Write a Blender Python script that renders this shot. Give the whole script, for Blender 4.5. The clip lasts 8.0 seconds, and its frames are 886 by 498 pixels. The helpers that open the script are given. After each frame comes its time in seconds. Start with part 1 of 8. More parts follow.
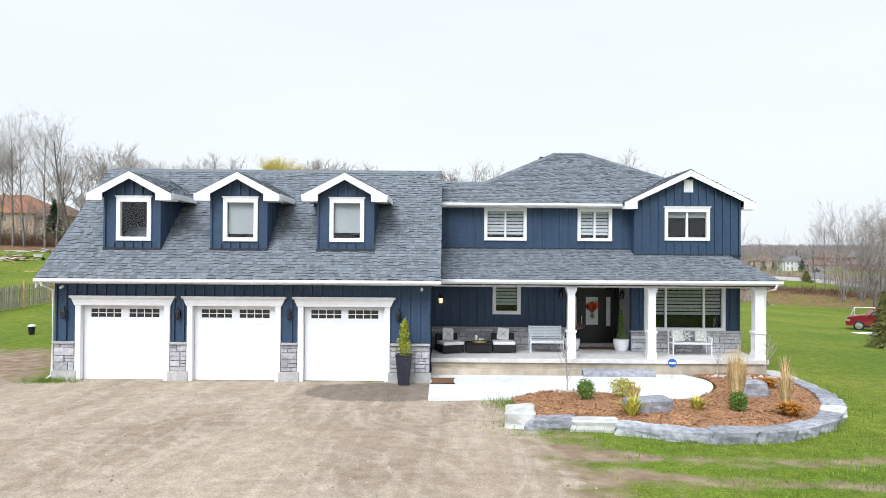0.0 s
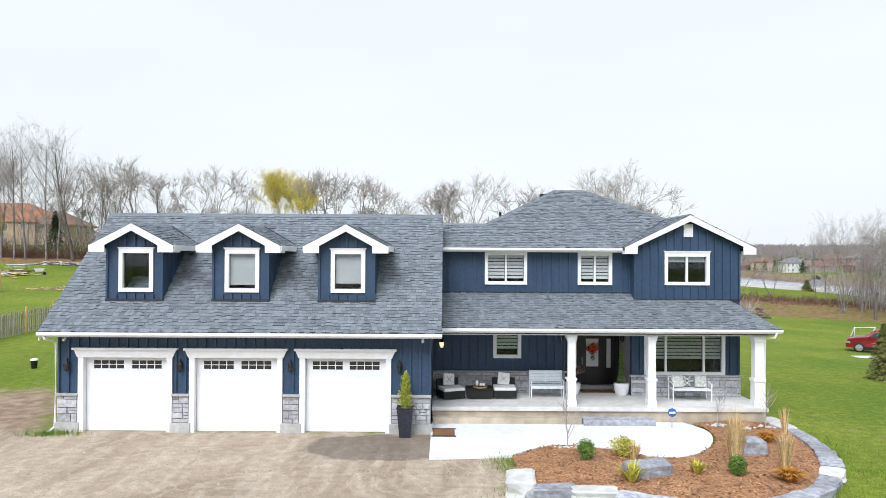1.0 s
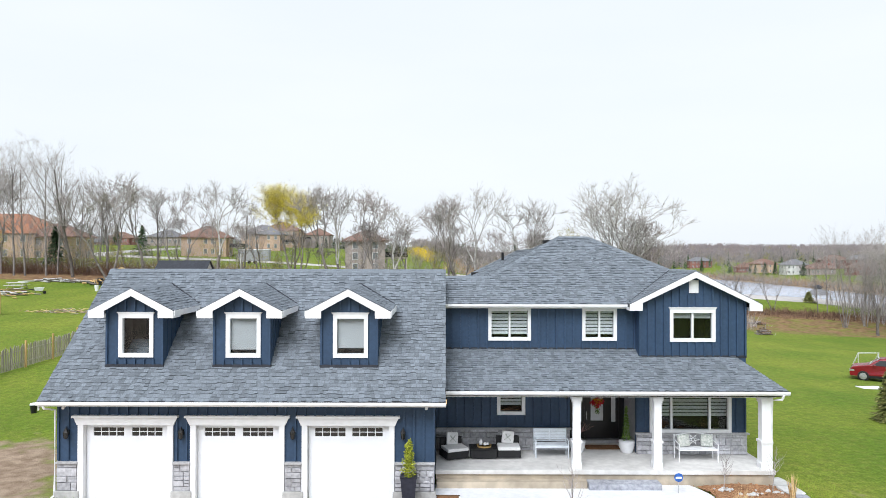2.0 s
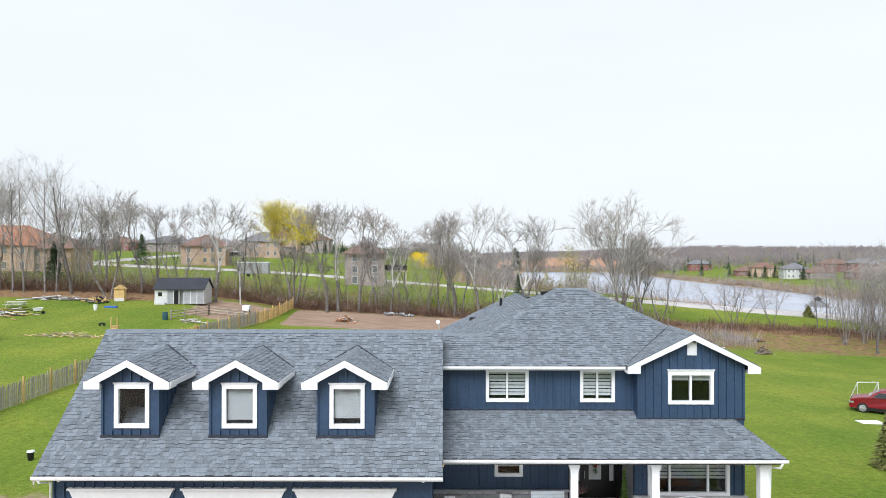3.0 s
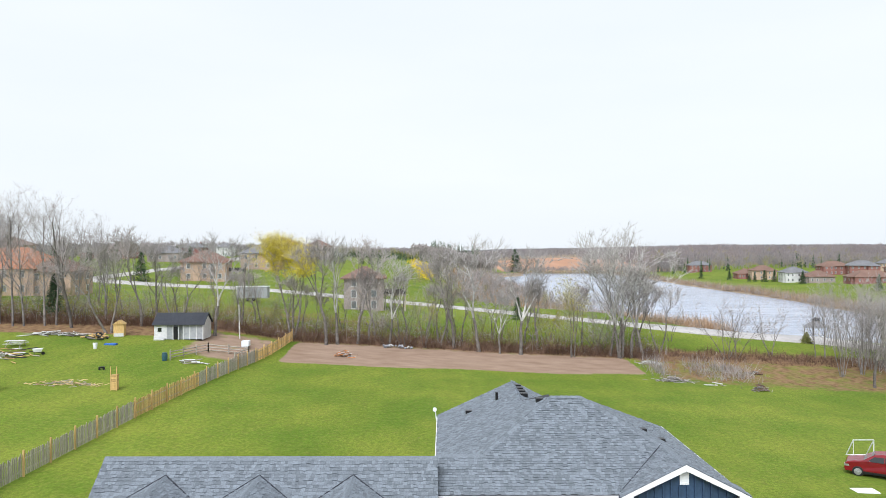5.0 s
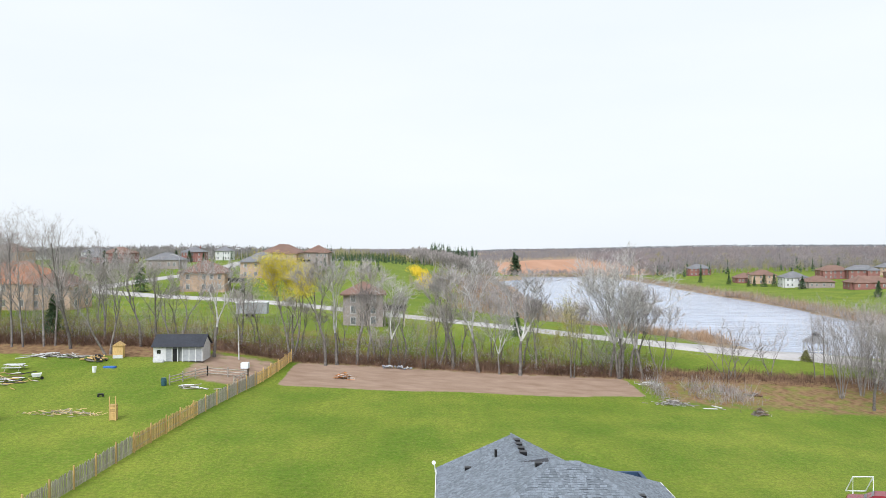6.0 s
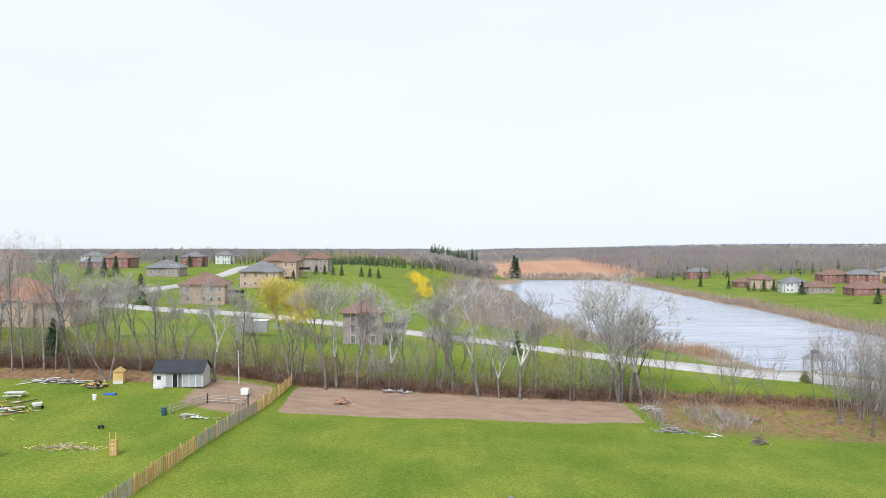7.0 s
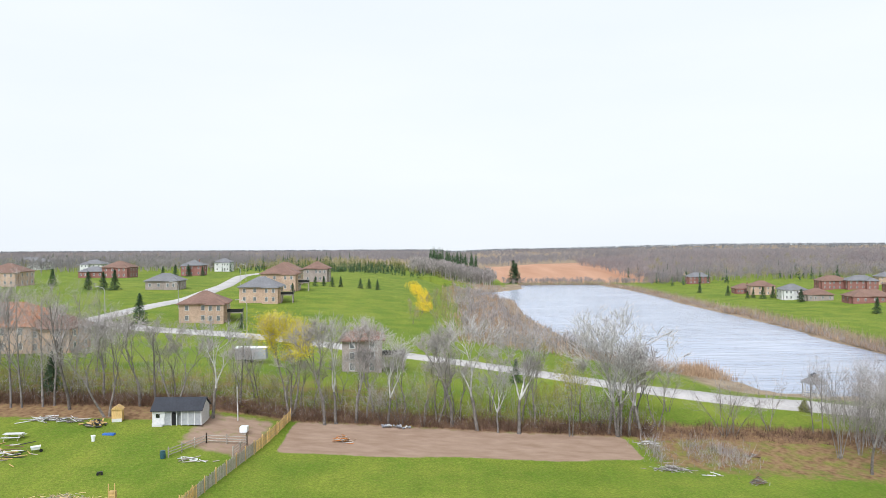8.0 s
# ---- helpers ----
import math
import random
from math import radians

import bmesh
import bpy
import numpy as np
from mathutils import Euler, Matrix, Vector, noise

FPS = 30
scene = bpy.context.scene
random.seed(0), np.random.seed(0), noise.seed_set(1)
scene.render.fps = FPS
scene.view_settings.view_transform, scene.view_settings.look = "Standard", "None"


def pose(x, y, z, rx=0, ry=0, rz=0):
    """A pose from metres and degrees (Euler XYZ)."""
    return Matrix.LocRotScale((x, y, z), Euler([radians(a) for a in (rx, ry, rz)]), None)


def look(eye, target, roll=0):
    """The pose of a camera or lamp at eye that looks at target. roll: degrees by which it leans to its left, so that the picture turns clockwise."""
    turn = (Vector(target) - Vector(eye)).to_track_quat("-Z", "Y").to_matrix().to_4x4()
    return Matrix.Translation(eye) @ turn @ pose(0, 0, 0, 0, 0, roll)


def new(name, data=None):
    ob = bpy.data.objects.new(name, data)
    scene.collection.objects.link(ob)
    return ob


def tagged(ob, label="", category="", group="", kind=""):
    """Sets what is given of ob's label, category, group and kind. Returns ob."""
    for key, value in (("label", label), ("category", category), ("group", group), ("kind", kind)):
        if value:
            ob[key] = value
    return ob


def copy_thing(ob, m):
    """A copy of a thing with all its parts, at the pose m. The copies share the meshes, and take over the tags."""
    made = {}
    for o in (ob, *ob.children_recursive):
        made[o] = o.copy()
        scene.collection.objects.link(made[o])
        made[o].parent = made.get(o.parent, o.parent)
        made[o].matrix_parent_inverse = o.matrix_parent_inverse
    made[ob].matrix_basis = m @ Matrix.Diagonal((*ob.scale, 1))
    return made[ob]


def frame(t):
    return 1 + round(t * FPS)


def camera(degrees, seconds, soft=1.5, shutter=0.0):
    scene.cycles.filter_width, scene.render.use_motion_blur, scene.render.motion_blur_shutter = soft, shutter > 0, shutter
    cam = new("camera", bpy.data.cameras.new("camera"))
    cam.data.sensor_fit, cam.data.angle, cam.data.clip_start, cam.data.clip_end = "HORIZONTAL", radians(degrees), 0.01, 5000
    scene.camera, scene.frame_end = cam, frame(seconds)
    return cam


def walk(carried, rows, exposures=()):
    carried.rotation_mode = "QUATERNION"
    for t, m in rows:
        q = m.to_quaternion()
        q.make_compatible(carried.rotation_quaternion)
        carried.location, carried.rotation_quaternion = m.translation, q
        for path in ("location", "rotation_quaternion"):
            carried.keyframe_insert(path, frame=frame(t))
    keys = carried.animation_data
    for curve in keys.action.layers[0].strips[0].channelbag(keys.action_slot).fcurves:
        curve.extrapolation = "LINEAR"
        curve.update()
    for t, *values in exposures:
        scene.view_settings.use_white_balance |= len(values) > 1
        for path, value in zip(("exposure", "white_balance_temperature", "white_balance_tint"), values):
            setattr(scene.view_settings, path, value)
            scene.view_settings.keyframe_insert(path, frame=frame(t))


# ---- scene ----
cam = camera(64.5, 8.0, soft=0.6)
PATH = [
    (0, (0.05, 0.039, 3.856), (0.05, 2.039, 3.88), 0.4),
    (0.5, (0.044, -0.037, 4.535), (0.043, 1.962, 4.56), 0.3),
    (1, (0.039, -0.083, 5.564), (0.037, 1.916, 5.585), 0.3),
    (1.5, (-0.083, 0.037, 6.599), (-0.085, 2.037, 6.618), 0.2),
    (3, (0.017, 0.23, 9.969), (0.015, 2.23, 9.988), 0.1),
    (3.5, (0.133, 0.172, 11.094), (0.13, 2.171, 11.11), 0.1),
    (4, (0.201, 0.014, 12.292), (0.198, 2.014, 12.304), -0.0),
    (4.5, (0.223, -0.049, 13.627), (0.22, 1.951, 13.636), -0.1),
    (6, (0.262, 0.03, 17.883), (0.261, 2.03, 17.889), -0.1),
    (6.5, (0.3, 0.004, 19.538), (0.299, 2.004, 19.544), -0.1),
    (7, (0.302, -0.087, 21.439), (0.301, 1.913, 21.441), -0.1),
    (7.5, (0.333, -0.029, 23.689), (0.335, 1.971, 23.688), -0.2),
    (8, (0.428, -0.062, 26.292), (0.429, 1.938, 26.293), -0.3),
]
walk(cam, [(t, look(eye, target, roll)) for t, eye, target, roll in PATH])

# ---- world and light ----
world = bpy.data.worlds.new("overcast")
scene.world = world
world.use_nodes = True
wn = world.node_tree.nodes
wl = world.node_tree.links
wbg = wn["Background"]
sky = wn.new("ShaderNodeTexSky")
sky.sky_type = "NISHITA"
sky.sun_disc = False
sky.sun_elevation = radians(48)
sky.sun_rotation = radians(215)
sky.air_density, sky.dust_density = 1.0, 3.0
skyscale = wn.new("ShaderNodeMixRGB")
skyscale.blend_type = "MULTIPLY"
skyscale.inputs[0].default_value = 1.0
skyscale.inputs[2].default_value = (0.1, 0.1, 0.1, 1)
wl.new(sky.outputs[0], skyscale.inputs[1])
clouds = wn.new("ShaderNodeTexNoise")
clouds.inputs["Scale"].default_value = 1.6
clouds.inputs["Detail"].default_value = 4
ctex = wn.new("ShaderNodeTexCoord")
cmap = wn.new("ShaderNodeMapping")
cmap.inputs["Scale"].default_value = (1, 1, 4)
wl.new(ctex.outputs["Generated"], cmap.inputs[0])
wl.new(cmap.outputs[0], clouds.inputs["Vector"])
cramp = wn.new("ShaderNodeValToRGB")
cramp.color_ramp.elements[0].position, cramp.color_ramp.elements[1].position = 0.3, 0.7
cramp.color_ramp.elements[0].color = (0.84, 0.905, 0.975, 1)
cramp.color_ramp.elements[1].color = (0.90, 0.95, 1.01, 1)
wl.new(clouds.outputs["Fac"], cramp.inputs[0])
skymix = wn.new("ShaderNodeMixRGB")
skymix.inputs[0].default_value = 0.9
wl.new(skyscale.outputs[0], skymix.inputs[1])
wl.new(cramp.outputs[0], skymix.inputs[2])
wl.new(skymix.outputs[0], wbg.inputs[0])
wbg.inputs[1].default_value = 1.0

sun = new("sun", bpy.data.lights.new("sun", "SUN"))
sun.data.energy, sun.data.angle, sun.data.color = 3.1, radians(35), (0.955, 0.98, 1.03)
sun.matrix_world = look((-9, -25, 29), (0, 0, 0))
scene.view_settings.exposure = 0.16


# ---- materials ----
def material(name, color, rough=0.7, color2=None, scale=6.0, spread=0.25, bump=0.0, bump_scale=None, metal=0.0, stain=0.12, island=0.0, per_object=0.0, spec=0.4, stretch=(1, 1, 1)):
    """Principled surface with variation at two scales, in world metres."""
    m = bpy.data.materials.new(name)
    m.use_nodes = True
    n, l = m.node_tree.nodes, m.node_tree.links
    b = n["Principled BSDF"]
    b.inputs["Roughness"].default_value, b.inputs["Metallic"].default_value = rough, metal
    b.inputs["Specular IOR Level"].default_value = spec
    geo = n.new("ShaderNodeNewGeometry")
    mp = n.new("ShaderNodeMapping")
    mp.inputs["Scale"].default_value = stretch
    l.new(geo.outputs["Position"], mp.inputs[0])
    fine = n.new("ShaderNodeTexNoise")
    fine.inputs["Scale"].default_value, fine.inputs["Detail"].default_value = scale, 5
    l.new(mp.outputs[0], fine.inputs["Vector"])
    big = n.new("ShaderNodeTexNoise")
    big.inputs["Scale"].default_value, big.inputs["Detail"].default_value = scale * 0.11, 3
    l.new(mp.outputs[0], big.inputs["Vector"])
    ramp = n.new("ShaderNodeValToRGB")
    c2 = color2 or tuple(min(1, c * (1 + spread)) for c in color)
    ramp.color_ramp.elements[0].position, ramp.color_ramp.elements[1].position = 0.36, 0.64
    ramp.color_ramp.elements[0].color = (*[c * (1 - spread) for c in color], 1) if not color2 else (*color, 1)
    ramp.color_ramp.elements[1].color = (*c2, 1)
    l.new(fine.outputs["Fac"], ramp.inputs[0])
    out = ramp.outputs[0]
    hsv = n.new("ShaderNodeHueSaturation")
    l.new(out, hsv.inputs["Color"])
    value = n.new("ShaderNodeMapRange")
    value.inputs[1].default_value, value.inputs[2].default_value = 0.3, 0.7
    value.inputs[3].default_value, value.inputs[4].default_value = 1 - stain, 1 + stain
    l.new(big.outputs["Fac"], value.inputs[0])
    v = value.outputs[0]
    for amount, socket in ((island, geo.outputs["Random Per Island"]), (per_object, None)):
        if not amount:
            continue
        if socket is None:
            socket = n.new("ShaderNodeObjectInfo").outputs["Random"]
        r = n.new("ShaderNodeMapRange")
        r.inputs[3].default_value, r.inputs[4].default_value = 1 - amount, 1 + amount
        l.new(socket, r.inputs[0])
        mul = n.new("ShaderNodeMath")
        mul.operation = "MULTIPLY"
        l.new(v, mul.inputs[0])
        l.new(r.outputs[0], mul.inputs[1])
        v = mul.outputs[0]
    l.new(v, hsv.inputs["Value"])
    l.new(hsv.outputs[0], b.inputs["Base Color"])
    if bump:
        bn = n.new("ShaderNodeTexNoise")
        bn.inputs["Scale"].default_value, bn.inputs["Detail"].default_value = bump_scale or scale * 3, 4
        l.new(mp.outputs[0], bn.inputs["Vector"])
        bp = n.new("ShaderNodeBump")
        bp.inputs["Strength"].default_value, bp.inputs["Distance"].default_value = bump, 0.02
        l.new(bn.outputs["Fac"], bp.inputs["Height"])
        l.new(bp.outputs[0], b.inputs["Normal"])
    return m


SIDING = material("navy_siding", (0.032, 0.064, 0.120), 0.55, spread=0.10, scale=9, stain=0.10, bump=0.08, per_object=0.05)
WHITE = material("white_paint", (0.80, 0.81, 0.83), 0.45, spread=0.03, scale=5, stain=0.03)
DOORWHITE = material("garage_door_white", (0.80, 0.82, 0.86), 0.5, spread=0.02, scale=30, stain=0.02, bump=0.05)
SHINGLE = material("asphalt_shingle", (0.170, 0.194, 0.221), 0.9, spread=0.14, scale=22, stain=0.05, island=0.24, per_object=0.0, bump=0.5, bump_scale=120)
SHINGLEOB = material("asphalt_shingle_single", (0.170, 0.194, 0.221), 0.9, spread=0.14, scale=22, stain=0.05, per_object=0.24, bump=0.5, bump_scale=120)
UNDERLAY = material("roof_deck", (0.05, 0.052, 0.06), 0.9, scale=8)
STONE = material("grey_ashlar", (0.42, 0.42, 0.445), 0.85, spread=0.18, scale=10, stain=0.12, per_object=0.22, bump=0.7, bump_scale=25)
MORTAR = material("mortar", (0.42, 0.42, 0.43), 0.95, scale=20)
SILLSTONE = material("stone_cap", (0.40, 0.40, 0.41), 0.8, spread=0.12, scale=12, bump=0.3)
CONCRETE = material("concrete", (0.42, 0.42, 0.41), 0.85, spread=0.12, scale=7, stain=0.12, bump=0.25)
PATIOC = material("pale_concrete", (0.70, 0.71, 0.73), 0.8, spread=0.05, scale=6, stain=0.06, bump=0.15)
TANC = material("tan_concrete", (0.42, 0.36, 0.28), 0.85, spread=0.14, scale=3, stain=0.2, bump=0.2)
DECKC = material("deck_concrete", (0.62, 0.61, 0.59), 0.75, spread=0.08, scale=4, stain=0.1, bump=0.1)
GLASS = material("window_glass", (0.015, 0.018, 0.02), 0.04, spread=0.0, stain=0.0, spec=0.8)
BLIND = material("pale_blind", (0.60, 0.61, 0.62), 0.8, spread=0.04, scale=4)
BLINDSLAT = material("blind_slat", (0.80, 0.81, 0.82), 0.7, spread=0.03, scale=4)
# Near-black base colour stands in for the shade inside rooms and the shed.
INTERIOR = material("unlit_black_interior", (0.012, 0.012, 0.013), 0.9, scale=2)
BLACK = material("black_metal", (0.012, 0.012, 0.013), 0.4, spread=0.2, scale=30)
DOORBLACK = material("black_door_paint", (0.010, 0.009, 0.010), 0.35, spread=0.2, scale=8)
WICKER = material("black_wicker", (0.014, 0.014, 0.015), 0.6, spread=0.5, scale=60, bump=0.8, bump_scale=90)
CUSHION = material("white_cushion", (0.72, 0.72, 0.72), 0.9, spread=0.04, scale=12, bump=0.2)
LEAFPRINT = material("leaf_print_cushion", (0.62, 0.63, 0.60), 0.9, color2=(0.36, 0.40, 0.36), scale=18)
PLANTER = material("dark_resin_planter", (0.030, 0.032, 0.046), 0.35, spread=0.2, scale=10)
MULCH = material("cedar_mulch", (0.24, 0.11, 0.055), 0.95, color2=(0.44, 0.25, 0.13), scale=16, stain=0.2, bump=1.0, bump_scale=40)
ROCK = material("grey_boulder", (0.24, 0.25, 0.285), 0.85, color2=(0.40, 0.415, 0.455), scale=7, stain=0.25, per_object=0.22, bump=0.8, bump_scale=14)
PALEROCK = material("pale_boulder", (0.47, 0.47, 0.46), 0.85, color2=(0.62, 0.62, 0.61), scale=3.5, stain=0.2, per_object=0.15, bump=0.8, bump_scale=14)
GOLDGRASS = material("dry_golden_grass", (0.55, 0.38, 0.17), 0.9, color2=(0.72, 0.56, 0.33), scale=20, island=0.3)
RUSTGRASS = material("rust_grass", (0.40, 0.16, 0.02), 0.9, color2=(0.55, 0.28, 0.05), scale=20, island=0.3)
YELLOWLEAF = material("yellow_green_leaf", (0.36, 0.36, 0.04), 0.8, color2=(0.55, 0.50, 0.10), scale=14, island=0.35)
BOXLEAF = material("boxwood_leaf", (0.09, 0.17, 0.03), 0.75, color2=(0.17, 0.27, 0.05), scale=14, island=0.4)
CEDARLEAF = material("bright_cedar_leaf", (0.24, 0.29, 0.02), 0.8, color2=(0.42, 0.44, 0.05), scale=14, island=0.35)
DARKLEAF = material("conifer_needles", (0.03, 0.065, 0.028), 0.85, color2=(0.07, 0.12, 0.05), scale=8, island=0.4)
SPRUCELEAF = material("spruce_needles", (0.12, 0.14, 0.035), 0.85, color2=(0.25, 0.24, 0.075), scale=8, island=0.4)
WOODRAW = material("fresh_lumber", (0.50, 0.32, 0.12), 0.8, color2=(0.62, 0.43, 0.19), scale=3, stretch=(6, 6, 1), per_object=0.2)
WOODGREY = material("weathered_wood", (0.27, 0.24, 0.21), 0.9, color2=(0.40, 0.36, 0.31), scale=4, stretch=(6, 6, 1), per_object=0.2, island=0.15)
WOODMIX = material("fence_picket_wood", (0.47, 0.29, 0.11), 0.9, color2=(0.56, 0.39, 0.18), scale=4, stretch=(6, 6, 1), per_object=0.3, island=0.28)
BARK = material("grey_brown_bark", (0.115, 0.10, 0.09), 0.95, color2=(0.22, 0.195, 0.18), scale=3, per_object=0.25, bump=0.6)
TWIG = material("grey_brown_twigs", (0.31, 0.28, 0.27), 0.95, color2=(0.43, 0.395, 0.385), scale=3, per_object=0.2)
PALEBARK = material("pale_smooth_bark", (0.28, 0.265, 0.255), 0.9, color2=(0.55, 0.535, 0.52), scale=1.0, per_object=0.15)
GREYBARK = material("ash_grey_bark", (0.16, 0.143, 0.135), 0.95, color2=(0.29, 0.265, 0.255), scale=2, per_object=0.2, bump=0.4)
PALETWIG = material("pale_twigs", (0.33, 0.31, 0.305), 0.9, color2=(0.47, 0.45, 0.44), scale=3, per_object=0.2)
WILLOWLEAF = material("willow_spring_leaf", (0.50, 0.41, 0.03), 0.85, color2=(0.66, 0.56, 0.08), scale=1, island=0.3)
BUDLEAF = material("spring_bud_leaf", (0.22, 0.20, 0.03), 0.85, color2=(0.34, 0.30, 0.06), scale=1, island=0.35)
BRUSH = material("dead_brush", (0.11, 0.065, 0.042), 0.95, color2=(0.22, 0.135, 0.095), scale=0.6, island=0.35)
GREYBRUSH = material("grey_brush", (0.26, 0.23, 0.22), 0.95, color2=(0.37, 0.335, 0.32), scale=0.5, island=0.3)
REED = material("tan_reeds", (0.31, 0.20, 0.125), 0.95, color2=(0.42, 0.30, 0.20), scale=0.2, island=0.25)
WOODSFAR = material("far_bare_woods", (0.26, 0.225, 0.23), 0.95, color2=(0.32, 0.275, 0.265), scale=0.02, island=0.06)
BRICKRED = material("red_brick", (0.27, 0.125, 0.11), 0.9, spread=0.18, scale=3)
BRICKTAN = material("tan_brick", (0.46, 0.33, 0.25), 0.9, spread=0.14, scale=3)
BRICKBROWN = material("brown_brick", (0.33, 0.28, 0.26), 0.9, spread=0.14, scale=3)
ROOFBROWN = material("brown_roof", (0.19, 0.115, 0.09), 0.9, spread=0.15, scale=3)
ROOFORANGE = material("orange_brown_roof", (0.34, 0.15, 0.085), 0.9, spread=0.15, scale=3)
ROOFGREY = material("grey_roof", (0.17, 0.17, 0.18), 0.9, spread=0.15, scale=3)
ROOFDARK = material("dark_roof", (0.035, 0.038, 0.048), 0.85, spread=0.2, scale=6)
SHEDWHITE = material("shed_siding", (0.60, 0.60, 0.60), 0.7, spread=0.06, scale=4)
SHEDGREY = material("shed_mesh_grey", (0.33, 0.34, 0.36), 0.7, spread=0.1, scale=4)
CARRED = material("red_car_paint", (0.19, 0.005, 0.012), 0.22, spread=0.05, scale=4, spec=0.6)
RUBBER = material("tyre_rubber", (0.015, 0.015, 0.015), 0.8, scale=30)
ALLOY = material("wheel_alloy", (0.45, 0.45, 0.46), 0.35, metal=0.7, scale=30)
BLUE = material("blue_plastic", (0.03, 0.12, 0.42), 0.5, scale=10)
DOORMAT = material("coir_mat", (0.20, 0.10, 0.045), 0.95, spread=0.25, scale=30, bump=0.5)
RED = material("red_flower", (0.55, 0.02, 0.03), 0.7, spread=0.2, scale=30)
YELLOW = material("yellow_flower", (0.75, 0.50, 0.03), 0.7, spread=0.2, scale=30)
ORANGE = material("orange_paint", (0.60, 0.20, 0.02), 0.6, spread=0.2, scale=5)
ROADM = material("pale_road", (0.42, 0.40, 0.39), 0.9, spread=0.08, scale=1.5)
GRASSBLADE = material("grass_blade", (0.10, 0.19, 0.012), 0.8, color2=(0.20, 0.28, 0.03), scale=3, island=0.4)
LAMPGLOW = bpy.data.materials.new("lit_bulb")
LAMPGLOW.use_nodes = True
LAMPGLOW.node_tree.nodes["Principled BSDF"].inputs["Emission Color"].default_value = (1, 0.62, 0.3, 1)
LAMPGLOW.node_tree.nodes["Principled BSDF"].inputs["Emission Strength"].default_value = 1.6
WATER = material("lake_water", (0.29, 0.335, 0.43), 0.16, color2=(0.38, 0.42, 0.51), scale=0.12, bump=1.0, bump_scale=0.55, spec=0.35, stretch=(0.3, 1, 1))
WATER.node_tree.nodes["Bump"].inputs["Distance"].default_value = 0.35


# ---- mesh helpers ----
class Mesh:
    """Collects vertices and faces of one part."""

    def __init__(self):
        self.v, self.f = [], []

    def add(self, verts, faces):
        k = len(self.v)
        self.v += [tuple(p) for p in verts]
        self.f += [tuple(i + k for i in f) for f in faces]
        return self

    def box(self, x0, x1, y0, y1, z0, z1, m=None):
        vs = [Vector((x, y, z)) for z in (z0, z1) for y in (y0, y1) for x in (x0, x1)]
        if m:
            vs = [m @ p for p in vs]
        return self.add(vs, [(0, 2, 3, 1), (4, 5, 7, 6), (0, 1, 5, 4), (2, 6, 7, 3), (0, 4, 6, 2), (1, 3, 7, 5)])

    def prism(self, pts, d):
        """The polygon pts (in space, ordered), pushed by the vector d."""
        n = len(pts)
        a = [Vector(p) for p in pts]
        b = [p + Vector(d) for p in a]
        faces = [tuple(range(n)), tuple(range(2 * n - 1, n - 1, -1))]
        faces += [(i, i + n, (i + 1) % n + n, (i + 1) % n) for i in range(n)]
        return self.add(a + b, faces)

    def tube(self, points, radii, sides=6, cap=True):
        k = len(self.v)
        pts = [Vector(p) for p in points]
        for i, p in enumerate(pts):
            d = (pts[min(i + 1, len(pts) - 1)] - pts[max(i - 1, 0)]).normalized()
            a = d.orthogonal().normalized()
            if abs(d.z) < 0.999:
                a = d.cross(Vector((0, 0, 1))).normalized()
            b = d.cross(a)
            for s in range(sides):
                w = 2 * math.pi * s / sides
                self.v.append(tuple(p + radii[i] * (math.cos(w) * a + math.sin(w) * b)))
        for i in range(len(pts) - 1):
            for s in range(sides):
                t = (s + 1) % sides
                self.f.append((k + i * sides + s, k + i * sides + t, k + (i + 1) * sides + t, k + (i + 1) * sides + s))
        if cap:
            self.f.append(tuple(k + s for s in range(sides - 1, -1, -1)))
            self.f.append(tuple(k + (len(pts) - 1) * sides + s for s in range(sides)))
        return self

    def lathe(self, x, y, profile, sides=16):
        return self.tube([(x, y, z) for r, z in profile], [r for r, z in profile], sides)

    def data(self, name, mat, smooth=False):
        me = bpy.data.meshes.new(name)
        me.from_pydata(self.v, [], self.f)
        me.materials.append(mat)
        if smooth:
            me.polygons.foreach_set("use_smooth", [True] * len(me.polygons))
        me.update()
        return me


def part(name, mesh, mat, parent=None, label="", smooth=False, bevel=0.0):
    ob = new(name, mesh.data(name, mat, smooth))
    if parent is not None:
        ob.parent = parent
    if label:
        ob["label"] = label
    if bevel:
        bm = bmesh.new()
        bm.from_mesh(ob.data)
        bmesh.ops.recalc_face_normals(bm, faces=bm.faces)
        bmesh.ops.bevel(bm, geom=list(bm.edges), offset=bevel, segments=2, profile=0.6, affect="EDGES", clamp_overlap=True)
        bm.to_mesh(ob.data)
        bm.free()
    return ob


def thing(name, label, category, group="", kind="", at=None):
    ob = new(name)
    ob.empty_display_size = 0.1
    if at is not None:
        ob.matrix_basis = at
    return tagged(ob, label, category, group, kind)


def smooth_step(a, b, v):
    t = np.clip((v - a) / (b - a), 0, 1)
    return t * t * (3 - 2 * t)


# ---- terrain ----
LAKE = [(14, 463), (38, 480), (58, 512), (62, 559), (98, 564), (125, 561), (131, 498), (129, 416), (126, 319), (127, 305), (125, 252), (121, 209), (120, 189), (150, 130), (100, 128), (73, 139), (66, 142), (64, 154), (64, 172), (54, 169), (46, 182), (40, 228), (36, 305), (40, 400)]


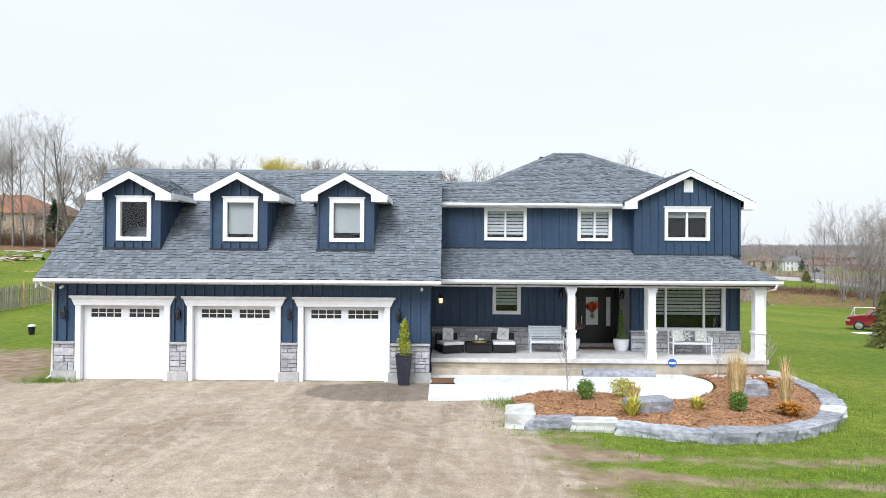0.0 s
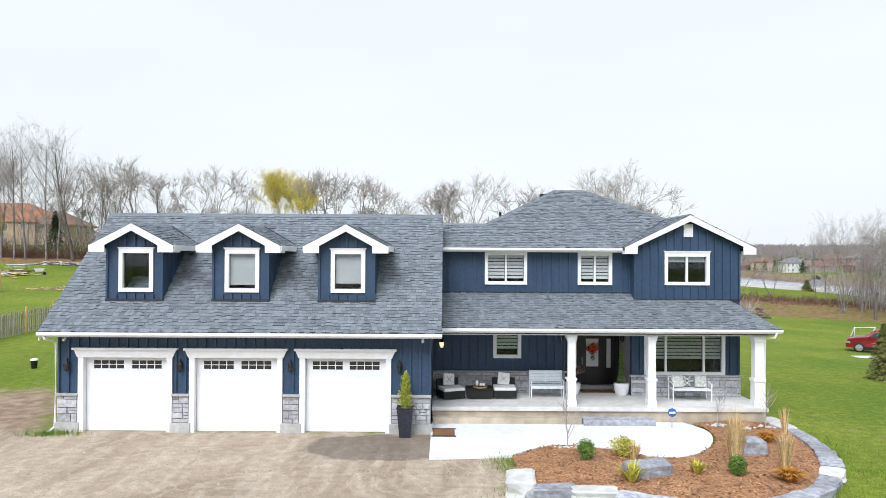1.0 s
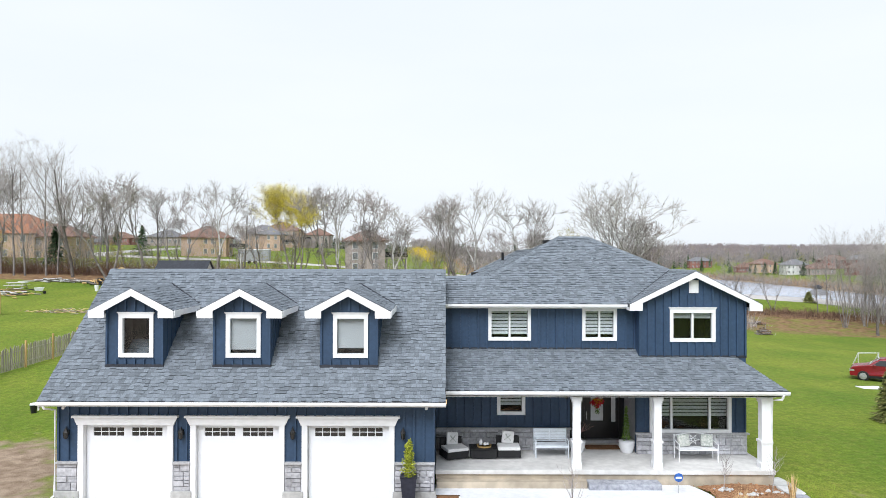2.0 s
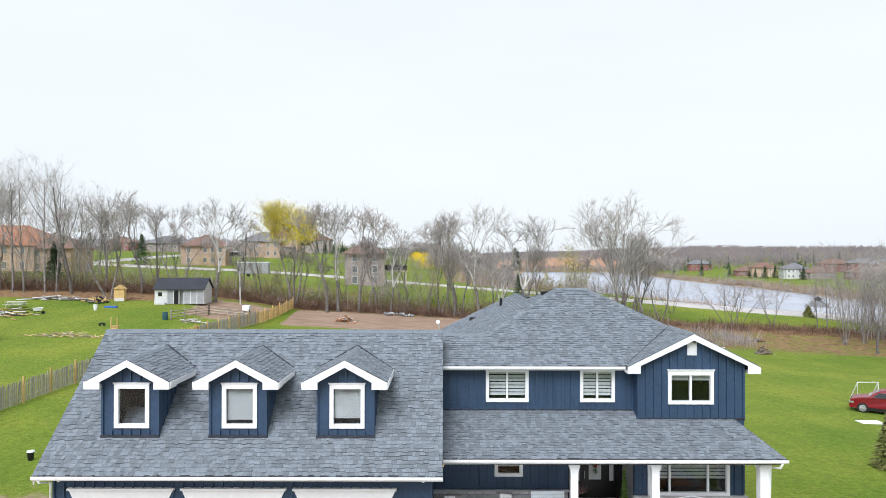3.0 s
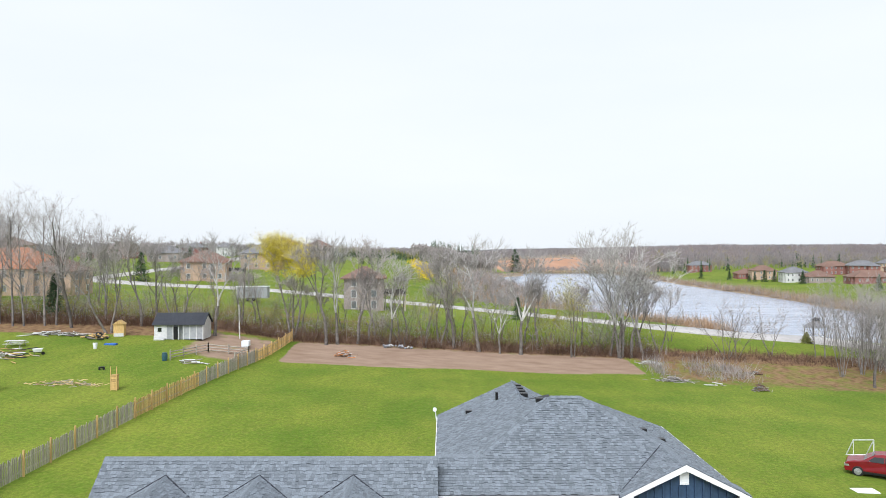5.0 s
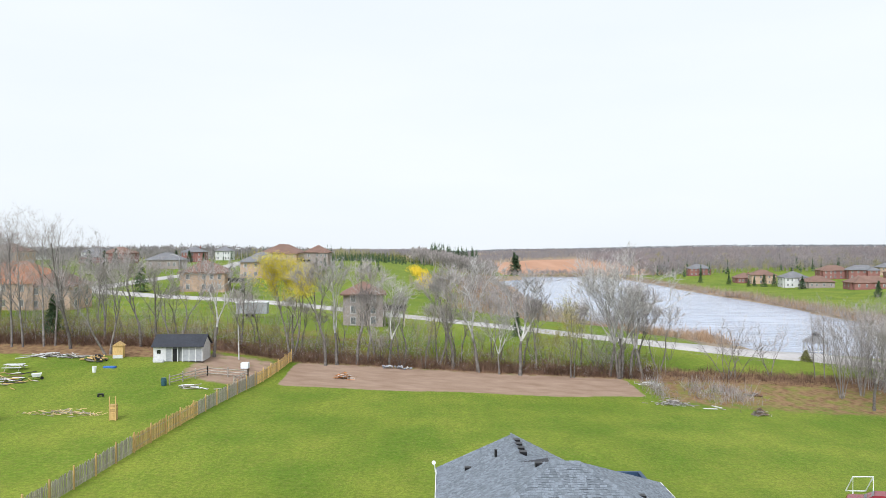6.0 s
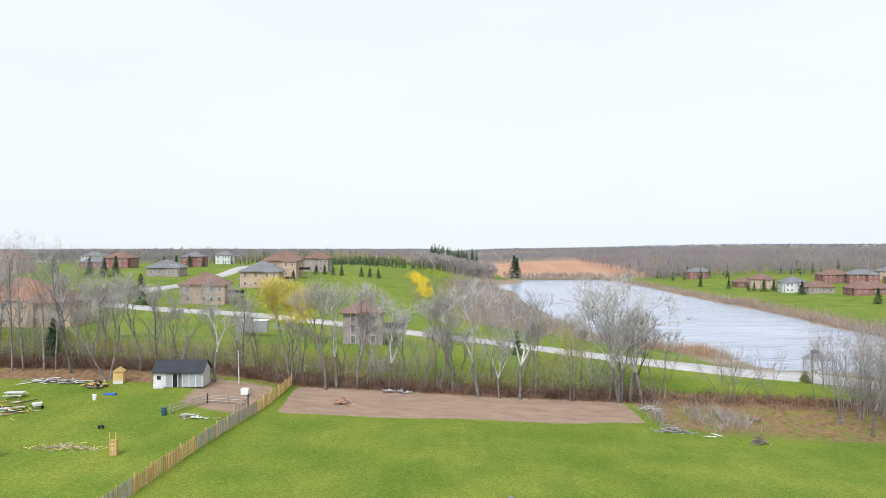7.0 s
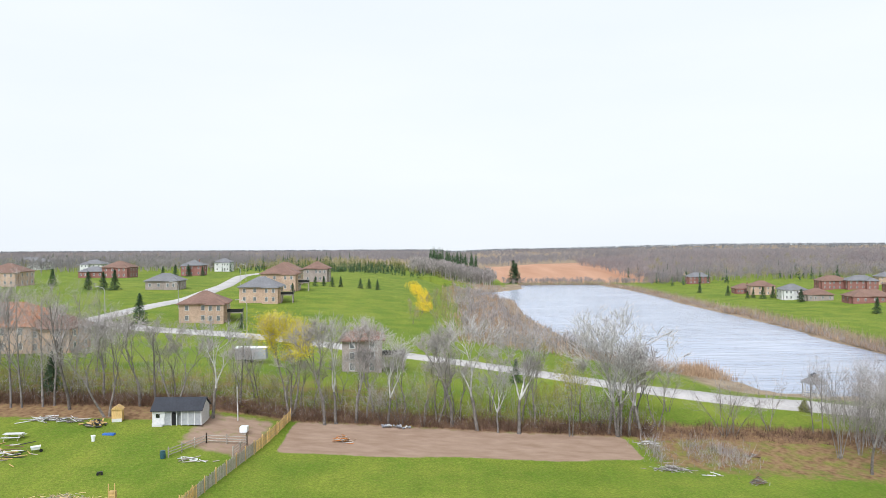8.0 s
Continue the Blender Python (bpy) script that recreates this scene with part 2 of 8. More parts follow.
def lake_distance(x, y):
    """Signed distance to the lake's shore, negative on the water."""
    x, y = np.asarray(x, float), np.asarray(y, float)
    best, inside = np.full(x.shape, 1e9), np.zeros(x.shape, bool)
    n = len(LAKE)
    for i in range(n):
        (ax, ay), (bx, by) = LAKE[i], LAKE[(i + 1) % n]
        dx, dy = bx - ax, by - ay
        t = np.clip(((x - ax) * dx + (y - ay) * dy) / (dx * dx + dy * dy), 0, 1)
        best = np.minimum(best, np.hypot(x - ax - t * dx, y - ay - t * dy))
        cross = ((ay > y) != (by > y)) & (x < ax + (y - ay) / (dy if dy else 1e-9) * dx)
        inside ^= cross
    return np.where(inside, -best, best)


def height(x, y):
    x, y = np.asarray(x, float), np.asarray(y, float)
    left = 3.4 * np.tanh(0.06 * np.clip(8 - x, 0, None) / 3.4)
    right = -0.045 * np.clip(x - 8, 0, 72)
    z = left * smooth_step(28, 75, y) + right * smooth_step(18, 52, y)
    z = z + 1.3 * smooth_step(64, 92, y) * smooth_step(18, 34, -x) * (1 - smooth_step(104, 140, y))
    z = z + 3.6 * smooth_step(84, 122, y) * (1 - smooth_step(55, 100, x)) * (1 - smooth_step(140, 200, y) * smooth_step(-10, 30, x))
    z = z + 5 * smooth_step(140, 290, y) * (1 - smooth_step(-60, 40, x))
    d = lake_distance(x, y)
    far = smooth_step(130, 240, y)
    z = z + 4.5 * smooth_step(10, 160, d) * far * smooth_step(60, 140, x)
    z = z + 5 * smooth_step(560, 900, y) * smooth_step(-60, 60, x)
    z = z + 7 * smooth_step(560, 900, y) * smooth_step(150, 330, x)
    z = z + 3 * smooth_step(1200, 2400, y) + 26 * smooth_step(2400, 4300, y) * smooth_step(300, 1800, x)
    z = z + 0.5 * np.sin(x * 0.031 + 1) * np.sin(y * 0.027) * smooth_step(150, 300, y)
    z = z - 0.17
    shore = np.clip(d / 6, -1.2, 1)
    z = np.where(d < 30, np.minimum(np.maximum(z, -2.85 + 0.02 * np.clip(d, 0, 30)), -3 + np.where(d < 6, shore * 0.8, 0.8 + (d - 6) * 0.15)), z)
    return np.where(d < 0, -3 + shore * 1.2, np.maximum(z, -2.6))


def ground_z(x, y):
    return float(height(np.array([x]), np.array([y]))[0])


# ---- ground ----
def spaced(fine0, fine1, step, lo, hi, grow=1.09):
    mid = list(np.arange(fine0, fine1 + step / 2, step))
    up, s = mid[-1], step
    while up < hi:
        s *= grow
        up += s
        mid.append(up)
    down, s = mid[0], step
    while down > lo:
        s *= grow
        down -= s
        mid.insert(0, down)
    return np.array(mid)


gx = spaced(-24, 28, 0.4, -3600, 4000, 1.045)
gy = spaced(9, 40, 0.4, -300, 4700, 1.025)
GX, GY = np.meshgrid(gx, gy)
GZ = height(GX, GY)
W = len(gx)
ground_mesh = bpy.data.meshes.new("ground")
ground_mesh.from_pydata(np.stack([GX.ravel(), GY.ravel(), GZ.ravel()], 1).tolist(), [], [(j * W + i, j * W + i + 1, (j + 1) * W + i + 1, (j + 1) * W + i) for j in range(len(gy) - 1) for i in range(W - 1)])
ground_mesh.polygons.foreach_set("use_smooth", [True] * len(ground_mesh.polygons))


def mask(name, values):
    a = ground_mesh.attributes.new(name, "FLOAT", "POINT")
    a.data.foreach_set("value", np.clip(values, 0, 1).astype(np.float32).ravel())


# gravel drive in front of the garage and round its corner
drive = smooth_step(-1.0, 1.0, 22.9 - GY) * smooth_step(-1.6, 1.6, 2.3 - GX + 0.12 * np.clip(14 - GY, -4, 6))
drive = drive * smooth_step(-60, -40, GX)
track = 0.95 * smooth_step(-2.5, 1.5, -13.4 - GX + 0.25 * (22 - GY)) * smooth_step(-4, 3, 29 - GY) * smooth_step(-60, -40, GX)
rut_r = np.hypot((GX - 6.7) / 1.45, (GY - 20.0))
ruts = np.exp(-((rut_r - 6.0) / 0.35) ** 2) + np.exp(-((rut_r - 7.3) / 0.4) ** 2) + 0.8 * np.exp(-((rut_r - 9.2) / 0.5) ** 2)
ruts = ruts * smooth_step(-0.5, 3, GX) * smooth_step(-3, 2, 23 - GY)
edge = 0.45 * np.exp(-((GX - 2.8) / 1.5) ** 2) * smooth_step(-1, 1, 18 - GY)
mask("drive", drive)
mask("mud", np.maximum(track, np.clip(0.62 * ruts + edge, 0, 0.75)))
soil = smooth_step(-0.8, 0.8, GX + 20.2) * smooth_step(-0.8, 0.8, 26 - GX - 0.1 * (GY - 92)) * smooth_step(-0.6, 0.6, GY - 85.8 - (GX + 20) * 0.075) * smooth_step(-1.0, 1.0, 97.4 - GY)
pen = 0.62 * smooth_step(-1.5, 1.5, GX + 32.5) * smooth_step(-1.5, 1.5, -22.3 - GX) * smooth_step(-1.5, 1.5, GY - 82.0 + 0.3 * (GX + 24)) * smooth_step(-1.5, 1.5, 97 - GY)
mask("soil", np.maximum(soil, pen))
band = smooth_step(-1.0, 1.5, GY - 97 + 4.5 * smooth_step(32, 40, -GX)) * smooth_step(-2, 2, 102.0 - GY) * smooth_step(-90, -70, GX) * (1 - smooth_step(75, 95, GX))
rough_patch = smooth_step(-3, 3, GX - 27) * smooth_step(-4, 4, GY - 86 + 0.10 * (GX - 27)) * smooth_step(-2, 2, 104 - GY)
# Shade under the left trees, mixed into the ground as leaf-litter colour.
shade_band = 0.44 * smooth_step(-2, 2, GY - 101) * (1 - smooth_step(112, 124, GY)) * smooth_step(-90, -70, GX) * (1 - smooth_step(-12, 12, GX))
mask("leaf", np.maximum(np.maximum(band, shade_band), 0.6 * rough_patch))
d_lake = lake_distance(GX, GY)
scrub = 1 - smooth_step(6, 18, d_lake)
scrub = np.maximum(scrub, smooth_step(-6, 6, GX - (4 + 0.05 * (GY - 160))) * smooth_step(-6, 6, 46 - GX) * smooth_step(170, 200, GY) * (1 - smooth_step(500, 560, GY)))
scrub = np.maximum(scrub, smooth_step(600, 680, GY))
mask("scrub", scrub)
field = smooth_step(-4, 4, GX - 50 - 0.02 * (GY - 600)) * smooth_step(-4, 4, 195 + 0.15 * (GY - 600) - GX) * smooth_step(-5, 5, GY - 590) * smooth_step(-15, 15, 960 - GY)
mask("field", field)
wet = smooth_step(-0.35, 0.35, 2.0 - np.hypot((GX + 1.5) / 1.25, (GY - 21.1) / 0.75))
mask("wet", wet * smooth_step(-0.4, 0.4, 22.6 - GY))

GROUND = bpy.data.materials.new("ground_cover")
GROUND.use_nodes = True
gn, gl = GROUND.node_tree.nodes, GROUND.node_tree.links
gb = gn["Principled BSDF"]
gb.inputs["Roughness"].default_value = 0.95
gb.inputs["Specular IOR Level"].default_value = 0.15
ggeo = gn.new("ShaderNodeNewGeometry")


def gnoise(scale, detail=5, stretch=None, distort=0.0):
    t = gn.new("ShaderNodeTexNoise")
    t.inputs["Scale"].default_value, t.inputs["Detail"].default_value, t.inputs["Distortion"].default_value = scale, detail, distort
    src = ggeo.outputs["Position"]
    if stretch:
        mp = gn.new("ShaderNodeMapping")
        mp.inputs["Scale"].default_value = stretch[:3]
        mp.inputs["Rotation"].default_value = (0, 0, radians(stretch[3]))
        gl.new(src, mp.inputs[0])
        src = mp.outputs[0]
    gl.new(src, t.inputs["Vector"])
    return t.outputs["Fac"]


def gramp(fac, stops):
    r = gn.new("ShaderNodeValToRGB")
    while len(r.color_ramp.elements) < len(stops):
        r.color_ramp.elements.new(0.5)
    for e, (p, c) in zip(r.color_ramp.elements, stops):
        e.position, e.color = p, (*c, 1)
    gl.new(fac, r.inputs[0])
    return r.outputs[0]


def gmath(op, a, b):
    m = gn.new("ShaderNodeMath")
    m.operation = op
    for i, s in enumerate((a, b)):
        if isinstance(s, (int, float)):
            m.inputs[i].default_value = s
        else:
            gl.new(s, m.inputs[i])
    return m.outputs[0]


def gmix(fac, a, b, blend="MIX"):
    m = gn.new("ShaderNodeMixRGB")
    m.blend_type = blend
    for i, s in enumerate((fac, a, b)):
        if isinstance(s, (int, float)):
            m.inputs[i].default_value = s
        elif isinstance(s, tuple):
            m.inputs[i].default_value = (*s, 1)
        else:
            gl.new(s, m.inputs[i])
    return m.outputs[0]


def gmask(name, rough_scale=1.2, hard=3.0, amount=0.9):
    """A region's mask with an edge broken up by noise."""
    a = gn.new("ShaderNodeAttribute")
    a.attribute_name = name
    s = gmath("ADD", a.outputs["Fac"], gmath("MULTIPLY", gmath("SUBTRACT", gnoise(rough_scale, 6), 0.5), amount))
    s = gmath("ADD", gmath("MULTIPLY", gmath("SUBTRACT", s, 0.5), hard), 0.5)
    m = gn.new("ShaderNodeClamp")
    gl.new(s, m.inputs[0])
    return m.outputs[0]


grass = gmix(gramp(gnoise(0.13, 5), [(0.35, (0, 0, 0)), (0.65, (1, 1, 1))]), (0.112, 0.185, 0.018), (0.190, 0.240, 0.031))
grass = gmix(gmath("MULTIPLY", gramp(gnoise(2.2, 6), [(0.45, (0, 0, 0)), (0.75, (1, 1, 1))]), 0.5), grass, (0.20, 0.20, 0.045))
grass = gmix(0.7, grass, gramp(gnoise(17, 6), [(0.3, (0.4, 0.4, 0.4)), (0.7, (1.4, 1.4, 1.4))]), "MULTIPLY")
grass = gmix(0.5, grass, gramp(gnoise(3.5, 6), [(0.35, (0.55, 0.6, 0.5)), (0.65, (1.25, 1.22, 1.3))]), "MULTIPLY")
grass = gmix(0.16, grass, gramp(gnoise(1.0, 4, (1, 0.18, 1, 8)), [(0.35, (0.65, 0.65, 0.65)), (0.65, (1.2, 1.2, 1.2))]), "MULTIPLY")
grass = gmix(0.55, grass, gramp(gnoise(0.045, 4), [(0.35, (0.78, 0.86, 0.7)), (0.65, (1.22, 1.12, 1.25))]), "MULTIPLY")
gravel = gmix(gramp(gnoise(0.35, 6, (1, 0.35, 1, 20), 0.8), [(0.38, (0, 0, 0)), (0.62, (1, 1, 1))]), (0.315, 0.25, 0.19), (0.42, 0.345, 0.27))
gravel = gmix(gmath("MULTIPLY", gramp(gnoise(0.5, 4, (2.6, 0.35, 1, -38), 1.6), [(0.50, (0, 0, 0)), (0.62, (1, 1, 1))]), 0.34), gravel, (0.53, 0.46, 0.38))
gravel = gmix(gmath("MULTIPLY", gramp(gnoise(0.28, 5, (0.9, 0.5, 1, 60), 3.0), [(0.49, (0, 0, 0)), (0.52, (1, 1, 1)), (0.56, (0, 0, 0))]), 0.4), gravel, (0.53, 0.46, 0.38))
gravel = gmix(gmath("MULTIPLY", gramp(gnoise(0.5, 4, (0.35, 2.2, 1, 24), 1.2), [(0.54, (0, 0, 0)), (0.72, (1, 1, 1))]), 0.32), gravel, (0.22, 0.18, 0.145))
gravel = gmix(0.55, gravel, gramp(gnoise(24, 6), [(0.3, (0.55, 0.54, 0.53)), (0.7, (1.35, 1.35, 1.35))]), "MULTIPLY")
gravel = gmix(0.5, gravel, gramp(gnoise(4, 6), [(0.35, (0.75, 0.74, 0.72)), (0.65, (1.2, 1.2, 1.2))]), "MULTIPLY")
gravel = gmix(gmath("MULTIPLY", gmask("wet", 1.3, 3.5, 1.9), 0.6), gravel, (0.10, 0.085, 0.075))
color = gmix(gmask("scrub", 0.05, 2.0, 0.9), grass, gramp(gnoise(0.15, 6), [(0.35, (0.20, 0.15, 0.10)), (0.65, (0.32, 0.25, 0.175))]))
color = gmix(gmask("field", 0.02, 6, 0.3), color, gramp(gnoise(0.06, 5, (1, 0.12, 1, 12)), [(0.3, (0.37, 0.20, 0.125)), (0.7, (0.46, 0.27, 0.18))]))
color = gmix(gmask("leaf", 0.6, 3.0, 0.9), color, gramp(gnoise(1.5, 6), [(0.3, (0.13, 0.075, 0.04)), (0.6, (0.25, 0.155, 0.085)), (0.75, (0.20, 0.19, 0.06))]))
color = gmix(gmask("soil", 0.8, 5.0, 0.5), color, gramp(gnoise(0.8, 6, (0.4, 1, 1, 4)), [(0.3, (0.245, 0.165, 0.118)), (0.7, (0.335, 0.24, 0.18))]))
color = gmix(gmask("mud", 1.4, 2.6, 1.3), color, gramp(gnoise(2.5, 6), [(0.3, (0.20, 0.14, 0.095)), (0.7, (0.36, 0.275, 0.20))]))
color = gmix(gmask("drive", 1.6, 3.0, 1.25), color, gravel)
gl.new(color, gb.inputs["Base Color"])
gbump = gn.new("ShaderNodeBump")
gbump.inputs["Strength"].default_value, gbump.inputs["Distance"].default_value = 0.7, 0.05
gl.new(gnoise(11, 6), gbump.inputs["Height"])
gl.new(gbump.outputs[0], gb.inputs["Normal"])
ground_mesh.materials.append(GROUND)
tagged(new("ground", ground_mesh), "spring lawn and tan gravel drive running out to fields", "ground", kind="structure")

water = Mesh().add([(5, 120, -3), (160, 120, -3), (160, 600, -3), (5, 600, -3)], [(0, 1, 2, 3)])
tagged(part("water", water, WATER), "wind-rippled pale blue pond water", "water", kind="structure")


def road(name, points, width, label):
    """A raised ribbon that follows the ground along the points."""
    m = Mesh()
    pts = []
    for (ax, ay), (bx, by) in zip(points[:-1], points[1:]):
        n = max(2, int(math.hypot(bx - ax, by - ay) / 4))
        pts += [(ax + (bx - ax) * i / n, ay + (by - ay) * i / n) for i in range(n)]
    pts.append(points[-1])
    sm = pts[:]
    for _ in range(4):
        sm = [sm[0]] + [tuple((sm[i - 1][k] + 2 * sm[i][k] + sm[i + 1][k]) / 4 for k in (0, 1)) for i in range(1, len(sm) - 1)] + [sm[-1]]
    rows = []
    for i, p in enumerate(sm):
        a, b = sm[max(i - 1, 0)], sm[min(i + 1, len(sm) - 1)]
        d = Vector((b[0] - a[0], b[1] - a[1], 0)).normalized()
        s = Vector((-d.y, d.x, 0))
        rows.append([(p[0] + s.x * o, p[1] + s.y * o, ground_z(p[0] + s.x * o, p[1] + s.y * o) + h) for o, h in ((width / 2 + 0.4, -0.3), (width / 2, 0.14), (0, 0.2), (-width / 2, 0.14), (-width / 2 - 0.4, -0.3))])
    for i in range(len(rows) - 1):
        m.add(rows[i] + rows[i + 1], [(j, j + 5, j + 6, j + 1) for j in range(4)])
    return tagged(part(name, m, ROADM, smooth=True), label, "road", kind="structure")


road("road_main", [(130, 122), (90, 115), (60, 113), (48, 115), (34.5, 119), (22.5, 127.5), (8, 138), (-9.5, 146), (-25, 155), (-40, 163), (-70, 171), (-94, 184), (-130, 196), (-200, 210)], 6.0, "pale grey country road along the pond")
road("road_hill", [(-94, 183), (-89, 220), (-84, 233), (-88, 270), (-92, 297), (-111, 390), (-112, 470)], 6.5, "pale grey road climbing between the houses")

# ---- the house ----
G0 = -0.17
house = thing("house", "navy board-and-batten two-storey house with grey shingle roofs and white trim", "house")


def wall_with_openings(name, axis, at, thick, u0, u1, z0, z1, openings, mat, parent, label=""):
    """A wall along x (axis 'x') or y, from grid cells that leave out the openings (u0, u1, z0, z1), cut a little wide."""
    openings = [(o[0] - 0.05, o[1] + 0.05, o[2] - 0.05, o[3] + 0.05) for o in openings]
    us = sorted({u0, u1, *[o[i] for o in openings for i in (0, 1)]})
    zs = sorted({z0, z1, *[o[i] for o in openings for i in (2, 3)]})
    m = Mesh()
    for ua, ub in zip(us[:-1], us[1:]):
        for za, zb in zip(zs[:-1], zs[1:]):
            if any(o[0] <= ua and ub <= o[1] and o[2] <= za and zb <= o[3] for o in openings):
                continue
            if axis == "x":
                m.box(ua, ub, at, at + thick, za, zb)
            else:
                m.box(at, at + thick, ua, ub, za, zb)
    ob = part(name, m, mat, parent, label)
    bm = bmesh.new()
    bm.from_mesh(ob.data)
    bmesh.ops.remove_doubles(bm, verts=bm.verts, dist=0.0005)
    bm.to_mesh(ob.data)
    bm.free()
    return ob


def battens(parent, y, x0, x1, z0, ztop, step=0.315, skips=()):
    """Vertical battens in front of a wall that faces -y; ztop(x) gives the top."""
    n = max(1, round((x1 - x0) / step))
    for i in range(n + 1):
        x = x0 + (x1 - x0) * i / n
        spans = [(z0, ztop(x))]
        for a, b, c, d in skips:
            if a - 0.03 < x < b + 0.03:
                spans = [s for lo, hi in spans for s in ((lo, min(hi, c)), (max(lo, d), hi)) if s[1] - s[0] > 0.04]
        for lo, hi in spans:
            part("batten", Mesh().box(x - 0.03, x + 0.03, y - 0.065, y + 0.002, lo, hi), SIDING, parent)


def stone_wall(parent, x0, x1, y, z0, z1, seed, axis="x"):
    """Random ashlar in front of a wall: each stone a part with its own edges."""
    rng = random.Random(seed)
    back = part("mortar_bed", Mesh().box(x0, x1, y, y + 0.05, z0, z1) if axis == "x" else Mesh().box(y, y + 0.05, x0, x1, z0, z1), MORTAR, parent)
    z = z0
    while z < z1 - 0.05:
        h = min(rng.choice((0.14, 0.2, 0.27)), z1 - z)
        if z1 - z - h < 0.1:
            h = z1 - z
        x = x0
        while x < x1 - 0.02:
            w = min(rng.choice((0.22, 0.34, 0.46, 0.6)), x1 - x)
            if x1 - x - w < 0.12:
                w = x1 - x
            d = rng.uniform(0.03, 0.06)
            halves = [(z, z + h)] if h < 0.2 or rng.random() < 0.7 else [(z, z + h / 2), (z + h / 2, z + h)]
            for a, b in halves:
                g = 0.006
                if axis == "x":
                    q = [(x + g, y, a + g), (x + w - g, y, a + g), (x + w - g, y, b - g), (x + g, y, b - g)]
                    c = [(x + 0.02, y - d, a + 0.018), (x + w - 0.02, y - d, a + 0.018), (x + w - 0.02, y - d, b - 0.018), (x + 0.02, y - d, b - 0.018)]
                else:
                    q = [(y, x + w - g, a + g), (y, x + g, a + g), (y, x + g, b - g), (y, x + w - g, b - g)]
                    c = [(y - d, x + w - 0.02, a + 0.018), (y - d, x + 0.02, a + 0.018), (y - d, x + 0.02, b - 0.018), (y - d, x + w - 0.02, b - 0.018)]
                part("stone", Mesh().add(q + c, [(4, 5, 6, 7), (0, 1, 5, 4), (1, 2, 6, 5), (2, 3, 7, 6), (3, 0, 4, 7)]), STONE, back)
            x += w
        z += h
    return back


def shingles(parent, origin, u, v, width_at, length, singles=0, seed=1, name="shingle"):
    """Overlapping shingle tabs over a roof plane: origin at the eave, u along it, v up the slope; width_at(s) gives the run at s metres up."""
    rng = random.Random(seed)
    u, v, o = Vector(u).normalized(), Vector(v).normalized(), Vector(origin)
    n = u.cross(v)
    if n.z < 0:
        n = -n
    rest = Mesh()
    made = 0
    step, s, row = 0.145, 0.0, 0
    while s < length:
        a, b = width_at(min(s + step, length))
        x = a - rng.uniform(0, 0.3)
        while x < b:
            w = rng.choice((0.11, 0.14, 0.17, 0.2))
            x0, x1 = max(a, x), min(b, x + w)
            x += w
            if x1 - x0 < 0.02:
                continue
            up = min(s + step + 0.03, length + 0.02)
            t = rng.choice((0.006, 0.012, 0.026))
            lo = s - 0.015 + rng.choice((0, 0.012, 0.04))
            p = [o + u * (x0 + 0.004) + v * lo, o + u * (x1 - 0.004) + v * lo, o + u * x1 + v * up, o + u * x0 + v * up]
            vs = [q + n * 0.012 for q in p[:2]] + [q + n * 0.004 for q in p[2:]] + [q + n * (0.012 + t) for q in p[:2]] + [q + n * 0.006 for q in p[2:]]
            fs = [(4, 5, 6, 7), (0, 1, 5, 4), (1, 2, 6, 5), (3, 0, 4, 7)]
            if made < singles:
                part(name, Mesh().add(vs, fs), SHINGLEOB, parent)
                made += 1
            else:
                rest.add(vs, fs)
        s += step
        row += 1
    if rest.v:
        ob = part("shingle_field", rest, SHINGLE, parent)
        ob["kind"] = "stuff"


def roof_plane(parent, pts, thick=0.14):
    m = Mesh().prism(pts, (0, 0, -thick))
    return part("roof_deck", m, UNDERLAY, parent)


# garage wing
GX0, GX1, GY0 = -12.45, -0.36, 22.75
EAVE_Y, EAVE_Z, RIDGE_Y, RIDGE_Z = 22.05, 3.12, 26.87, 7.13
DOORS = [(-11.60, -8.91), (-8.00, -5.34), (-4.43, -1.82)]
garage = thing("garage_wing", "navy three-bay garage wing with stone base and three dormers", "garage")
ops = [(a, b, G0 - 0.25, 2.24) for a, b in DOORS]
wall_with_openings("front_wall", "x", GY0, 0.2, GX0, GX1, G0 - 0.3, 3.1, ops, SIDING, garage)
part("side_wall", Mesh().prism([(GX0, 22.95, G0 - 0.3), (GX0, 31.0, G0 - 0.3), (GX0, 31.0, 3.1), (GX0, RIDGE_Y, 6.85), (GX0, 22.95, 3.5)], (0.2, 0, 0)), SIDING, garage)
part("side_wall", Mesh().prism([(GX1 - 0.2, 22.95, G0 - 0.3), (GX1 - 0.2, 31.0, G0 - 0.3), (GX1 - 0.2, 31.0, 3.1), (GX1 - 0.2, RIDGE_Y, 6.85), (GX1 - 0.2, 22.95, 3.5)], (0.2, 0, 0)), SIDING, garage)
part("rear_wall", Mesh().box(GX0, GX1, 31.0, 31.2, G0 - 0.3, 3.2), SIDING, garage)
piers = [(GX0, -11.79), (-8.72, -8.19), (-5.15, -4.62), (-1.63, GX1)]
battens(garage, GY0, GX0 + 0.03, GX1 - 0.03, 1.1, lambda x: 3.0, skips=[(a - 0.20, b + 0.20, 0, 2.55) for a, b in DOORS])
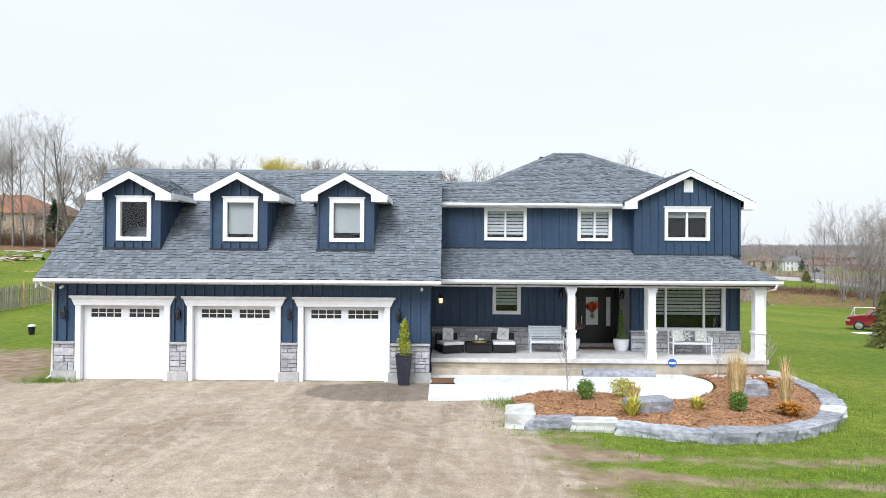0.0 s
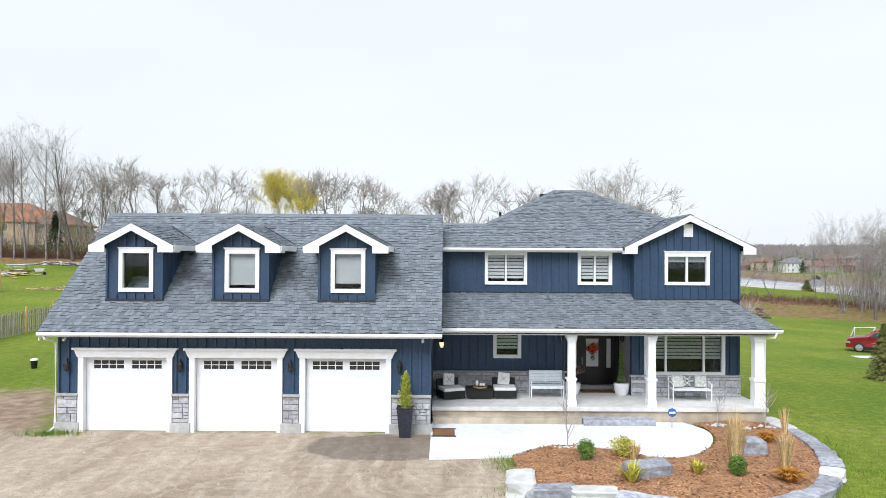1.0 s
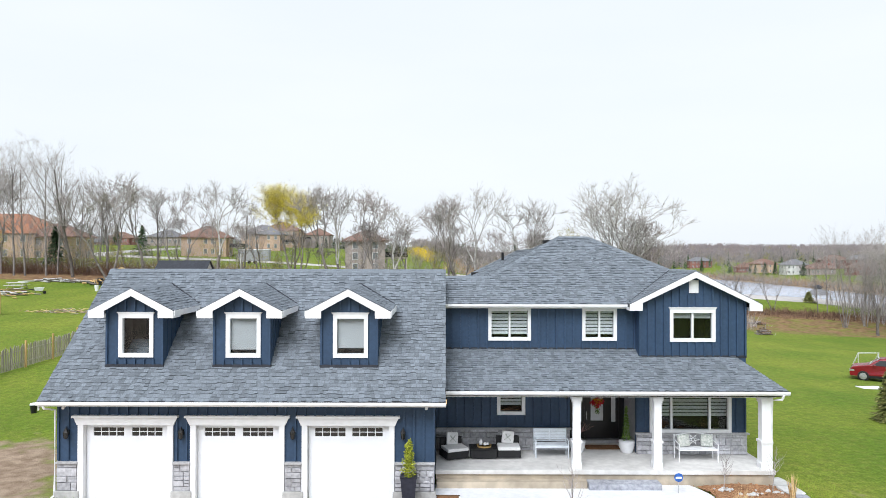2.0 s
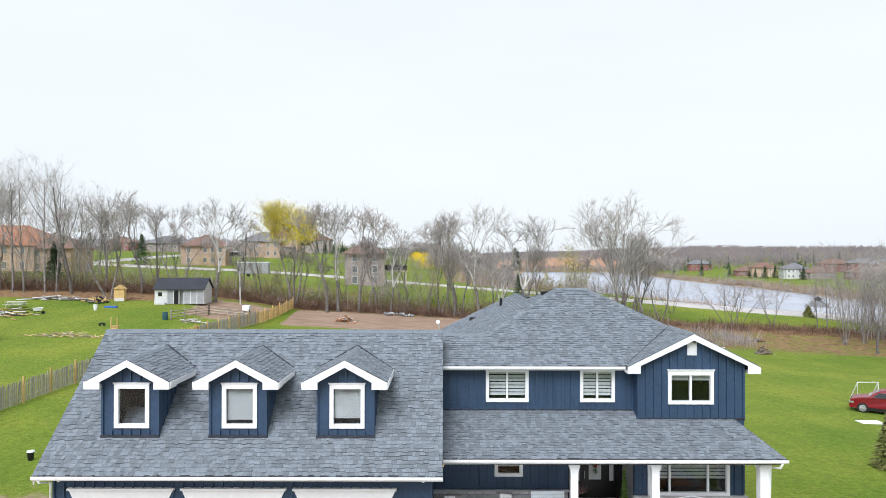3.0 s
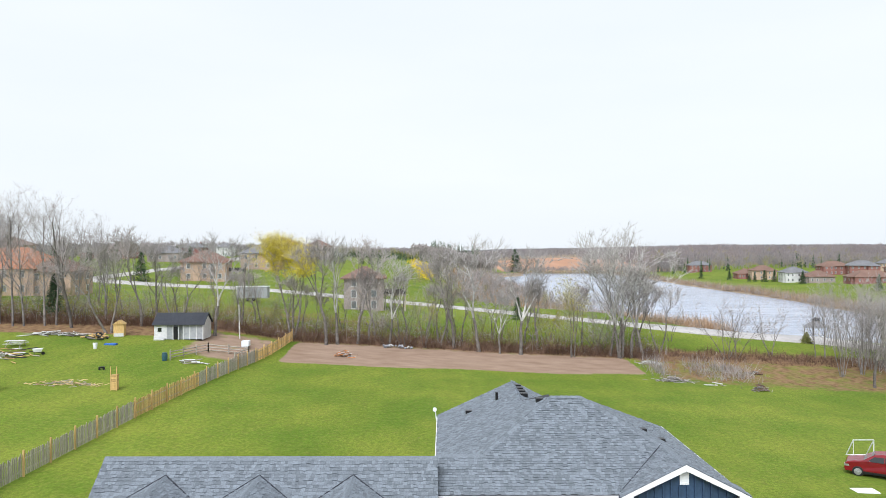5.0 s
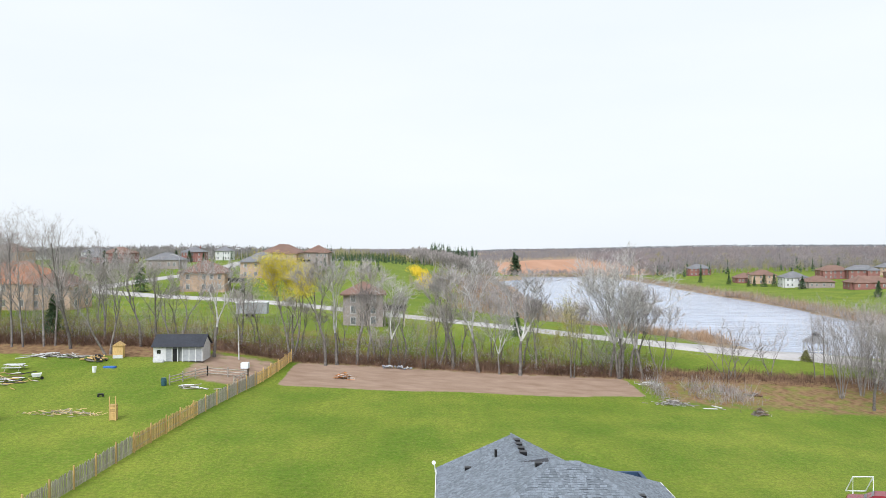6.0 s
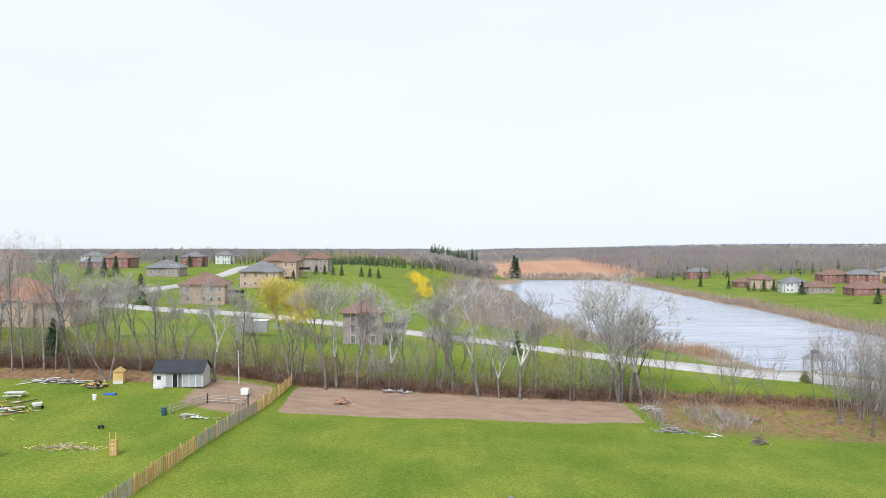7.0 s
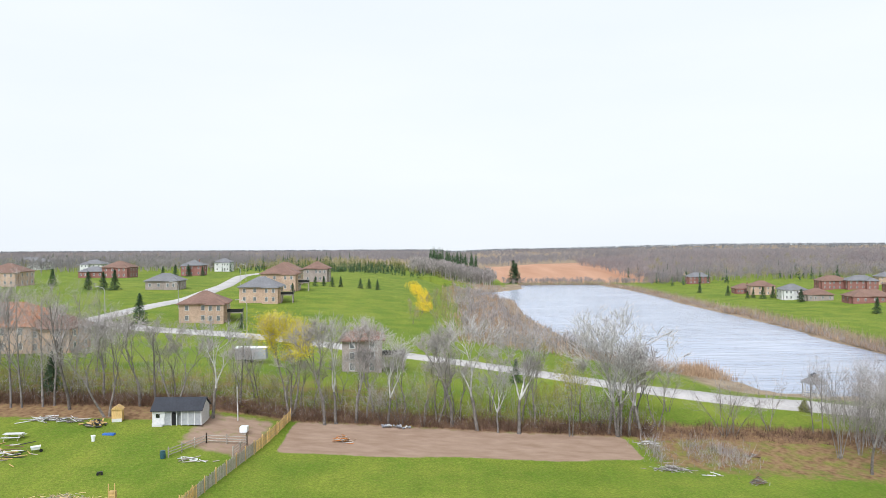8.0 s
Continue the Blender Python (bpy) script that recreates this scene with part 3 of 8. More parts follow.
for k, (a, b) in enumerate(piers):
    stone_wall(garage, a, b, GY0 - 0.05, 0.14, 1.0, 30 + k)
    part("stone_cap", Mesh().box(a - 0.02, b + 0.02, GY0 - 0.15, GY0, 1.0, 1.07), SILLSTONE, garage, bevel=0.01)
    part("footing", Mesh().box(a - 0.06, b + 0.06, GY0 - 0.14, GY0, G0 - 0.3, 0.14), CONCRETE, garage, bevel=0.01)
for a, b in DOORS:
    for x0, x1 in ((a - 0.18, a), (b, b + 0.18)):
        part("door_casing", Mesh().box(x0, x1, GY0 - 0.09, GY0 + 0.2, G0 - 0.05, 2.24), WHITE, garage, bevel=0.008)
    hf = GY0 - 0.11
    head = Mesh().prism([(a - 0.20, hf, 2.242), (b + 0.20, hf, 2.242), (b + 0.31, hf, 2.48), (a - 0.31, hf, 2.48)], (0, 0.11, 0))
    head.box(a - 0.35, b + 0.35, GY0 - 0.17, GY0, 2.483, 2.55)
    part("door_head", head, WHITE, garage)
    door = thing("garage_door", "white sectional garage door with a row of small panes", "garage door", "garage doors")
    y = GY0 + 0.12
    hs = (2.24 - G0) / 4
    w4 = (b - a) / 2
    for k in range(4):
        z0, z1 = G0 + k * hs, G0 + (k + 1) * hs - 0.0015
        panel = Mesh()
        holes = []
        if k == 3:
            for c in (a + (b - a) * 0.27, a + (b - a) * 0.73):
                holes.append((c - 0.50, c + 0.50, z0 + 0.20, z0 + 0.49))
        us = sorted({a + 0.01, b - 0.01, *[h[i] for h in holes for i in (0, 1)]})
        zz = sorted({z0, z1, *[h[i] for h in holes for i in (2, 3)]})
        for ua, ub in zip(us[:-1], us[1:]):
            for za, zb in zip(zz[:-1], zz[1:]):
                if not any(h[0] <= ua and ub <= h[1] and h[2] <= za and zb <= h[3] for h in holes):
                    panel.box(ua, ub, y, y + 0.05, za, zb)
        leaf = part("door_section", panel, DOORWHITE, door)
        if k < 3:
            for j in range(2):
                for i in range(4):
                    w = (b - a - 0.1) / 4
                    xa = a + 0.05 + i * w
                    za = z0 + 0.05 + j * (hs / 2)
                    if j == 0:
                        part("raised_panel", Mesh().box(xa + 0.06, xa + w - 0.06, y - 0.003, y + 0.001, z0 + 0.09, z1 - 0.09), DOORWHITE, leaf)
        for h in holes:
            part("pane", Mesh().box(h[0], h[1], y + 0.03, y + 0.045, h[2], h[3]), GLASS, leaf, "dark glass")
            bars = Mesh()
            for i in range(5):
                x = h[0] + (h[1] - h[0]) * i / 4
                bars.box(x - 0.012, x + 0.012, y + 0.005, y + 0.03, h[2], h[3])
            for i in range(3):
                z = h[2] + (h[3] - h[2]) * i / 2
                bars.box(h[0], h[1], y + 0.004, y + 0.029, z - 0.01, z + 0.01)
            part("grille", bars, WHITE, leaf)
    part("bottom_seal", Mesh().box(a, b, y - 0.01, y + 0.06, G0 - 0.03, G0 + 0.004), BLACK, door)
    part("apron", Mesh().box(a - 0.2, b + 0.2, GY0 - 0.35, GY0 + 0.3, G0 - 0.2, G0 - 0.015), CONCRETE, garage)

# garage roof
sl = Vector((0, RIDGE_Y - EAVE_Y, RIDGE_Z - EAVE_Z))
RX0, RX1 = -12.74, 0.0
roof_plane(garage, [(RX0, EAVE_Y, EAVE_Z), (RX1, EAVE_Y, EAVE_Z), (RX1, RIDGE_Y, RIDGE_Z), (RX0, RIDGE_Y, RIDGE_Z)])
roof_plane(garage, [(RX0, 2 * RIDGE_Y - EAVE_Y, EAVE_Z), (RX0, RIDGE_Y, RIDGE_Z), (RX1, RIDGE_Y, RIDGE_Z), (RX1, 2 * RIDGE_Y - EAVE_Y, EAVE_Z)])
GARAGE_ROOF = part("roof_sheet", Mesh().box(RX0 + 0.05, RX1 - 0.05, RIDGE_Y - 0.1, RIDGE_Y + 0.1, RIDGE_Z - 0.2, RIDGE_Z - 0.05), UNDERLAY, garage)
part("ridge_cap", Mesh().prism([(RX0 - 0.01, RIDGE_Y - 0.16, RIDGE_Z - 0.10), (RX0 - 0.01, RIDGE_Y, RIDGE_Z + 0.035), (RX0 - 0.01, RIDGE_Y + 0.16, RIDGE_Z - 0.10)], (RX1 - RX0 + 0.02, 0, 0)), SHINGLE, garage)


def gutter(parent, x0, x1, y, z, soffit=0.7):
    g = Mesh().prism([(x0, y - 0.10, z - 0.02), (x0, y - 0.10, z + 0.0), (x0, y - 0.075, z + 0.0), (x0, y - 0.075, z - 0.07), (x0, y + 0.02, z - 0.07), (x0, y + 0.02, z - 0.13), (x0, y - 0.06, z - 0.13), (x0, y - 0.10, z - 0.08)], (x1 - x0, 0, 0))
    part("gutter", g, WHITE, parent)
    part("fascia", Mesh().box(x0, x1, y + 0.022, y + 0.05, z - 0.16, z - 0.005), WHITE, parent)
    part("soffit", Mesh().box(x0 + 0.02, x1 - 0.02, y + 0.052, y + soffit, z - 0.16, z - 0.14), WHITE, parent)


gutter(garage, RX0, RX1, EAVE_Y, EAVE_Z)
rake = [(RX0 + 0.0, EAVE_Y + 0.05, EAVE_Z - 0.14), (RX0 + 0.0, RIDGE_Y, RIDGE_Z - 0.14), (RX0 + 0.0, RIDGE_Y, RIDGE_Z - 0.3), (RX0 + 0.0, EAVE_Y + 0.05, EAVE_Z - 0.3)]
part("rake_board", Mesh().prism(rake, (0.025, 0, 0)), WHITE, garage)


def downpipe(parent, pts, r=0.04):
    part("downpipe", Mesh().tube(pts, [r] * len(pts), 6), WHITE, parent)


downpipe(garage, [(-12.55, 22.02, 3.0), (-12.52, 22.05, 2.9), (-12.5, 22.66, 2.72), (-12.5, 22.66, 0.0), (-12.62, 22.45, G0 + 0.03)])

# dormers
for cx in (-10.18, -6.67, -3.165):
    dormer = thing("dormer", "navy gabled dormer with a white-framed window on the garage roof", "dormer", "garage dormers")
    yf, hw, pk, tip, half = 23.17, 0.93, 6.60, 5.88, 1.38
    yt = 22.86
    slope = (pk - tip) / half
    roof_z = lambda yy: EAVE_Z + (yy - EAVE_Y) * sl.z / sl.y
    top = lambda x: pk - abs(x - cx) * slope - 0.14
    wx = cx + 0.045
    win = (wx - 0.49, wx + 0.49, 4.42, 5.67)
    face = Mesh()
    # front face round the window
    zb = roof_z(yf) - 0.1
    for (xa, xb, za, zz2) in ((cx - hw, win[0], zb, 5.86), (win[1], cx + hw, zb, 5.86), (win[0], win[1], zb, win[2]), (win[0], win[1], win[3], 5.86)):
        face.box(xa, xb, yf, yf + 0.12, za, zz2)
    face.prism([(cx - hw, yf, 5.86), (cx + hw, yf, 5.86), (cx + hw, yf, top(cx + hw)), (cx, yf, top(cx)), (cx - hw, yf, top(cx - hw))], (0, 0.12, 0))
    part("front", face, SIDING, dormer)
    for sgn in (-1, 1):
        xs = cx + sgn * hw - (0.12 if sgn > 0 else 0)
        yb = EAVE_Y + (5.9 - EAVE_Z) * sl.y / sl.z
        part("cheek", Mesh().prism([(xs, yf + 0.12, roof_z(yf + 0.12) - 0.12), (xs, yb + 0.1, 5.95), (xs, yf + 0.12, 5.95)], (0.12, 0, 0)), SIDING, dormer)
        for k in range(1, 6):
            yy = yf + k * 0.34
            if roof_z(yy) < 5.7:
                part("batten", Mesh().box(xs - 0.02 if sgn < 0 else xs + 0.118, xs + 0.002 if sgn < 0 else xs + 0.142, yy - 0.02, yy + 0.02, roof_z(yy), 5.8), SIDING, dormer)
    battens(dormer, yf, cx - hw + 0.02, cx + hw - 0.02, roof_z(yf) + 0.06, lambda x: top(x) - 0.02, 0.31, [(win[0] - 0.14, win[1] + 0.14, win[2] - 0.14, win[3] + 0.18)])
    # Trim coloured near-black to carry the shadow line at the dormer's foot.
    part("base_trim", Mesh().box(cx - hw - 0.03, cx + hw + 0.03, yf - 0.06, yf, roof_z(yf) - 0.06, roof_z(yf) + 0.06), ROOFDARK, dormer)
    # roof of the dormer
    yb1 = EAVE_Y + (pk - EAVE_Z) * sl.y / sl.z
    yb2 = EAVE_Y + (tip - EAVE_Z) * sl.y / sl.z
    for sgn in (-1, 1):
        e = cx + sgn * half
        pts = [(cx, yt, pk), (e, yt, tip), (e, yb2 + 0.05, tip), (cx, yb1 + 0.1, pk)]
        if sgn > 0:
            pts = pts[::-1]
        deck = roof_plane(dormer, pts, 0.10)
        vdir = Vector((-sgn * half, 0, pk - tip))
        L = vdir.length
        if sgn > 0:
            shingles(deck, (e, yt, tip), (0, 1, 0), vdir, lambda s, L=L: (0, (yb2 - yt) + (yb1 - yb2) * s / L), L, seed=int(cx * 10) + 200)
        else:
            shingles(deck, (e, yb1, tip), (0, -1, 0), vdir, lambda s, L=L: ((yb1 - yb2) * (1 - s / L), yb1 - yt), L, seed=int(cx * 10) + 300)
        fb = [(cx, yt - 0.03, pk - 0.01), (e, yt - 0.03, tip - 0.01), (e, yt - 0.03, tip - 0.23), (cx + sgn * (hw - 0.06), yt - 0.03, tip - 0.23), (cx + sgn * (hw - 0.06), yt - 0.03, tip + 0.0), (cx, yt - 0.03, pk - 0.24)]
        part("gable_fascia", Mesh().prism(fb, (0, 0.04, 0)), WHITE, dormer)
        part("eave_box", Mesh().box(min(e, cx + sgn * (hw + 0.0)), max(e, cx + sgn * (hw + 0.0)), yt + 0.012, yf - 0.002 + 0.3, tip - 0.23, tip - 0.11), WHITE, dormer)
        part("eave_fascia", Mesh().box(min(e + sgn * 0.004, e + sgn * 0.03), max(e + sgn * 0.004, e + sgn * 0.03), yt + 0.013, yb2 - 0.02, tip - 0.17, tip + 0.01), WHITE, dormer)
        part("eave_soffit", Mesh().box(min(e - sgn * 0.04, cx + sgn * hw), max(e - sgn * 0.04, cx + sgn * hw), yf + 0.3, yb2 - 0.2, tip - 0.14, tip - 0.12), WHITE, dormer)
    for sgn in (-1, 1):
        part("valley", Mesh().tube([(cx + sgn * (half - 0.05), yb2 + 0.08, tip + 0.06), (cx, yb1 + 0.02, pk + 0.04)], [0.03, 0.03], 5), ROOFDARK, dormer, "dark line along the roof valley")
    part("ridge_cap", Mesh().prism([(cx - 0.13, yt - 0.02, pk - 0.045), (cx, yt - 0.02, pk + 0.04), (cx + 0.13, yt - 0.02, pk - 0.045)], (0, yb1 - yt, 0)), SHINGLE, dormer)


# ---- windows ----
def window(name, x0, x1, z0, z1, y, label, lights=1, head=0.10, blind="", casing=0.12, blind_drop=0.8, parent=None):
    """A window in a wall that faces -y: (x0, x1, z0, z1) is the opening, y the wall's face."""
    w = thing(name, label, "window", "house windows", "structure")
    fr = Mesh()
    d0, d1 = y - 0.06, y + 0.10
    fr.box(x0 - casing, x0, d0, d1, z0 - casing, z1 + casing)
    fr.box(x1, x1 + casing, d0, d1, z0 - casing, z1 + casing)
    fr.box(x0, x1, d0, d1, z1, z1 + casing)
    fr.box(x0, x1, d0, d1, z0 - casing, z0)
    part("window_frame", fr, WHITE, w)
    if head:
        part("window_head", Mesh().add([(x0 - casing - 0.05, y - 0.09, z1 + casing + head), (x1 + casing + 0.05, y - 0.09, z1 + casing + head), (x1 + casing + 0.05, y, z1 + casing + head), (x0 - casing - 0.05, y, z1 + casing + head), (x0 - casing, y - 0.062, z1 + casing), (x1 + casing, y - 0.062, z1 + casing), (x1 + casing, y, z1 + casing), (x0 - casing, y, z1 + casing)], [(0, 1, 2, 3), (4, 5, 1, 0), (5, 6, 2, 1), (7, 4, 0, 3), (7, 6, 5, 4)]), WHITE, w)
    edges = [x0 + (x1 - x0) * (i / lights if not isinstance(lights, tuple) else lights[i]) for i in range((lights if not isinstance(lights, tuple) else len(lights) - 1) + 1)]
    for i, (a, b) in enumerate(zip(edges[:-1], edges[1:])):
        a2, b2 = a + (0.035 if i else 0.0), b - (0.035 if b < x1 - 0.01 else 0.0)
        if i:
            part("mullion", Mesh().box(a - 0.035, a + 0.035, y - 0.03, y + 0.09, z0, z1), WHITE, w)
        pane = part("pane", Mesh().box(a2 + 0.002, b2 - 0.002, y + 0.05, y + 0.06, z0, z1), PANE, w, "clear glass")
        pane.visible_shadow = False
        if blind:
            bl = Mesh()
            zb = z1 - (z1 - z0) * blind_drop
            if blind == "plain":
                bl.box(a2 + 0.01, b2 - 0.01, y + 0.10, y + 0.11, zb, z1)
            else:
                k = 0
                z = z1
                while z - 0.097 > zb:
                    bl.box(a2 + 0.01, b2 - 0.01, y + 0.10, y + 0.106, z - 0.097, z)
                    z -= 0.13
            part("blind", bl, BLIND if blind == "plain" else BLINDSLAT, w, "pale window blind")
    # Box behind the pane, with the room's shade put into its colour.
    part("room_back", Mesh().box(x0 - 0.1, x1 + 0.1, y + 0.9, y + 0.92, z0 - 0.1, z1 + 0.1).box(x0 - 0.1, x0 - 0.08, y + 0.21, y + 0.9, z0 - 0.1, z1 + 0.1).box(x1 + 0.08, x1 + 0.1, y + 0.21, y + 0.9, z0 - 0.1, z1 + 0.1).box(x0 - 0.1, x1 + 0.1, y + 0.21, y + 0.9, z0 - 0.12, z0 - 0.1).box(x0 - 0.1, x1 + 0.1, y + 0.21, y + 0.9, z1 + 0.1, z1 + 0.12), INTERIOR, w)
    return w


PANE = bpy.data.materials.new("clear_pane")
PANE.use_nodes = True
pn, pl = PANE.node_tree.nodes, PANE.node_tree.links
pout = pn["Material Output"]
ptr, pgl, pmx, pfr = pn.new("ShaderNodeBsdfTransparent"), pn.new("ShaderNodeBsdfGlossy"), pn.new("ShaderNodeMixShader"), pn.new("ShaderNodeFresnel")
ptr.inputs[0].default_value = (0.86, 0.89, 0.90, 1)
pgl.inputs["Roughness"].default_value = 0.02
pfr.inputs[0].default_value = 1.5
pl.new(pfr.outputs[0], pmx.inputs[0])
pl.new(ptr.outputs[0], pmx.inputs[1])
pl.new(pgl.outputs[0], pmx.inputs[2])
pl.new(pmx.outputs[0], pout.inputs[0])

wi = 1
for cx, bl, dr in ((-10.135, "", 0), (-6.625, "plain", 0.9), (-3.12, "plain", 0.85)):
    window("window_%d" % wi, cx - 0.44, cx + 0.44, 4.47, 5.62, 23.17, "white-trimmed single dormer window" + (" with a lowered pale blind" if bl else " with dark glass"), 1, 0.07, bl, 0.13, dr)
    wi += 1

# main two-storey block
MX0, MX1, MY = 0.28, 11.05, 26.55
DECK = 0.42
U1 = (1.72, 3.08, 4.63, 5.62)
U2 = (5.24, 6.30, 4.63, 5.62)
U3 = (8.37, 9.80, 4.66, 5.60)
L1 = (2.06, 2.86, 1.86, 2.95)
L3 = (7.62, 10.38, 1.32, 2.80)
wall_with_openings("upper_wall", "x", MY, 0.2, MX0 - 0.4, 7.12, 3.3, 5.8, [U1, U2], SIDING, house)
# Dark strips stand in for the shadow line where walls meet the porch roof.
part("base_flashing", Mesh().box(GX1 + 0.4, 7.12, MY - 0.03, MY, 4.16, 4.25), ROOFDARK, house, "dark strip for the shadow line at the wall's foot")
part("base_flashing", Mesh().box(7.1, 11.07, 26.02, 26.05, 3.95, 4.04), ROOFDARK, house, "dark strip for the shadow line at the wall's foot")
battens(house, MY, MX0 - 0.35, 7.08, 4.22, lambda x: 5.74, 0.325, [(U[0] - 0.13, U[1] + 0.13, U[2] - 0.13, U[3] + 0.22) for U in (U1, U2)])
wall_with_openings("porch_wall", "x", MY, 0.2, GX1 + 0.0, 4.66, 0.2, 3.3, [L1], SIDING, house)
battens(house, MY, GX1 + 0.15, 4.62, 1.3, lambda x: 3.1, 0.325, [(L1[0] - 0.13, L1[1] + 0.13, L1[2] - 0.13, 3.3)])
stone_wall(house, GX1, 4.66, MY - 0.05, DECK, 1.2, 71)
part("stone_cap", Mesh().box(GX1, 4.70, MY - 0.15, MY, 1.2, 1.26), SILLSTONE, house, bevel=0.01)
BY = 26.05
wall_with_openings("bay_wall", "x", BY, 0.2, 7.02, MX1, 0.2, 3.6, [L3], SIDING, house)
battens(house, BY, 7.06, MX1 - 0.04, 1.3, lambda x: 3.1, 0.30, [(L3[0] - 0.13, L3[1] + 0.13, 0, 3.3)])
stone_wall(house, 7.02, MX1 + 0.02, BY - 0.05, DECK, 1.15, 72)
part("stone_cap", Mesh().box(6.96, MX1 + 0.08, BY - 0.15, BY, 1.15, 1.21), SILLSTONE, house, bevel=0.01)
# entry recess
part("recess_side", Mesh().box(4.46, 4.66, MY + 0.2, 27.8, 0.2, 3.3), SIDING, house)
part("recess_side", Mesh().box(7.02, 7.22, BY + 0.2, 27.8, 0.2, 3.6), SILLSTONE, house, "pale rendered entry return")
part("recess_back", Mesh().box(4.66, 7.02, 27.8, 28.0, 0.2, 3.3), SIDING, house)
part("side_wall", Mesh().box(MX1 - 0.2, MX1, BY + 0.2, 38.6, G0 - 0.3, 5.8), SIDING, house)
part("side_wall", Mesh().box(MX0 - 0.4, MX0 - 0.2, MY + 0.2, 38.6, G0 - 0.3, 5.8), SIDING, house)
part("rear_wall", Mesh().box(MX0 - 0.2, MX1 - 0.2, 38.4, 38.6, G0 - 0.3, 5.8), SIDING, house)
# gable bay, upper storey
GBX0, GBX1, GC, GPK, GTIP, GHALF, GYF = 7.12, 11.05, 9.13, 7.14, 5.93, 2.42, 25.80
gslope = (GPK - GTIP) / GHALF
gtop = lambda x: GPK - abs(x - GC) * gslope - 0.16
wall_with_openings("gable_wall", "x", BY, 0.2, GBX0, GBX1, 3.6, 5.75, [U3], SIDING, house)
part("gable_wall", Mesh().prism([(GBX0, BY, 5.75), (GBX1, BY, 5.75), (GBX1, BY, gtop(GBX1)), (GC, BY, gtop(GC)), (GBX0, BY, gtop(GBX0))], (0, 0.2, 0)), SIDING, house)
part("gable_return", Mesh().box(GBX0, GBX0 + 0.2, BY + 0.2, MY + 0.1, 3.6, 5.75), SIDING, house)
vent = (GC - 0.17, GC + 0.17, 6.33, 6.80)
battens(house, BY, GBX0 + 0.03, GBX1 - 0.03, 4.02, lambda x: gtop(x) - 0.03, 0.30, [(U3[0] - 0.13, U3[1] + 0.13, U3[2] - 0.13, U3[3] + 0.22), (vent[0] - 0.02, vent[1] + 0.02, vent[2], vent[3])])
gv = part("gable_vent", Mesh().box(vent[0], vent[1], BY - 0.04, BY, vent[2], vent[3]), WHITE, house, "white louvred gable vent")
for k in range(6):
    part("louvre", Mesh().box(vent[0] + 0.04, vent[1] - 0.04, BY - 0.06, BY - 0.041, vent[2] + 0.05 + k * 0.065, vent[2] + 0.09 + k * 0.065), WHITE, gv)
part("corner_board", Mesh().box(GBX1 - 0.06, GBX1 + 0.02, BY - 0.03, BY + 0.1, 4.0, 5.75), SIDING, house)

for U, bl, dr, nm in ((U1, "zebra", 0.9, "white-trimmed double window with lowered zebra blinds"), (U2, "zebra", 1.0, "white-trimmed double window with closed zebra blinds"), (U3, "plain", 0.22, "white-trimmed gable double window with dark panes")):
    window("window_%d" % wi, *U, BY if U is U3 else MY, nm, 2, 0.09, bl, 0.12, dr)
    wi += 1
window("window_%d" % wi, *L1, MY, "white-trimmed porch window with zebra blind", 1, 0.0, "zebra", 0.13, 0.92)
wi += 1
window("window_%d" % wi, *L3, BY, "large white three-light porch window with half-drawn blinds", (0, 0.25, 0.76, 1.0), 0.0, "zebra", 0.12, 0.76)

# main hip roof
PITCH = 0.51
EX0, EX1, EY, EZ = -0.13, 11.45, 26.18, 5.90
AX0, AX1, AY, AZ = 4.97, 6.30, 31.29, 8.50
roof = thing("main_roof", "grey asphalt shingle hip roof with white gutters", "roof")
front = roof_plane(roof, [(EX0, EY, EZ), (EX1, EY, EZ), (AX1, AY, AZ), (AX0, AY, AZ)], 0.12)
vfront = Vector((0, AY - EY, AZ - EZ))
LF = vfront.length
shingles(front, (EX0, EY, EZ), (1, 0, 0), vfront, lambda s: (min((AX0 - EX0) * s / LF, 0 if s < 2.12 else 99), (EX1 - EX0) - (EX1 - AX1) * s / LF), LF, seed=5)
# short saddle towards the garage
SZ, SY = EZ + 0.95, EY + 0.95 / PITCH
part("saddle", Mesh().add([(0.0, EY, EZ - 0.02), (0.0, SY, SZ), (1.85, SY, SZ), (0.0, SY + 1.85, SZ - 0.95)], [(0, 2, 1), (1, 2, 3)]), UNDERLAY, roof)
part("saddle_cap", Mesh().prism([(-0.02, SY - 0.14, SZ - 0.05), (-0.02, SY, SZ + 0.04), (-0.02, SY + 0.14, SZ - 0.05)], (1.9, 0, 0)), SHINGLE, roof)
# slope towards the garage, running back over the rear wing
RYB, RZ2 = 38.8, 7.94
RX2 = EX0 + (RZ2 - EZ) / PITCH
left = roof_plane(roof, [(EX0, RYB, EZ), (EX0, EY, EZ), (AX0, AY, AZ), (AX0, AY + 0.6, AZ), (RX2, AY + 1.9, RZ2), (RX2, RYB - 0.9, RZ2)], 0.12)
vl = Vector((AX0 - EX0, 0, AZ - EZ))
LL = vl.length
s2 = LL * (RZ2 - EZ) / (AZ - EZ)
shingles(left, (EX0, RYB, EZ), (0, -1, 0), vl, lambda s: ((0.9 * s / s2) if s < s2 else RYB - AY - 1.9 + 1.9 * (s - s2) / (LL - s2), RYB - EY - (AY - EY) * s / LL), LL, seed=6)
right = roof_plane(roof, [(EX1, EY, EZ), (EX1, 36.4, EZ), (AX1, AY, AZ)], 0.12)
vr = Vector((AX1 - EX1, 0, AZ - EZ))
LR = vr.length
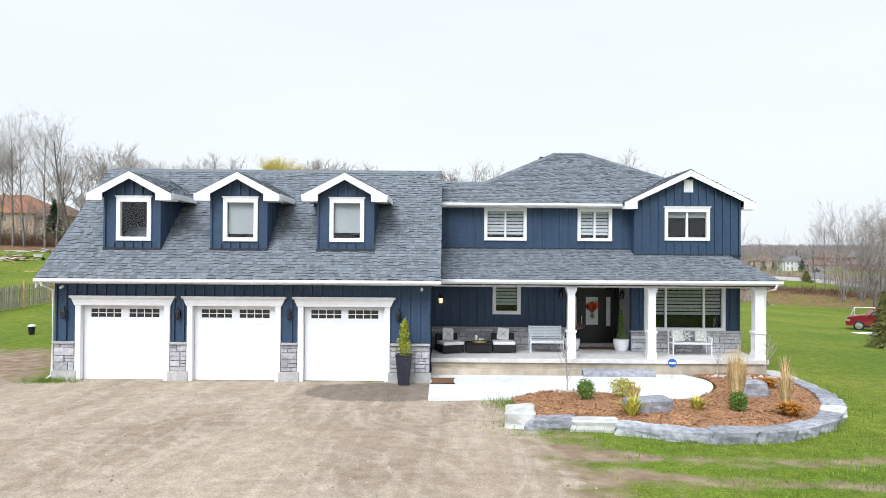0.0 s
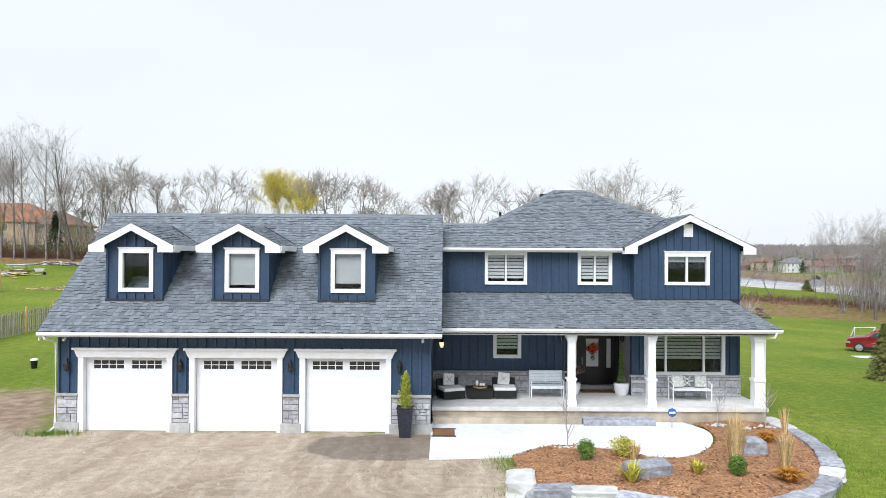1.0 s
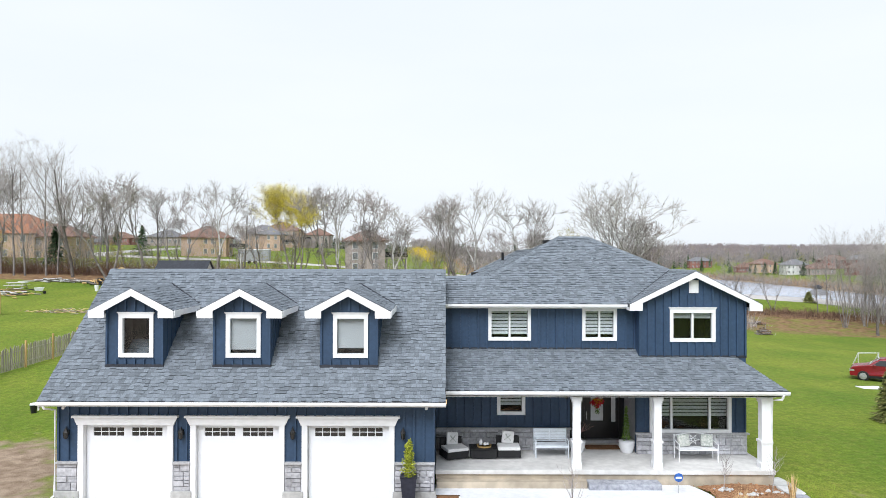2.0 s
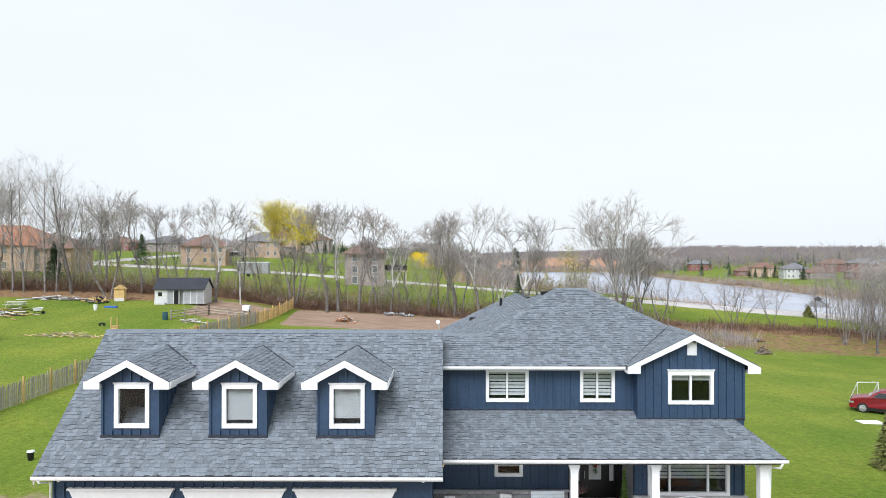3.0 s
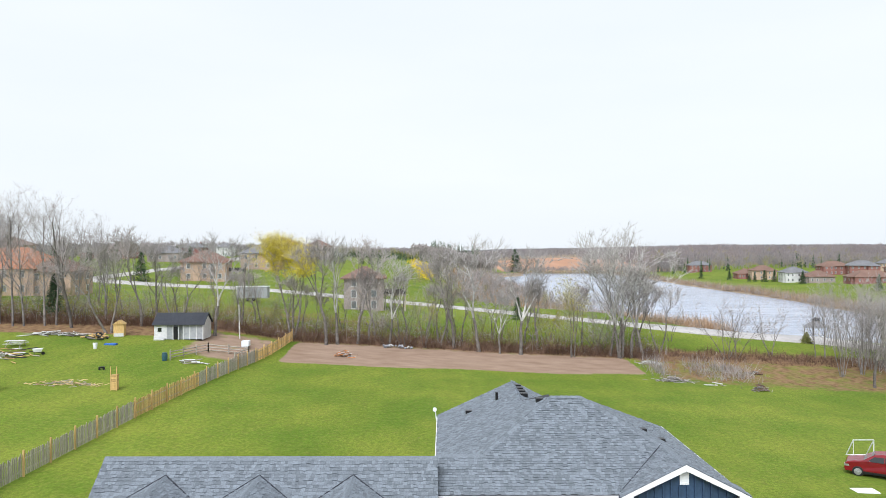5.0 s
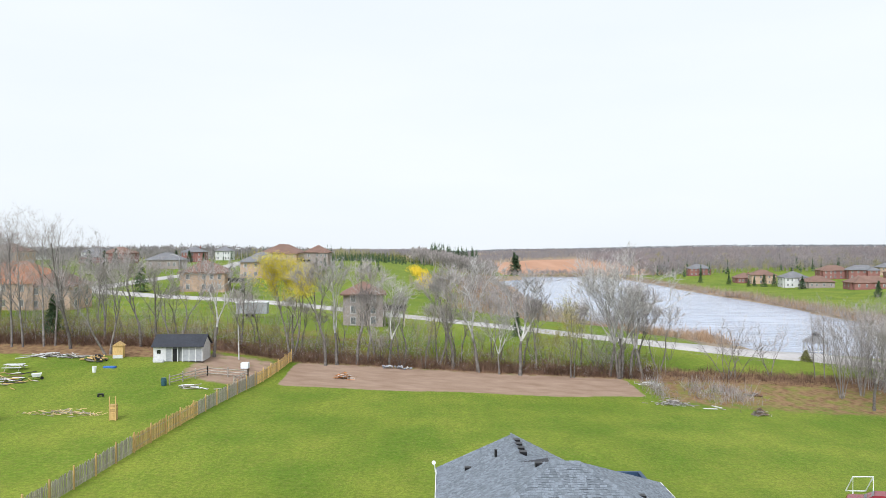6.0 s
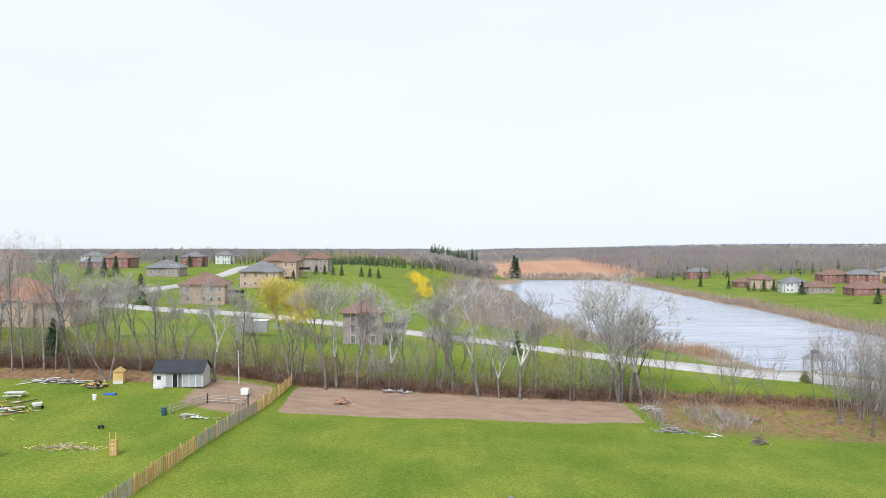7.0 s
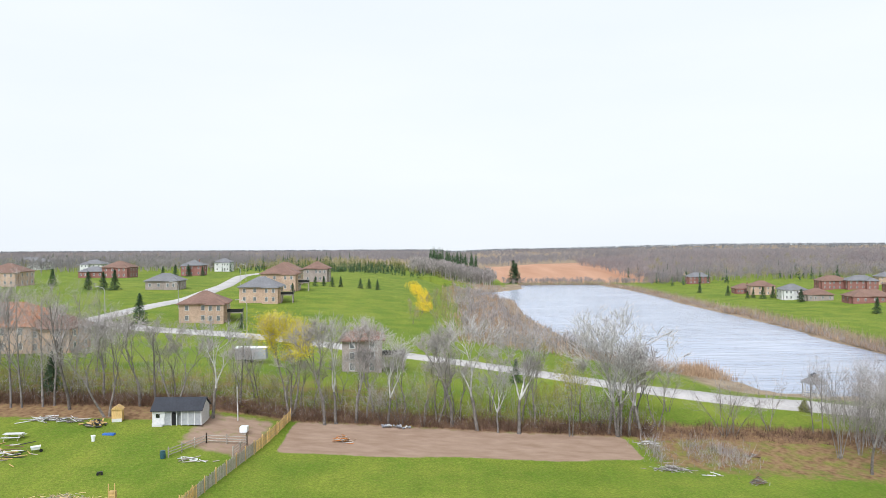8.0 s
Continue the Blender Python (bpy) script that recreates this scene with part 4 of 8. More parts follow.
shingles(right, (EX1, EY, EZ), (0, 1, 0), vr, lambda s: ((AY - EY) * s / LR, 10.2 - (10.2 - (AY - EY)) * s / LR), LR, seed=7)
roof_plane(roof, [(RX2, AY + 1.9, RZ2), (RX2 + 4.0, AY + 1.9, EZ), (RX2 + 4.0, RYB, EZ), (RX2, RYB - 0.9, RZ2)], 0.12)
roof_plane(roof, [(EX1, 36.4, EZ), (AX0 - 1, 36.4, EZ), (AX0, AY, AZ), (AX1, AY, AZ)], 0.12)
shingles(roof, (RX2 + 4.0, AY + 1.9, EZ), (0, 1, 0), (-4.0, 0, RZ2 - EZ), lambda s: (0, RYB - AY - 2.2), 4.48, seed=8)
for a, b in (((EX0 + 1.9, EY + 1.9, EZ + 0.97), (AX0, AY, AZ)), ((EX1, EY, EZ), (AX1, AY, AZ)), ((AX0, AY, AZ), (AX1, AY, AZ)), ((RX2, AY + 1.9, RZ2), (RX2, RYB - 0.9, RZ2)), ((EX0, RYB, EZ), (RX2, RYB - 0.9, RZ2))):
    n = max(2, int((Vector(b) - Vector(a)).length / 0.2))
    cap = Mesh()
    A, B = Vector(a), Vector(b)
    dv = (B - A) / n
    side = dv.cross(Vector((0, 0, 1))).normalized() * 0.15
    for i in range(n):
        p = A + dv * i
        q = p + dv * 1.08
        cap.add([p + side - Vector((0, 0, 0.03)), p + Vector((0, 0, 0.065)), p - side - Vector((0, 0, 0.03)), q + side - Vector((0, 0, 0.04)), q + Vector((0, 0, 0.045)), q - side - Vector((0, 0, 0.04))], [(0, 1, 4, 3), (1, 2, 5, 4), (0, 2, 1)])
    part("hip_cap", cap, SHINGLE, roof)
gutter(roof, 0.0, 6.95, EY, EZ, 0.5)
part("eave_fascia", Mesh().box(EX0 - 0.05, EX0, 28.9, RYB, EZ - 0.16, EZ + 0.0), WHITE, roof)
part("eave_fascia", Mesh().box(EX1 + 0.0, EX1 + 0.05, EY + 0.2, 36.4, EZ - 0.16, EZ + 0.0), WHITE, roof)
part("eave_soffit", Mesh().box(MX1, EX1, EY + 0.1, 36.3, EZ - 0.17, EZ - 0.15), WHITE, roof)
# gable roof over the bay
gback = EY + (GPK - EZ) / PITCH
for sgn in (-1, 1):
    e = GC + sgn * GHALF
    yb = EY + 0.05 if sgn < 0 else EY + 0.6
    pts = [(GC, GYF, GPK), (e, GYF, GTIP), (e, yb, GTIP), (GC, gback + 0.1, GPK)]
    deck = roof_plane(roof, pts if sgn < 0 else pts[::-1], 0.12)
    vd = Vector((-sgn * GHALF, 0, GPK - GTIP))
    L = vd.length
    if sgn < 0:
        shingles(deck, (e, gback, GTIP), (0, -1, 0), vd, lambda s, L=L: ((gback - yb) * (1 - s / L), gback - GYF), L, seed=11)
    else:
        shingles(deck, (e, GYF, GTIP), (0, 1, 0), vd, lambda s, L=L: (0, yb - GYF + (gback - yb) * s / L), L, seed=12)
    fb = [(GC, GYF - 0.03, GPK - 0.01), (e, GYF - 0.03, GTIP - 0.01), (e, GYF - 0.03, GTIP - 0.24), (GC + sgn * 1.95, GYF - 0.03, GTIP - 0.24), (GC + sgn * 1.95, GYF - 0.03, gtop(GC + 1.95) - 0.03), (GC, GYF - 0.03, GPK - 0.24)]
    part("gable_fascia", Mesh().prism(fb, (0, 0.04, 0)), WHITE, roof)
    part("eave_box", Mesh().box(min(e, GC + sgn * 1.99), max(e, GC + sgn * 1.99), GYF + 0.012, BY + 0.2, GTIP - 0.24, GTIP - 0.13), WHITE, roof)
part("ridge_cap", Mesh().prism([(GC - 0.14, GYF - 0.02, GPK - 0.04), (GC, GYF - 0.02, GPK + 0.04), (GC + 0.14, GYF - 0.02, GPK - 0.04)], (0, gback - GYF, 0)), SHINGLE, roof)
part("valley", Mesh().tube([(GC - GHALF + 0.1, EY + 0.05, GTIP + 0.05), (GC - 0.02, gback, GPK + 0.01)], [0.03, 0.03], 5), ROOFDARK, roof, "dark line along the roof valley")


def roof_box(x, y, z, dx, dy, h, mat=BLACK):
    part("roof_vent", Mesh().box(x - dx, x + dx, y - dy, y + dy, z - 0.05, z + h), mat, roof, "black roof vent", bevel=0.02)


for k in range(4):
    roof_box(RX2 + 0.25 + 0.03 * k, RYB - 1.6 - 0.75 * k, RZ2 - 0.13, 0.17, 0.2, 0.14)
roof_box(AX0 - 0.45, AY + 0.3, AZ - 0.3, 0.16, 0.16, 0.2)
for x, y in ((8.9, 30.6), (9.6, 30.3)):
    roof_box(x, y, AZ - (x - AX1) * PITCH, 0.14, 0.16, 0.10)
part("vent_pipe", Mesh().tube([(2.9, 35.6, 7.2), (2.9, 35.6, 7.85)], [0.07, 0.07], 8), BLACK, roof, "black plumbing vent pipe")
roof_box(1.5, 36.0, 6.73, 0.17, 0.15, 0.12)
dish = thing("satellite_dish", "white satellite dish at the rear eave", "satellite dish")
part("mast", Mesh().tube([(-0.2, 38.6, 5.75), (-0.25, 38.5, 6.3)], [0.03, 0.03], 6), WHITE, dish)
part("reflector", Mesh().tube([(-0.25, 38.45, 6.35), (-0.27, 38.33, 6.37), (-0.28, 38.25, 6.38)], [0.03, 0.08, 0.115], 12), WHITE, dish)

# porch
# Hidden ceiling coloured near-black to cut bounce and deepen the porch shade.
CEILINGDARK = material("bounce_dark_ceiling", (0.035, 0.03, 0.028), 0.6, scale=6, stretch=(1, 8, 8))
PE_Y, PE_Z, PSL = 23.95, 3.12, 0.41
porch = thing("porch", "concrete porch with white square columns under a shingled roof", "porch")
PX1 = 11.62
ptop = MY + 0.05
vz = (ptop - PE_Y) * PSL
pdeck = roof_plane(porch, [(0.0, PE_Y, PE_Z), (PX1, PE_Y, PE_Z), (PX1 - 2.0, ptop, PE_Z + vz), (0.0, ptop, PE_Z + vz)], 0.12)
vp = Vector((0, ptop - PE_Y, vz))
LP = vp.length
shingles(pdeck, (0, PE_Y, PE_Z), (1, 0, 0), vp, lambda s: (0, PX1 - 1.15 * s / LP), LP, seed=21)
roof_plane(porch, [(PX1, PE_Y, PE_Z), (PX1, BY + 0.4, PE_Z), (PX1 - 1.15, ptop, PE_Z + vz)], 0.1)
roof_plane(porch, [(PX1 - 1.15, ptop, PE_Z + vz), (PX1, PE_Y, PE_Z), (PX1 - 2.1, ptop, PE_Z + vz - 0.01)], 0.1)
gutter(porch, 0.0, PX1, PE_Y, PE_Z, 2.4)
part("porch_ceiling", Mesh().box(0.0, PX1 - 0.1, PE_Y + 0.06, MY - 0.002, PE_Z - 0.20, PE_Z - 0.165), CEILINGDARK, porch)
part("beam", Mesh().box(-0.3, 11.3, 24.2, 24.5, 2.86, 2.955), WHITE, porch)
part("deck_slab", Mesh().box(GX1 + 0.02, 11.2, 24.02, MY, DECK - 0.14, DECK), DECKC, porch, bevel=0.012)
part("deck_base", Mesh().box(GX1 + 0.04, 11.14, 24.1, MY, G0 - 0.3, DECK - 0.14), TANC, porch)
part("deck_base", Mesh().box(4.66, 7.02, MY, 27.8, 0.2, DECK - 0.002), DECKC, porch)
part("lower_step", Mesh().box(GX1 + 0.06, 4.75, 23.72, 24.1, G0 - 0.2, 0.12), TANC, porch, "tan concrete step", bevel=0.01)
part("stone_step", Mesh().box(4.78, 7.2, 23.55, 24.1, G0 - 0.2, 0.10), ROCK, porch, "rough grey stone step", bevel=0.03)
for cx, hw in ((4.49, 0.125), (7.26, 0.125), (10.97, 0.155)):
    col = part("column", Mesh().box(cx - hw, cx + hw, 24.22, 24.22 + 2 * hw, 1.3, 2.86), WHITE, porch, "white square porch column")
    yc = 24.22 + hw
    for z0, z1, e in ((2.74, 2.86, 0.05), (2.66, 2.74, 0.025), (1.3, 1.38, 0.05), (DECK, 1.3, 0.018), (DECK, 0.62, 0.04)):
        part("collar", Mesh().box(cx - hw - e, cx + hw + e, yc - hw - e, yc + hw + e, z0, z1), WHITE, col)
downpipe(porch, [(11.4, 23.85, 3.0), (11.35, 23.9, 2.85), (11.2, 24.3, 2.75), (11.2, 24.35, 1.5), (11.2, 24.35, 0.0)])

# front door
door = thing("front_door", "black panelled front door with sidelights, transom and floral swag", "door", kind="structure")
dy = 27.8
part("door_frame", Mesh().box(5.05, 5.13, dy - 0.1, dy, DECK, 2.95).box(6.78, 6.86, dy - 0.1, dy, DECK, 2.95).box(5.05, 6.86, dy - 0.1, dy, 2.52, 2.60).box(5.05, 6.86, dy - 0.1, dy, 2.9, 2.98), DOORBLACK, door)
part("transom", Mesh().box(5.4, 6.7, dy - 0.06, dy - 0.04, 2.64, 2.86), GLASS, door, "leaded transom glass")
part("backing", Mesh().box(4.85, 7.0, dy - 0.04, dy - 0.003, DECK, 2.95), DOORBLACK, door)
leaf = part("door_leaf", Mesh().box(5.46, 6.40, dy - 0.08, dy - 0.041, DECK + 0.04, 2.5), DOORBLACK, door)
part("glass_panel", Mesh().box(5.69, 6.17, dy - 0.095, dy - 0.081, 1.25, 2.34), BLIND, leaf, "frosted decorative glass")
part("side_light", Mesh().box(5.2, 5.33, dy - 0.075, dy - 0.041, 1.2, 2.34), BLIND, door)
part("side_light", Mesh().box(6.5, 6.66, dy - 0.075, dy - 0.041, 1.2, 2.34), BLIND, door)
part("door_handle", Mesh().tube([(5.52, dy - 0.13, 1.3), (5.52, dy - 0.13, 1.6)], [0.015, 0.015], 6), ALLOY, leaf)
part("threshold", Mesh().box(4.95, 6.95, dy - 0.3, dy, DECK, DECK + 0.12), SILLSTONE, door)
swag = thing("door_swag", "red and yellow floral swag hung on the black door", "wreath")
rng = random.Random(3)
for nm, mt, n, r in (("red_bloom", RED, 150, 0.24), ("yellow_bloom", YELLOW, 70, 0.17), ("stem", BOXLEAF, 30, 0.1)):
    m = Mesh()
    for i in range(n):
        a = rng.uniform(0, 6.28)
        q = Vector((5.93 + math.cos(a) * r * rng.random() * 1.1, dy - 0.14 - rng.random() * 0.08, 1.98 + (0.06 if nm[0] == "y" else 0) + math.sin(a) * r * rng.random() * 0.8 - (rng.random() * 0.45 if nm[0] == "s" else 0)))
        s = 0.075
        m.add([q + Vector((rng.uniform(-s, s), rng.uniform(-s, s), rng.uniform(-s, s))) for _ in range(3)], [(0, 1, 2)])
    part(nm, m, mt, swag)["kind"] = "stuff"


# ---- front garden ----
def inside(poly, x, y):
    c = False
    for (ax, ay), (bx, by) in zip(poly, poly[1:] + poly[:1]):
        if (ay > y) != (by > y) and x < ax + (y - ay) / (by - ay) * (bx - ax):
            c = not c
    return c


BED_OUT = [(2.0, 19.9), (1.95, 17.9), (2.1, 16.95), (3.0, 16.7), (4.2, 16.4), (5.0, 16.0), (6.0, 15.7), (7.4, 15.8), (8.4, 16.35), (9.4, 17.2), (10.2, 18.3), (10.9, 19.8), (11.3, 21.7), (11.4, 23.7), (11.3, 24.05)]
PATIO_EDGE = [(2.02, 20.0), (2.9, 20.9), (3.8, 21.25), (5.0, 20.75), (6.0, 19.9), (6.7, 19.85), (7.3, 20.15), (8.0, 20.9), (8.5, 21.9), (8.75, 22.9), (8.5, 23.7), (8.3, 24.05)]


def flat_slab(name, outline, z, mat, thick, parent=None, label=""):
    m = Mesh().prism([(x, y, z) for x, y in outline], (0, 0, -thick))
    return part(name, m, mat, parent, label)


def rounded(pts, n=3):
    """Cuts the corners of an open line n times."""
    for _ in range(n):
        out = [pts[0]]
        for a, b in zip(pts[:-1], pts[1:]):
            out += [(a[0] * 0.75 + b[0] * 0.25, a[1] * 0.75 + b[1] * 0.25), (a[0] * 0.25 + b[0] * 0.75, a[1] * 0.25 + b[1] * 0.75)]
        pts = out + [pts[-1]]
    return pts


edge_line = rounded(PATIO_EDGE)
patio = tagged(flat_slab("patio", [(-0.34, 19.75)] + edge_line + [(8.3, 24.1), (-0.34, 24.1)], -0.095, PATIOC, 0.3), "pale brushed concrete patio with a curved edge", "patio", kind="structure")
bed_poly = BED_OUT + edge_line[::-1]
bed = Mesh()
step = 0.11
cells = {}
for j in range(int((24.1 - 15.5) / step) + 1):
    for i in range(int((11.6 - 1.8) / step) + 1):
        x, y = 1.8 + i * step, 15.5 + j * step
        if inside(bed_poly, x, y):
            cells[i, j] = len(bed.v)
            e = min(math.hypot(x - px, y - py) for px, py in bed_poly)
            bed.v.append((x, y, -0.09 + 0.09 * min(1, e / 1.3) + 0.035 * noise.noise((x * 5, y * 5, 0)) + 0.02 * noise.noise((x * 17, y * 17, 3))))
for (i, j), k in cells.items():
    q = [cells.get(c) for c in ((i, j), (i + 1, j), (i + 1, j + 1), (i, j + 1))]
    if None not in q:
        bed.f.append(tuple(q))
tagged(part("mulch_bed", bed, MULCH, smooth=True), "reddish cedar mulch bed edged with armour stones", "flower bed", kind="structure")


def bed_z(x, y):
    e = min(math.hypot(x - px, y - py) for px, py in bed_poly)
    return -0.09 + 0.09 * min(1, e / 1.3)


rng = random.Random(17)
chips = Mesh()
for _ in range(5200):
    x, y = rng.uniform(1.9, 11.5), rng.uniform(15.6, 24)
    if not inside(bed_poly, x, y):
        continue
    c = Vector((x, y, bed_z(x, y) + 0.012 + rng.random() * 0.02))
    a = rng.uniform(0, 3.14)
    d = Vector((math.cos(a), math.sin(a), rng.uniform(-0.4, 0.4))) * rng.uniform(0.03, 0.07)
    s = Vector((-math.sin(a), math.cos(a), rng.uniform(-0.5, 0.5))) * 0.014
    chips.add([c - d - s, c + d - s, c + d + s, c - d + s], [(0, 1, 2, 3)])
tagged(part("mulch_chips", chips, material("bark_chip", (0.17, 0.065, 0.03), 0.95, color2=(0.46, 0.25, 0.12), scale=9, island=0.45)), "loose shredded bark chips", "mulch", kind="stuff")


def rock_mesh(name, sx, sy, sz, seed, mat):
    """A quarried block: a box cut into a grid, pushed about and chipped."""
    rg = random.Random(seed)
    bm = bmesh.new()
    bmesh.ops.create_cube(bm, size=1)
    bmesh.ops.bevel(bm, geom=list(bm.edges), offset=0.09, segments=1, affect="EDGES")
    bmesh.ops.subdivide_edges(bm, edges=list(bm.edges), cuts=2, use_grid_fill=True)
    off = Vector((rg.uniform(0, 50), rg.uniform(0, 50), rg.uniform(0, 50)))
    lean = rg.uniform(-0.16, 0.16)
    for v in bm.verts:
        n = noise.noise(v.co * 1.7 + off) * 0.10 + noise.noise(v.co * 5 + off) * 0.06
        v.co += v.co.normalized() * n
        v.co.x += lean * v.co.z
        v.co = Vector((v.co.x * sx, v.co.y * sy, (v.co.z + 0.4) * sz))
    me = bpy.data.meshes.new(name)
    bm.to_mesh(me)
    bm.free()
    me.materials.append(mat)
    return me


ring = [(1.95, 17.25, 1.2, 0.72, 0.42, 84), (2.6, 16.75, 1.12, 0.5, 0.31, 3), (3.62, 16.6, 1.1, 0.5, 0.30, -2), (4.62, 16.15, 1.12, 0.55, 0.30, -20), (5.5, 15.75, 1.08, 0.55, 0.30, -16), (6.45, 15.65, 0.98, 0.55, 0.33, 4), (7.4, 15.75, 0.95, 0.55, 0.33, 16), (8.25, 16.2, 0.9, 0.55, 0.31, 30), (9.05, 16.8, 0.9, 0.5, 0.28, 38), (9.65, 17.5, 0.85, 0.5, 0.26, 48), (10.2, 18.3, 0.9, 0.6, 0.26, 56), (10.65, 19.15, 0.9, 0.6, 0.25, 64), (10.98, 20.0, 0.85, 0.55, 0.24, 68), (11.2, 20.85, 0.85, 0.5, 0.23, 74), (11.35, 21.7, 0.85, 0.5, 0.22, 82), (11.4, 22.55, 0.85, 0.5, 0.22, 88), (11.4, 23.45, 0.9, 0.6, 0.22, 92), (11.4, 24.4, 0.8, 0.6, 0.2, 95)]
for k, (x, y, sx, sy, sz, a) in enumerate(ring):
    pale = k in (0, 2, 10, 16, 17)
    ob = new("armour_stone", rock_mesh("armour_stone", sx, sy, sz, 100 + k, PALEROCK if pale else ROCK))
    ob.matrix_basis = pose(x, y, G0 - 0.02, 0, 0, a)
    tagged(ob, "pale cream quarried edging stone round the mulch" if pale else "grey quarried edging stone round the mulch", "stone", "armour stones")
for k, (x, y, sx, sy, sz) in enumerate([(8.75, 20.0, 0.85, 0.65, 0.55), (5.35, 18.1, 1.15, 0.7, 0.38)]):
    ob = new("boulder", rock_mesh("boulder", sx, sy, sz, 150 + k, ROCK))
    ob.matrix_basis = pose(x, y, -0.06, 0, 0, 20 * k)
    tagged(ob, "grey boulder set in the mulch bed", "boulder", "bed boulders")


def leaf_cloud(m, centre, radii, count, size, seed, flat=0.6, shell=0.55):
    """Small leaf faces through an ellipsoid, thicker towards its skin."""
    rg = random.Random(seed)
    for _ in range(count):
        d = Vector((rg.gauss(0, 1), rg.gauss(0, 1), rg.gauss(0, 1))).normalized()
        r = shell + (1 - shell) * rg.random() ** 0.6
        r *= 1 + 0.25 * noise.noise(d * 2.3 + Vector((seed, 0, 0)))
        p = Vector(centre) + Vector((d.x * radii[0], d.y * radii[1], d.z * radii[2])) * r
        a = Vector((rg.gauss(0, 1), rg.gauss(0, 1), rg.gauss(0, flat))).normalized() * size * rg.uniform(0.6, 1.3)
        b = a.cross(Vector((rg.gauss(0, 1), rg.gauss(0, 1), rg.gauss(0, 1)))).normalized() * size * 0.45
        m.add([p - a, p + b, p + a, p - b], [(0, 1, 2, 3)])
    return m


def shrub(name, x, y, r, h, mat, label, seed, category="shrub", base=None):
    z = bed_z(x, y) if base is None else base
    t = thing(name, label, category, "bed shrubs" if base is None else "")
    part("stem", Mesh().tube([(x, y, z - 0.03), (x, y, z + h * 0.5)], [0.03, 0.015], 5), BARK, t)
    m = Mesh()
    for k in range(5):
        rg = random.Random(seed + k)
        leaf_cloud(m, (x + rg.uniform(-0.3, 0.3) * r, y + rg.uniform(-0.3, 0.3) * r, z + h * rg.uniform(0.42, 0.6)), (r * 0.8, r * 0.8, h * 0.46), 260, 0.035, seed + k)
    part("foliage", m, mat, t)
    return t


shrub("boxwood", 4.0, 19.3, 0.26, 0.55, BOXLEAF, "small round green boxwood in the mulch", 1)
shrub("boxwood", 7.6, 17.95, 0.27, 0.5, BOXLEAF, "small round green boxwood in the mulch", 9)
shrub("golden_shrub", 5.1, 19.7, 0.38, 0.55, YELLOWLEAF, "yellow-green variegated shrub beside the patio", 21)


def tuft(name, x, y, r, h, mat, n, label, seed, droop=0.5, width=0.02):
    z = bed_z(x, y)
    t = thing(name, label, "grass", "ornamental grasses")
    rg = random.Random(seed)
    m = Mesh()
    for _ in range(n):
        a = rg.uniform(0, 6.283)
        out = r * math.sqrt(rg.random())
        b = Vector((x + math.cos(a) * out * 0.25, y + math.sin(a) * out * 0.25, z))
        hh = h * rg.uniform(0.55, 1.05)
        mid = b + Vector((math.cos(a) * out * 0.5, math.sin(a) * out * 0.5, hh * 0.6))
        tip = b + Vector((math.cos(a) * out, math.sin(a) * out, hh * (1 - droop * out / r * 0.6)))
        s = Vector((-math.sin(a), math.cos(a), 0)) * width
        m.add([b - s, b + s, mid + s * 0.8, tip, mid - s * 0.8], [(0, 1, 2, 4), (4, 2, 3)])
    part("foliage", m, mat, t)["kind"] = "stuff"


tuft("feather_grass", 7.75, 18.45, 0.36, 1.85, GOLDGRASS, 420, "tall dry golden feather grass clump", 5, 0.35, 0.007)
tuft("feather_grass", 9.0, 18.35, 0.3, 1.3, GOLDGRASS, 240, "tall dry golden feather grass clump", 6, 0.4, 0.007)
tuft("feather_grass", 10.9, 22.3, 0.2, 1.0, GOLDGRASS, 60, "thin dry golden feather grass", 66, 0.2, 0.012)
tuft("rust_grass_clump", 8.75, 17.6, 0.38, 0.45, RUSTGRASS, 420, "low rust-orange dormant grass clump", 7, 0.8)
tuft("rust_grass_clump", 9.9, 21.3, 0.36, 0.4, RUSTGRASS, 320, "low rust-orange dormant grass clump", 8, 0.8)
tuft("yucca", 4.75, 17.45, 0.42, 0.6, YELLOWLEAF, 60, "spiky yellow-striped yucca in the mulch", 9, 0.4, 0.03)
tuft("yucca", 6.6, 18.1, 0.3, 0.42, YELLOWLEAF, 46, "spiky yellow-striped yucca in the mulch", 10, 0.4, 0.028)
tuft("yucca", 5.35, 19.5, 0.3, 0.6, GOLDGRASS, 50, "dry straw-coloured grass by the shrub", 12, 0.4, 0.016)


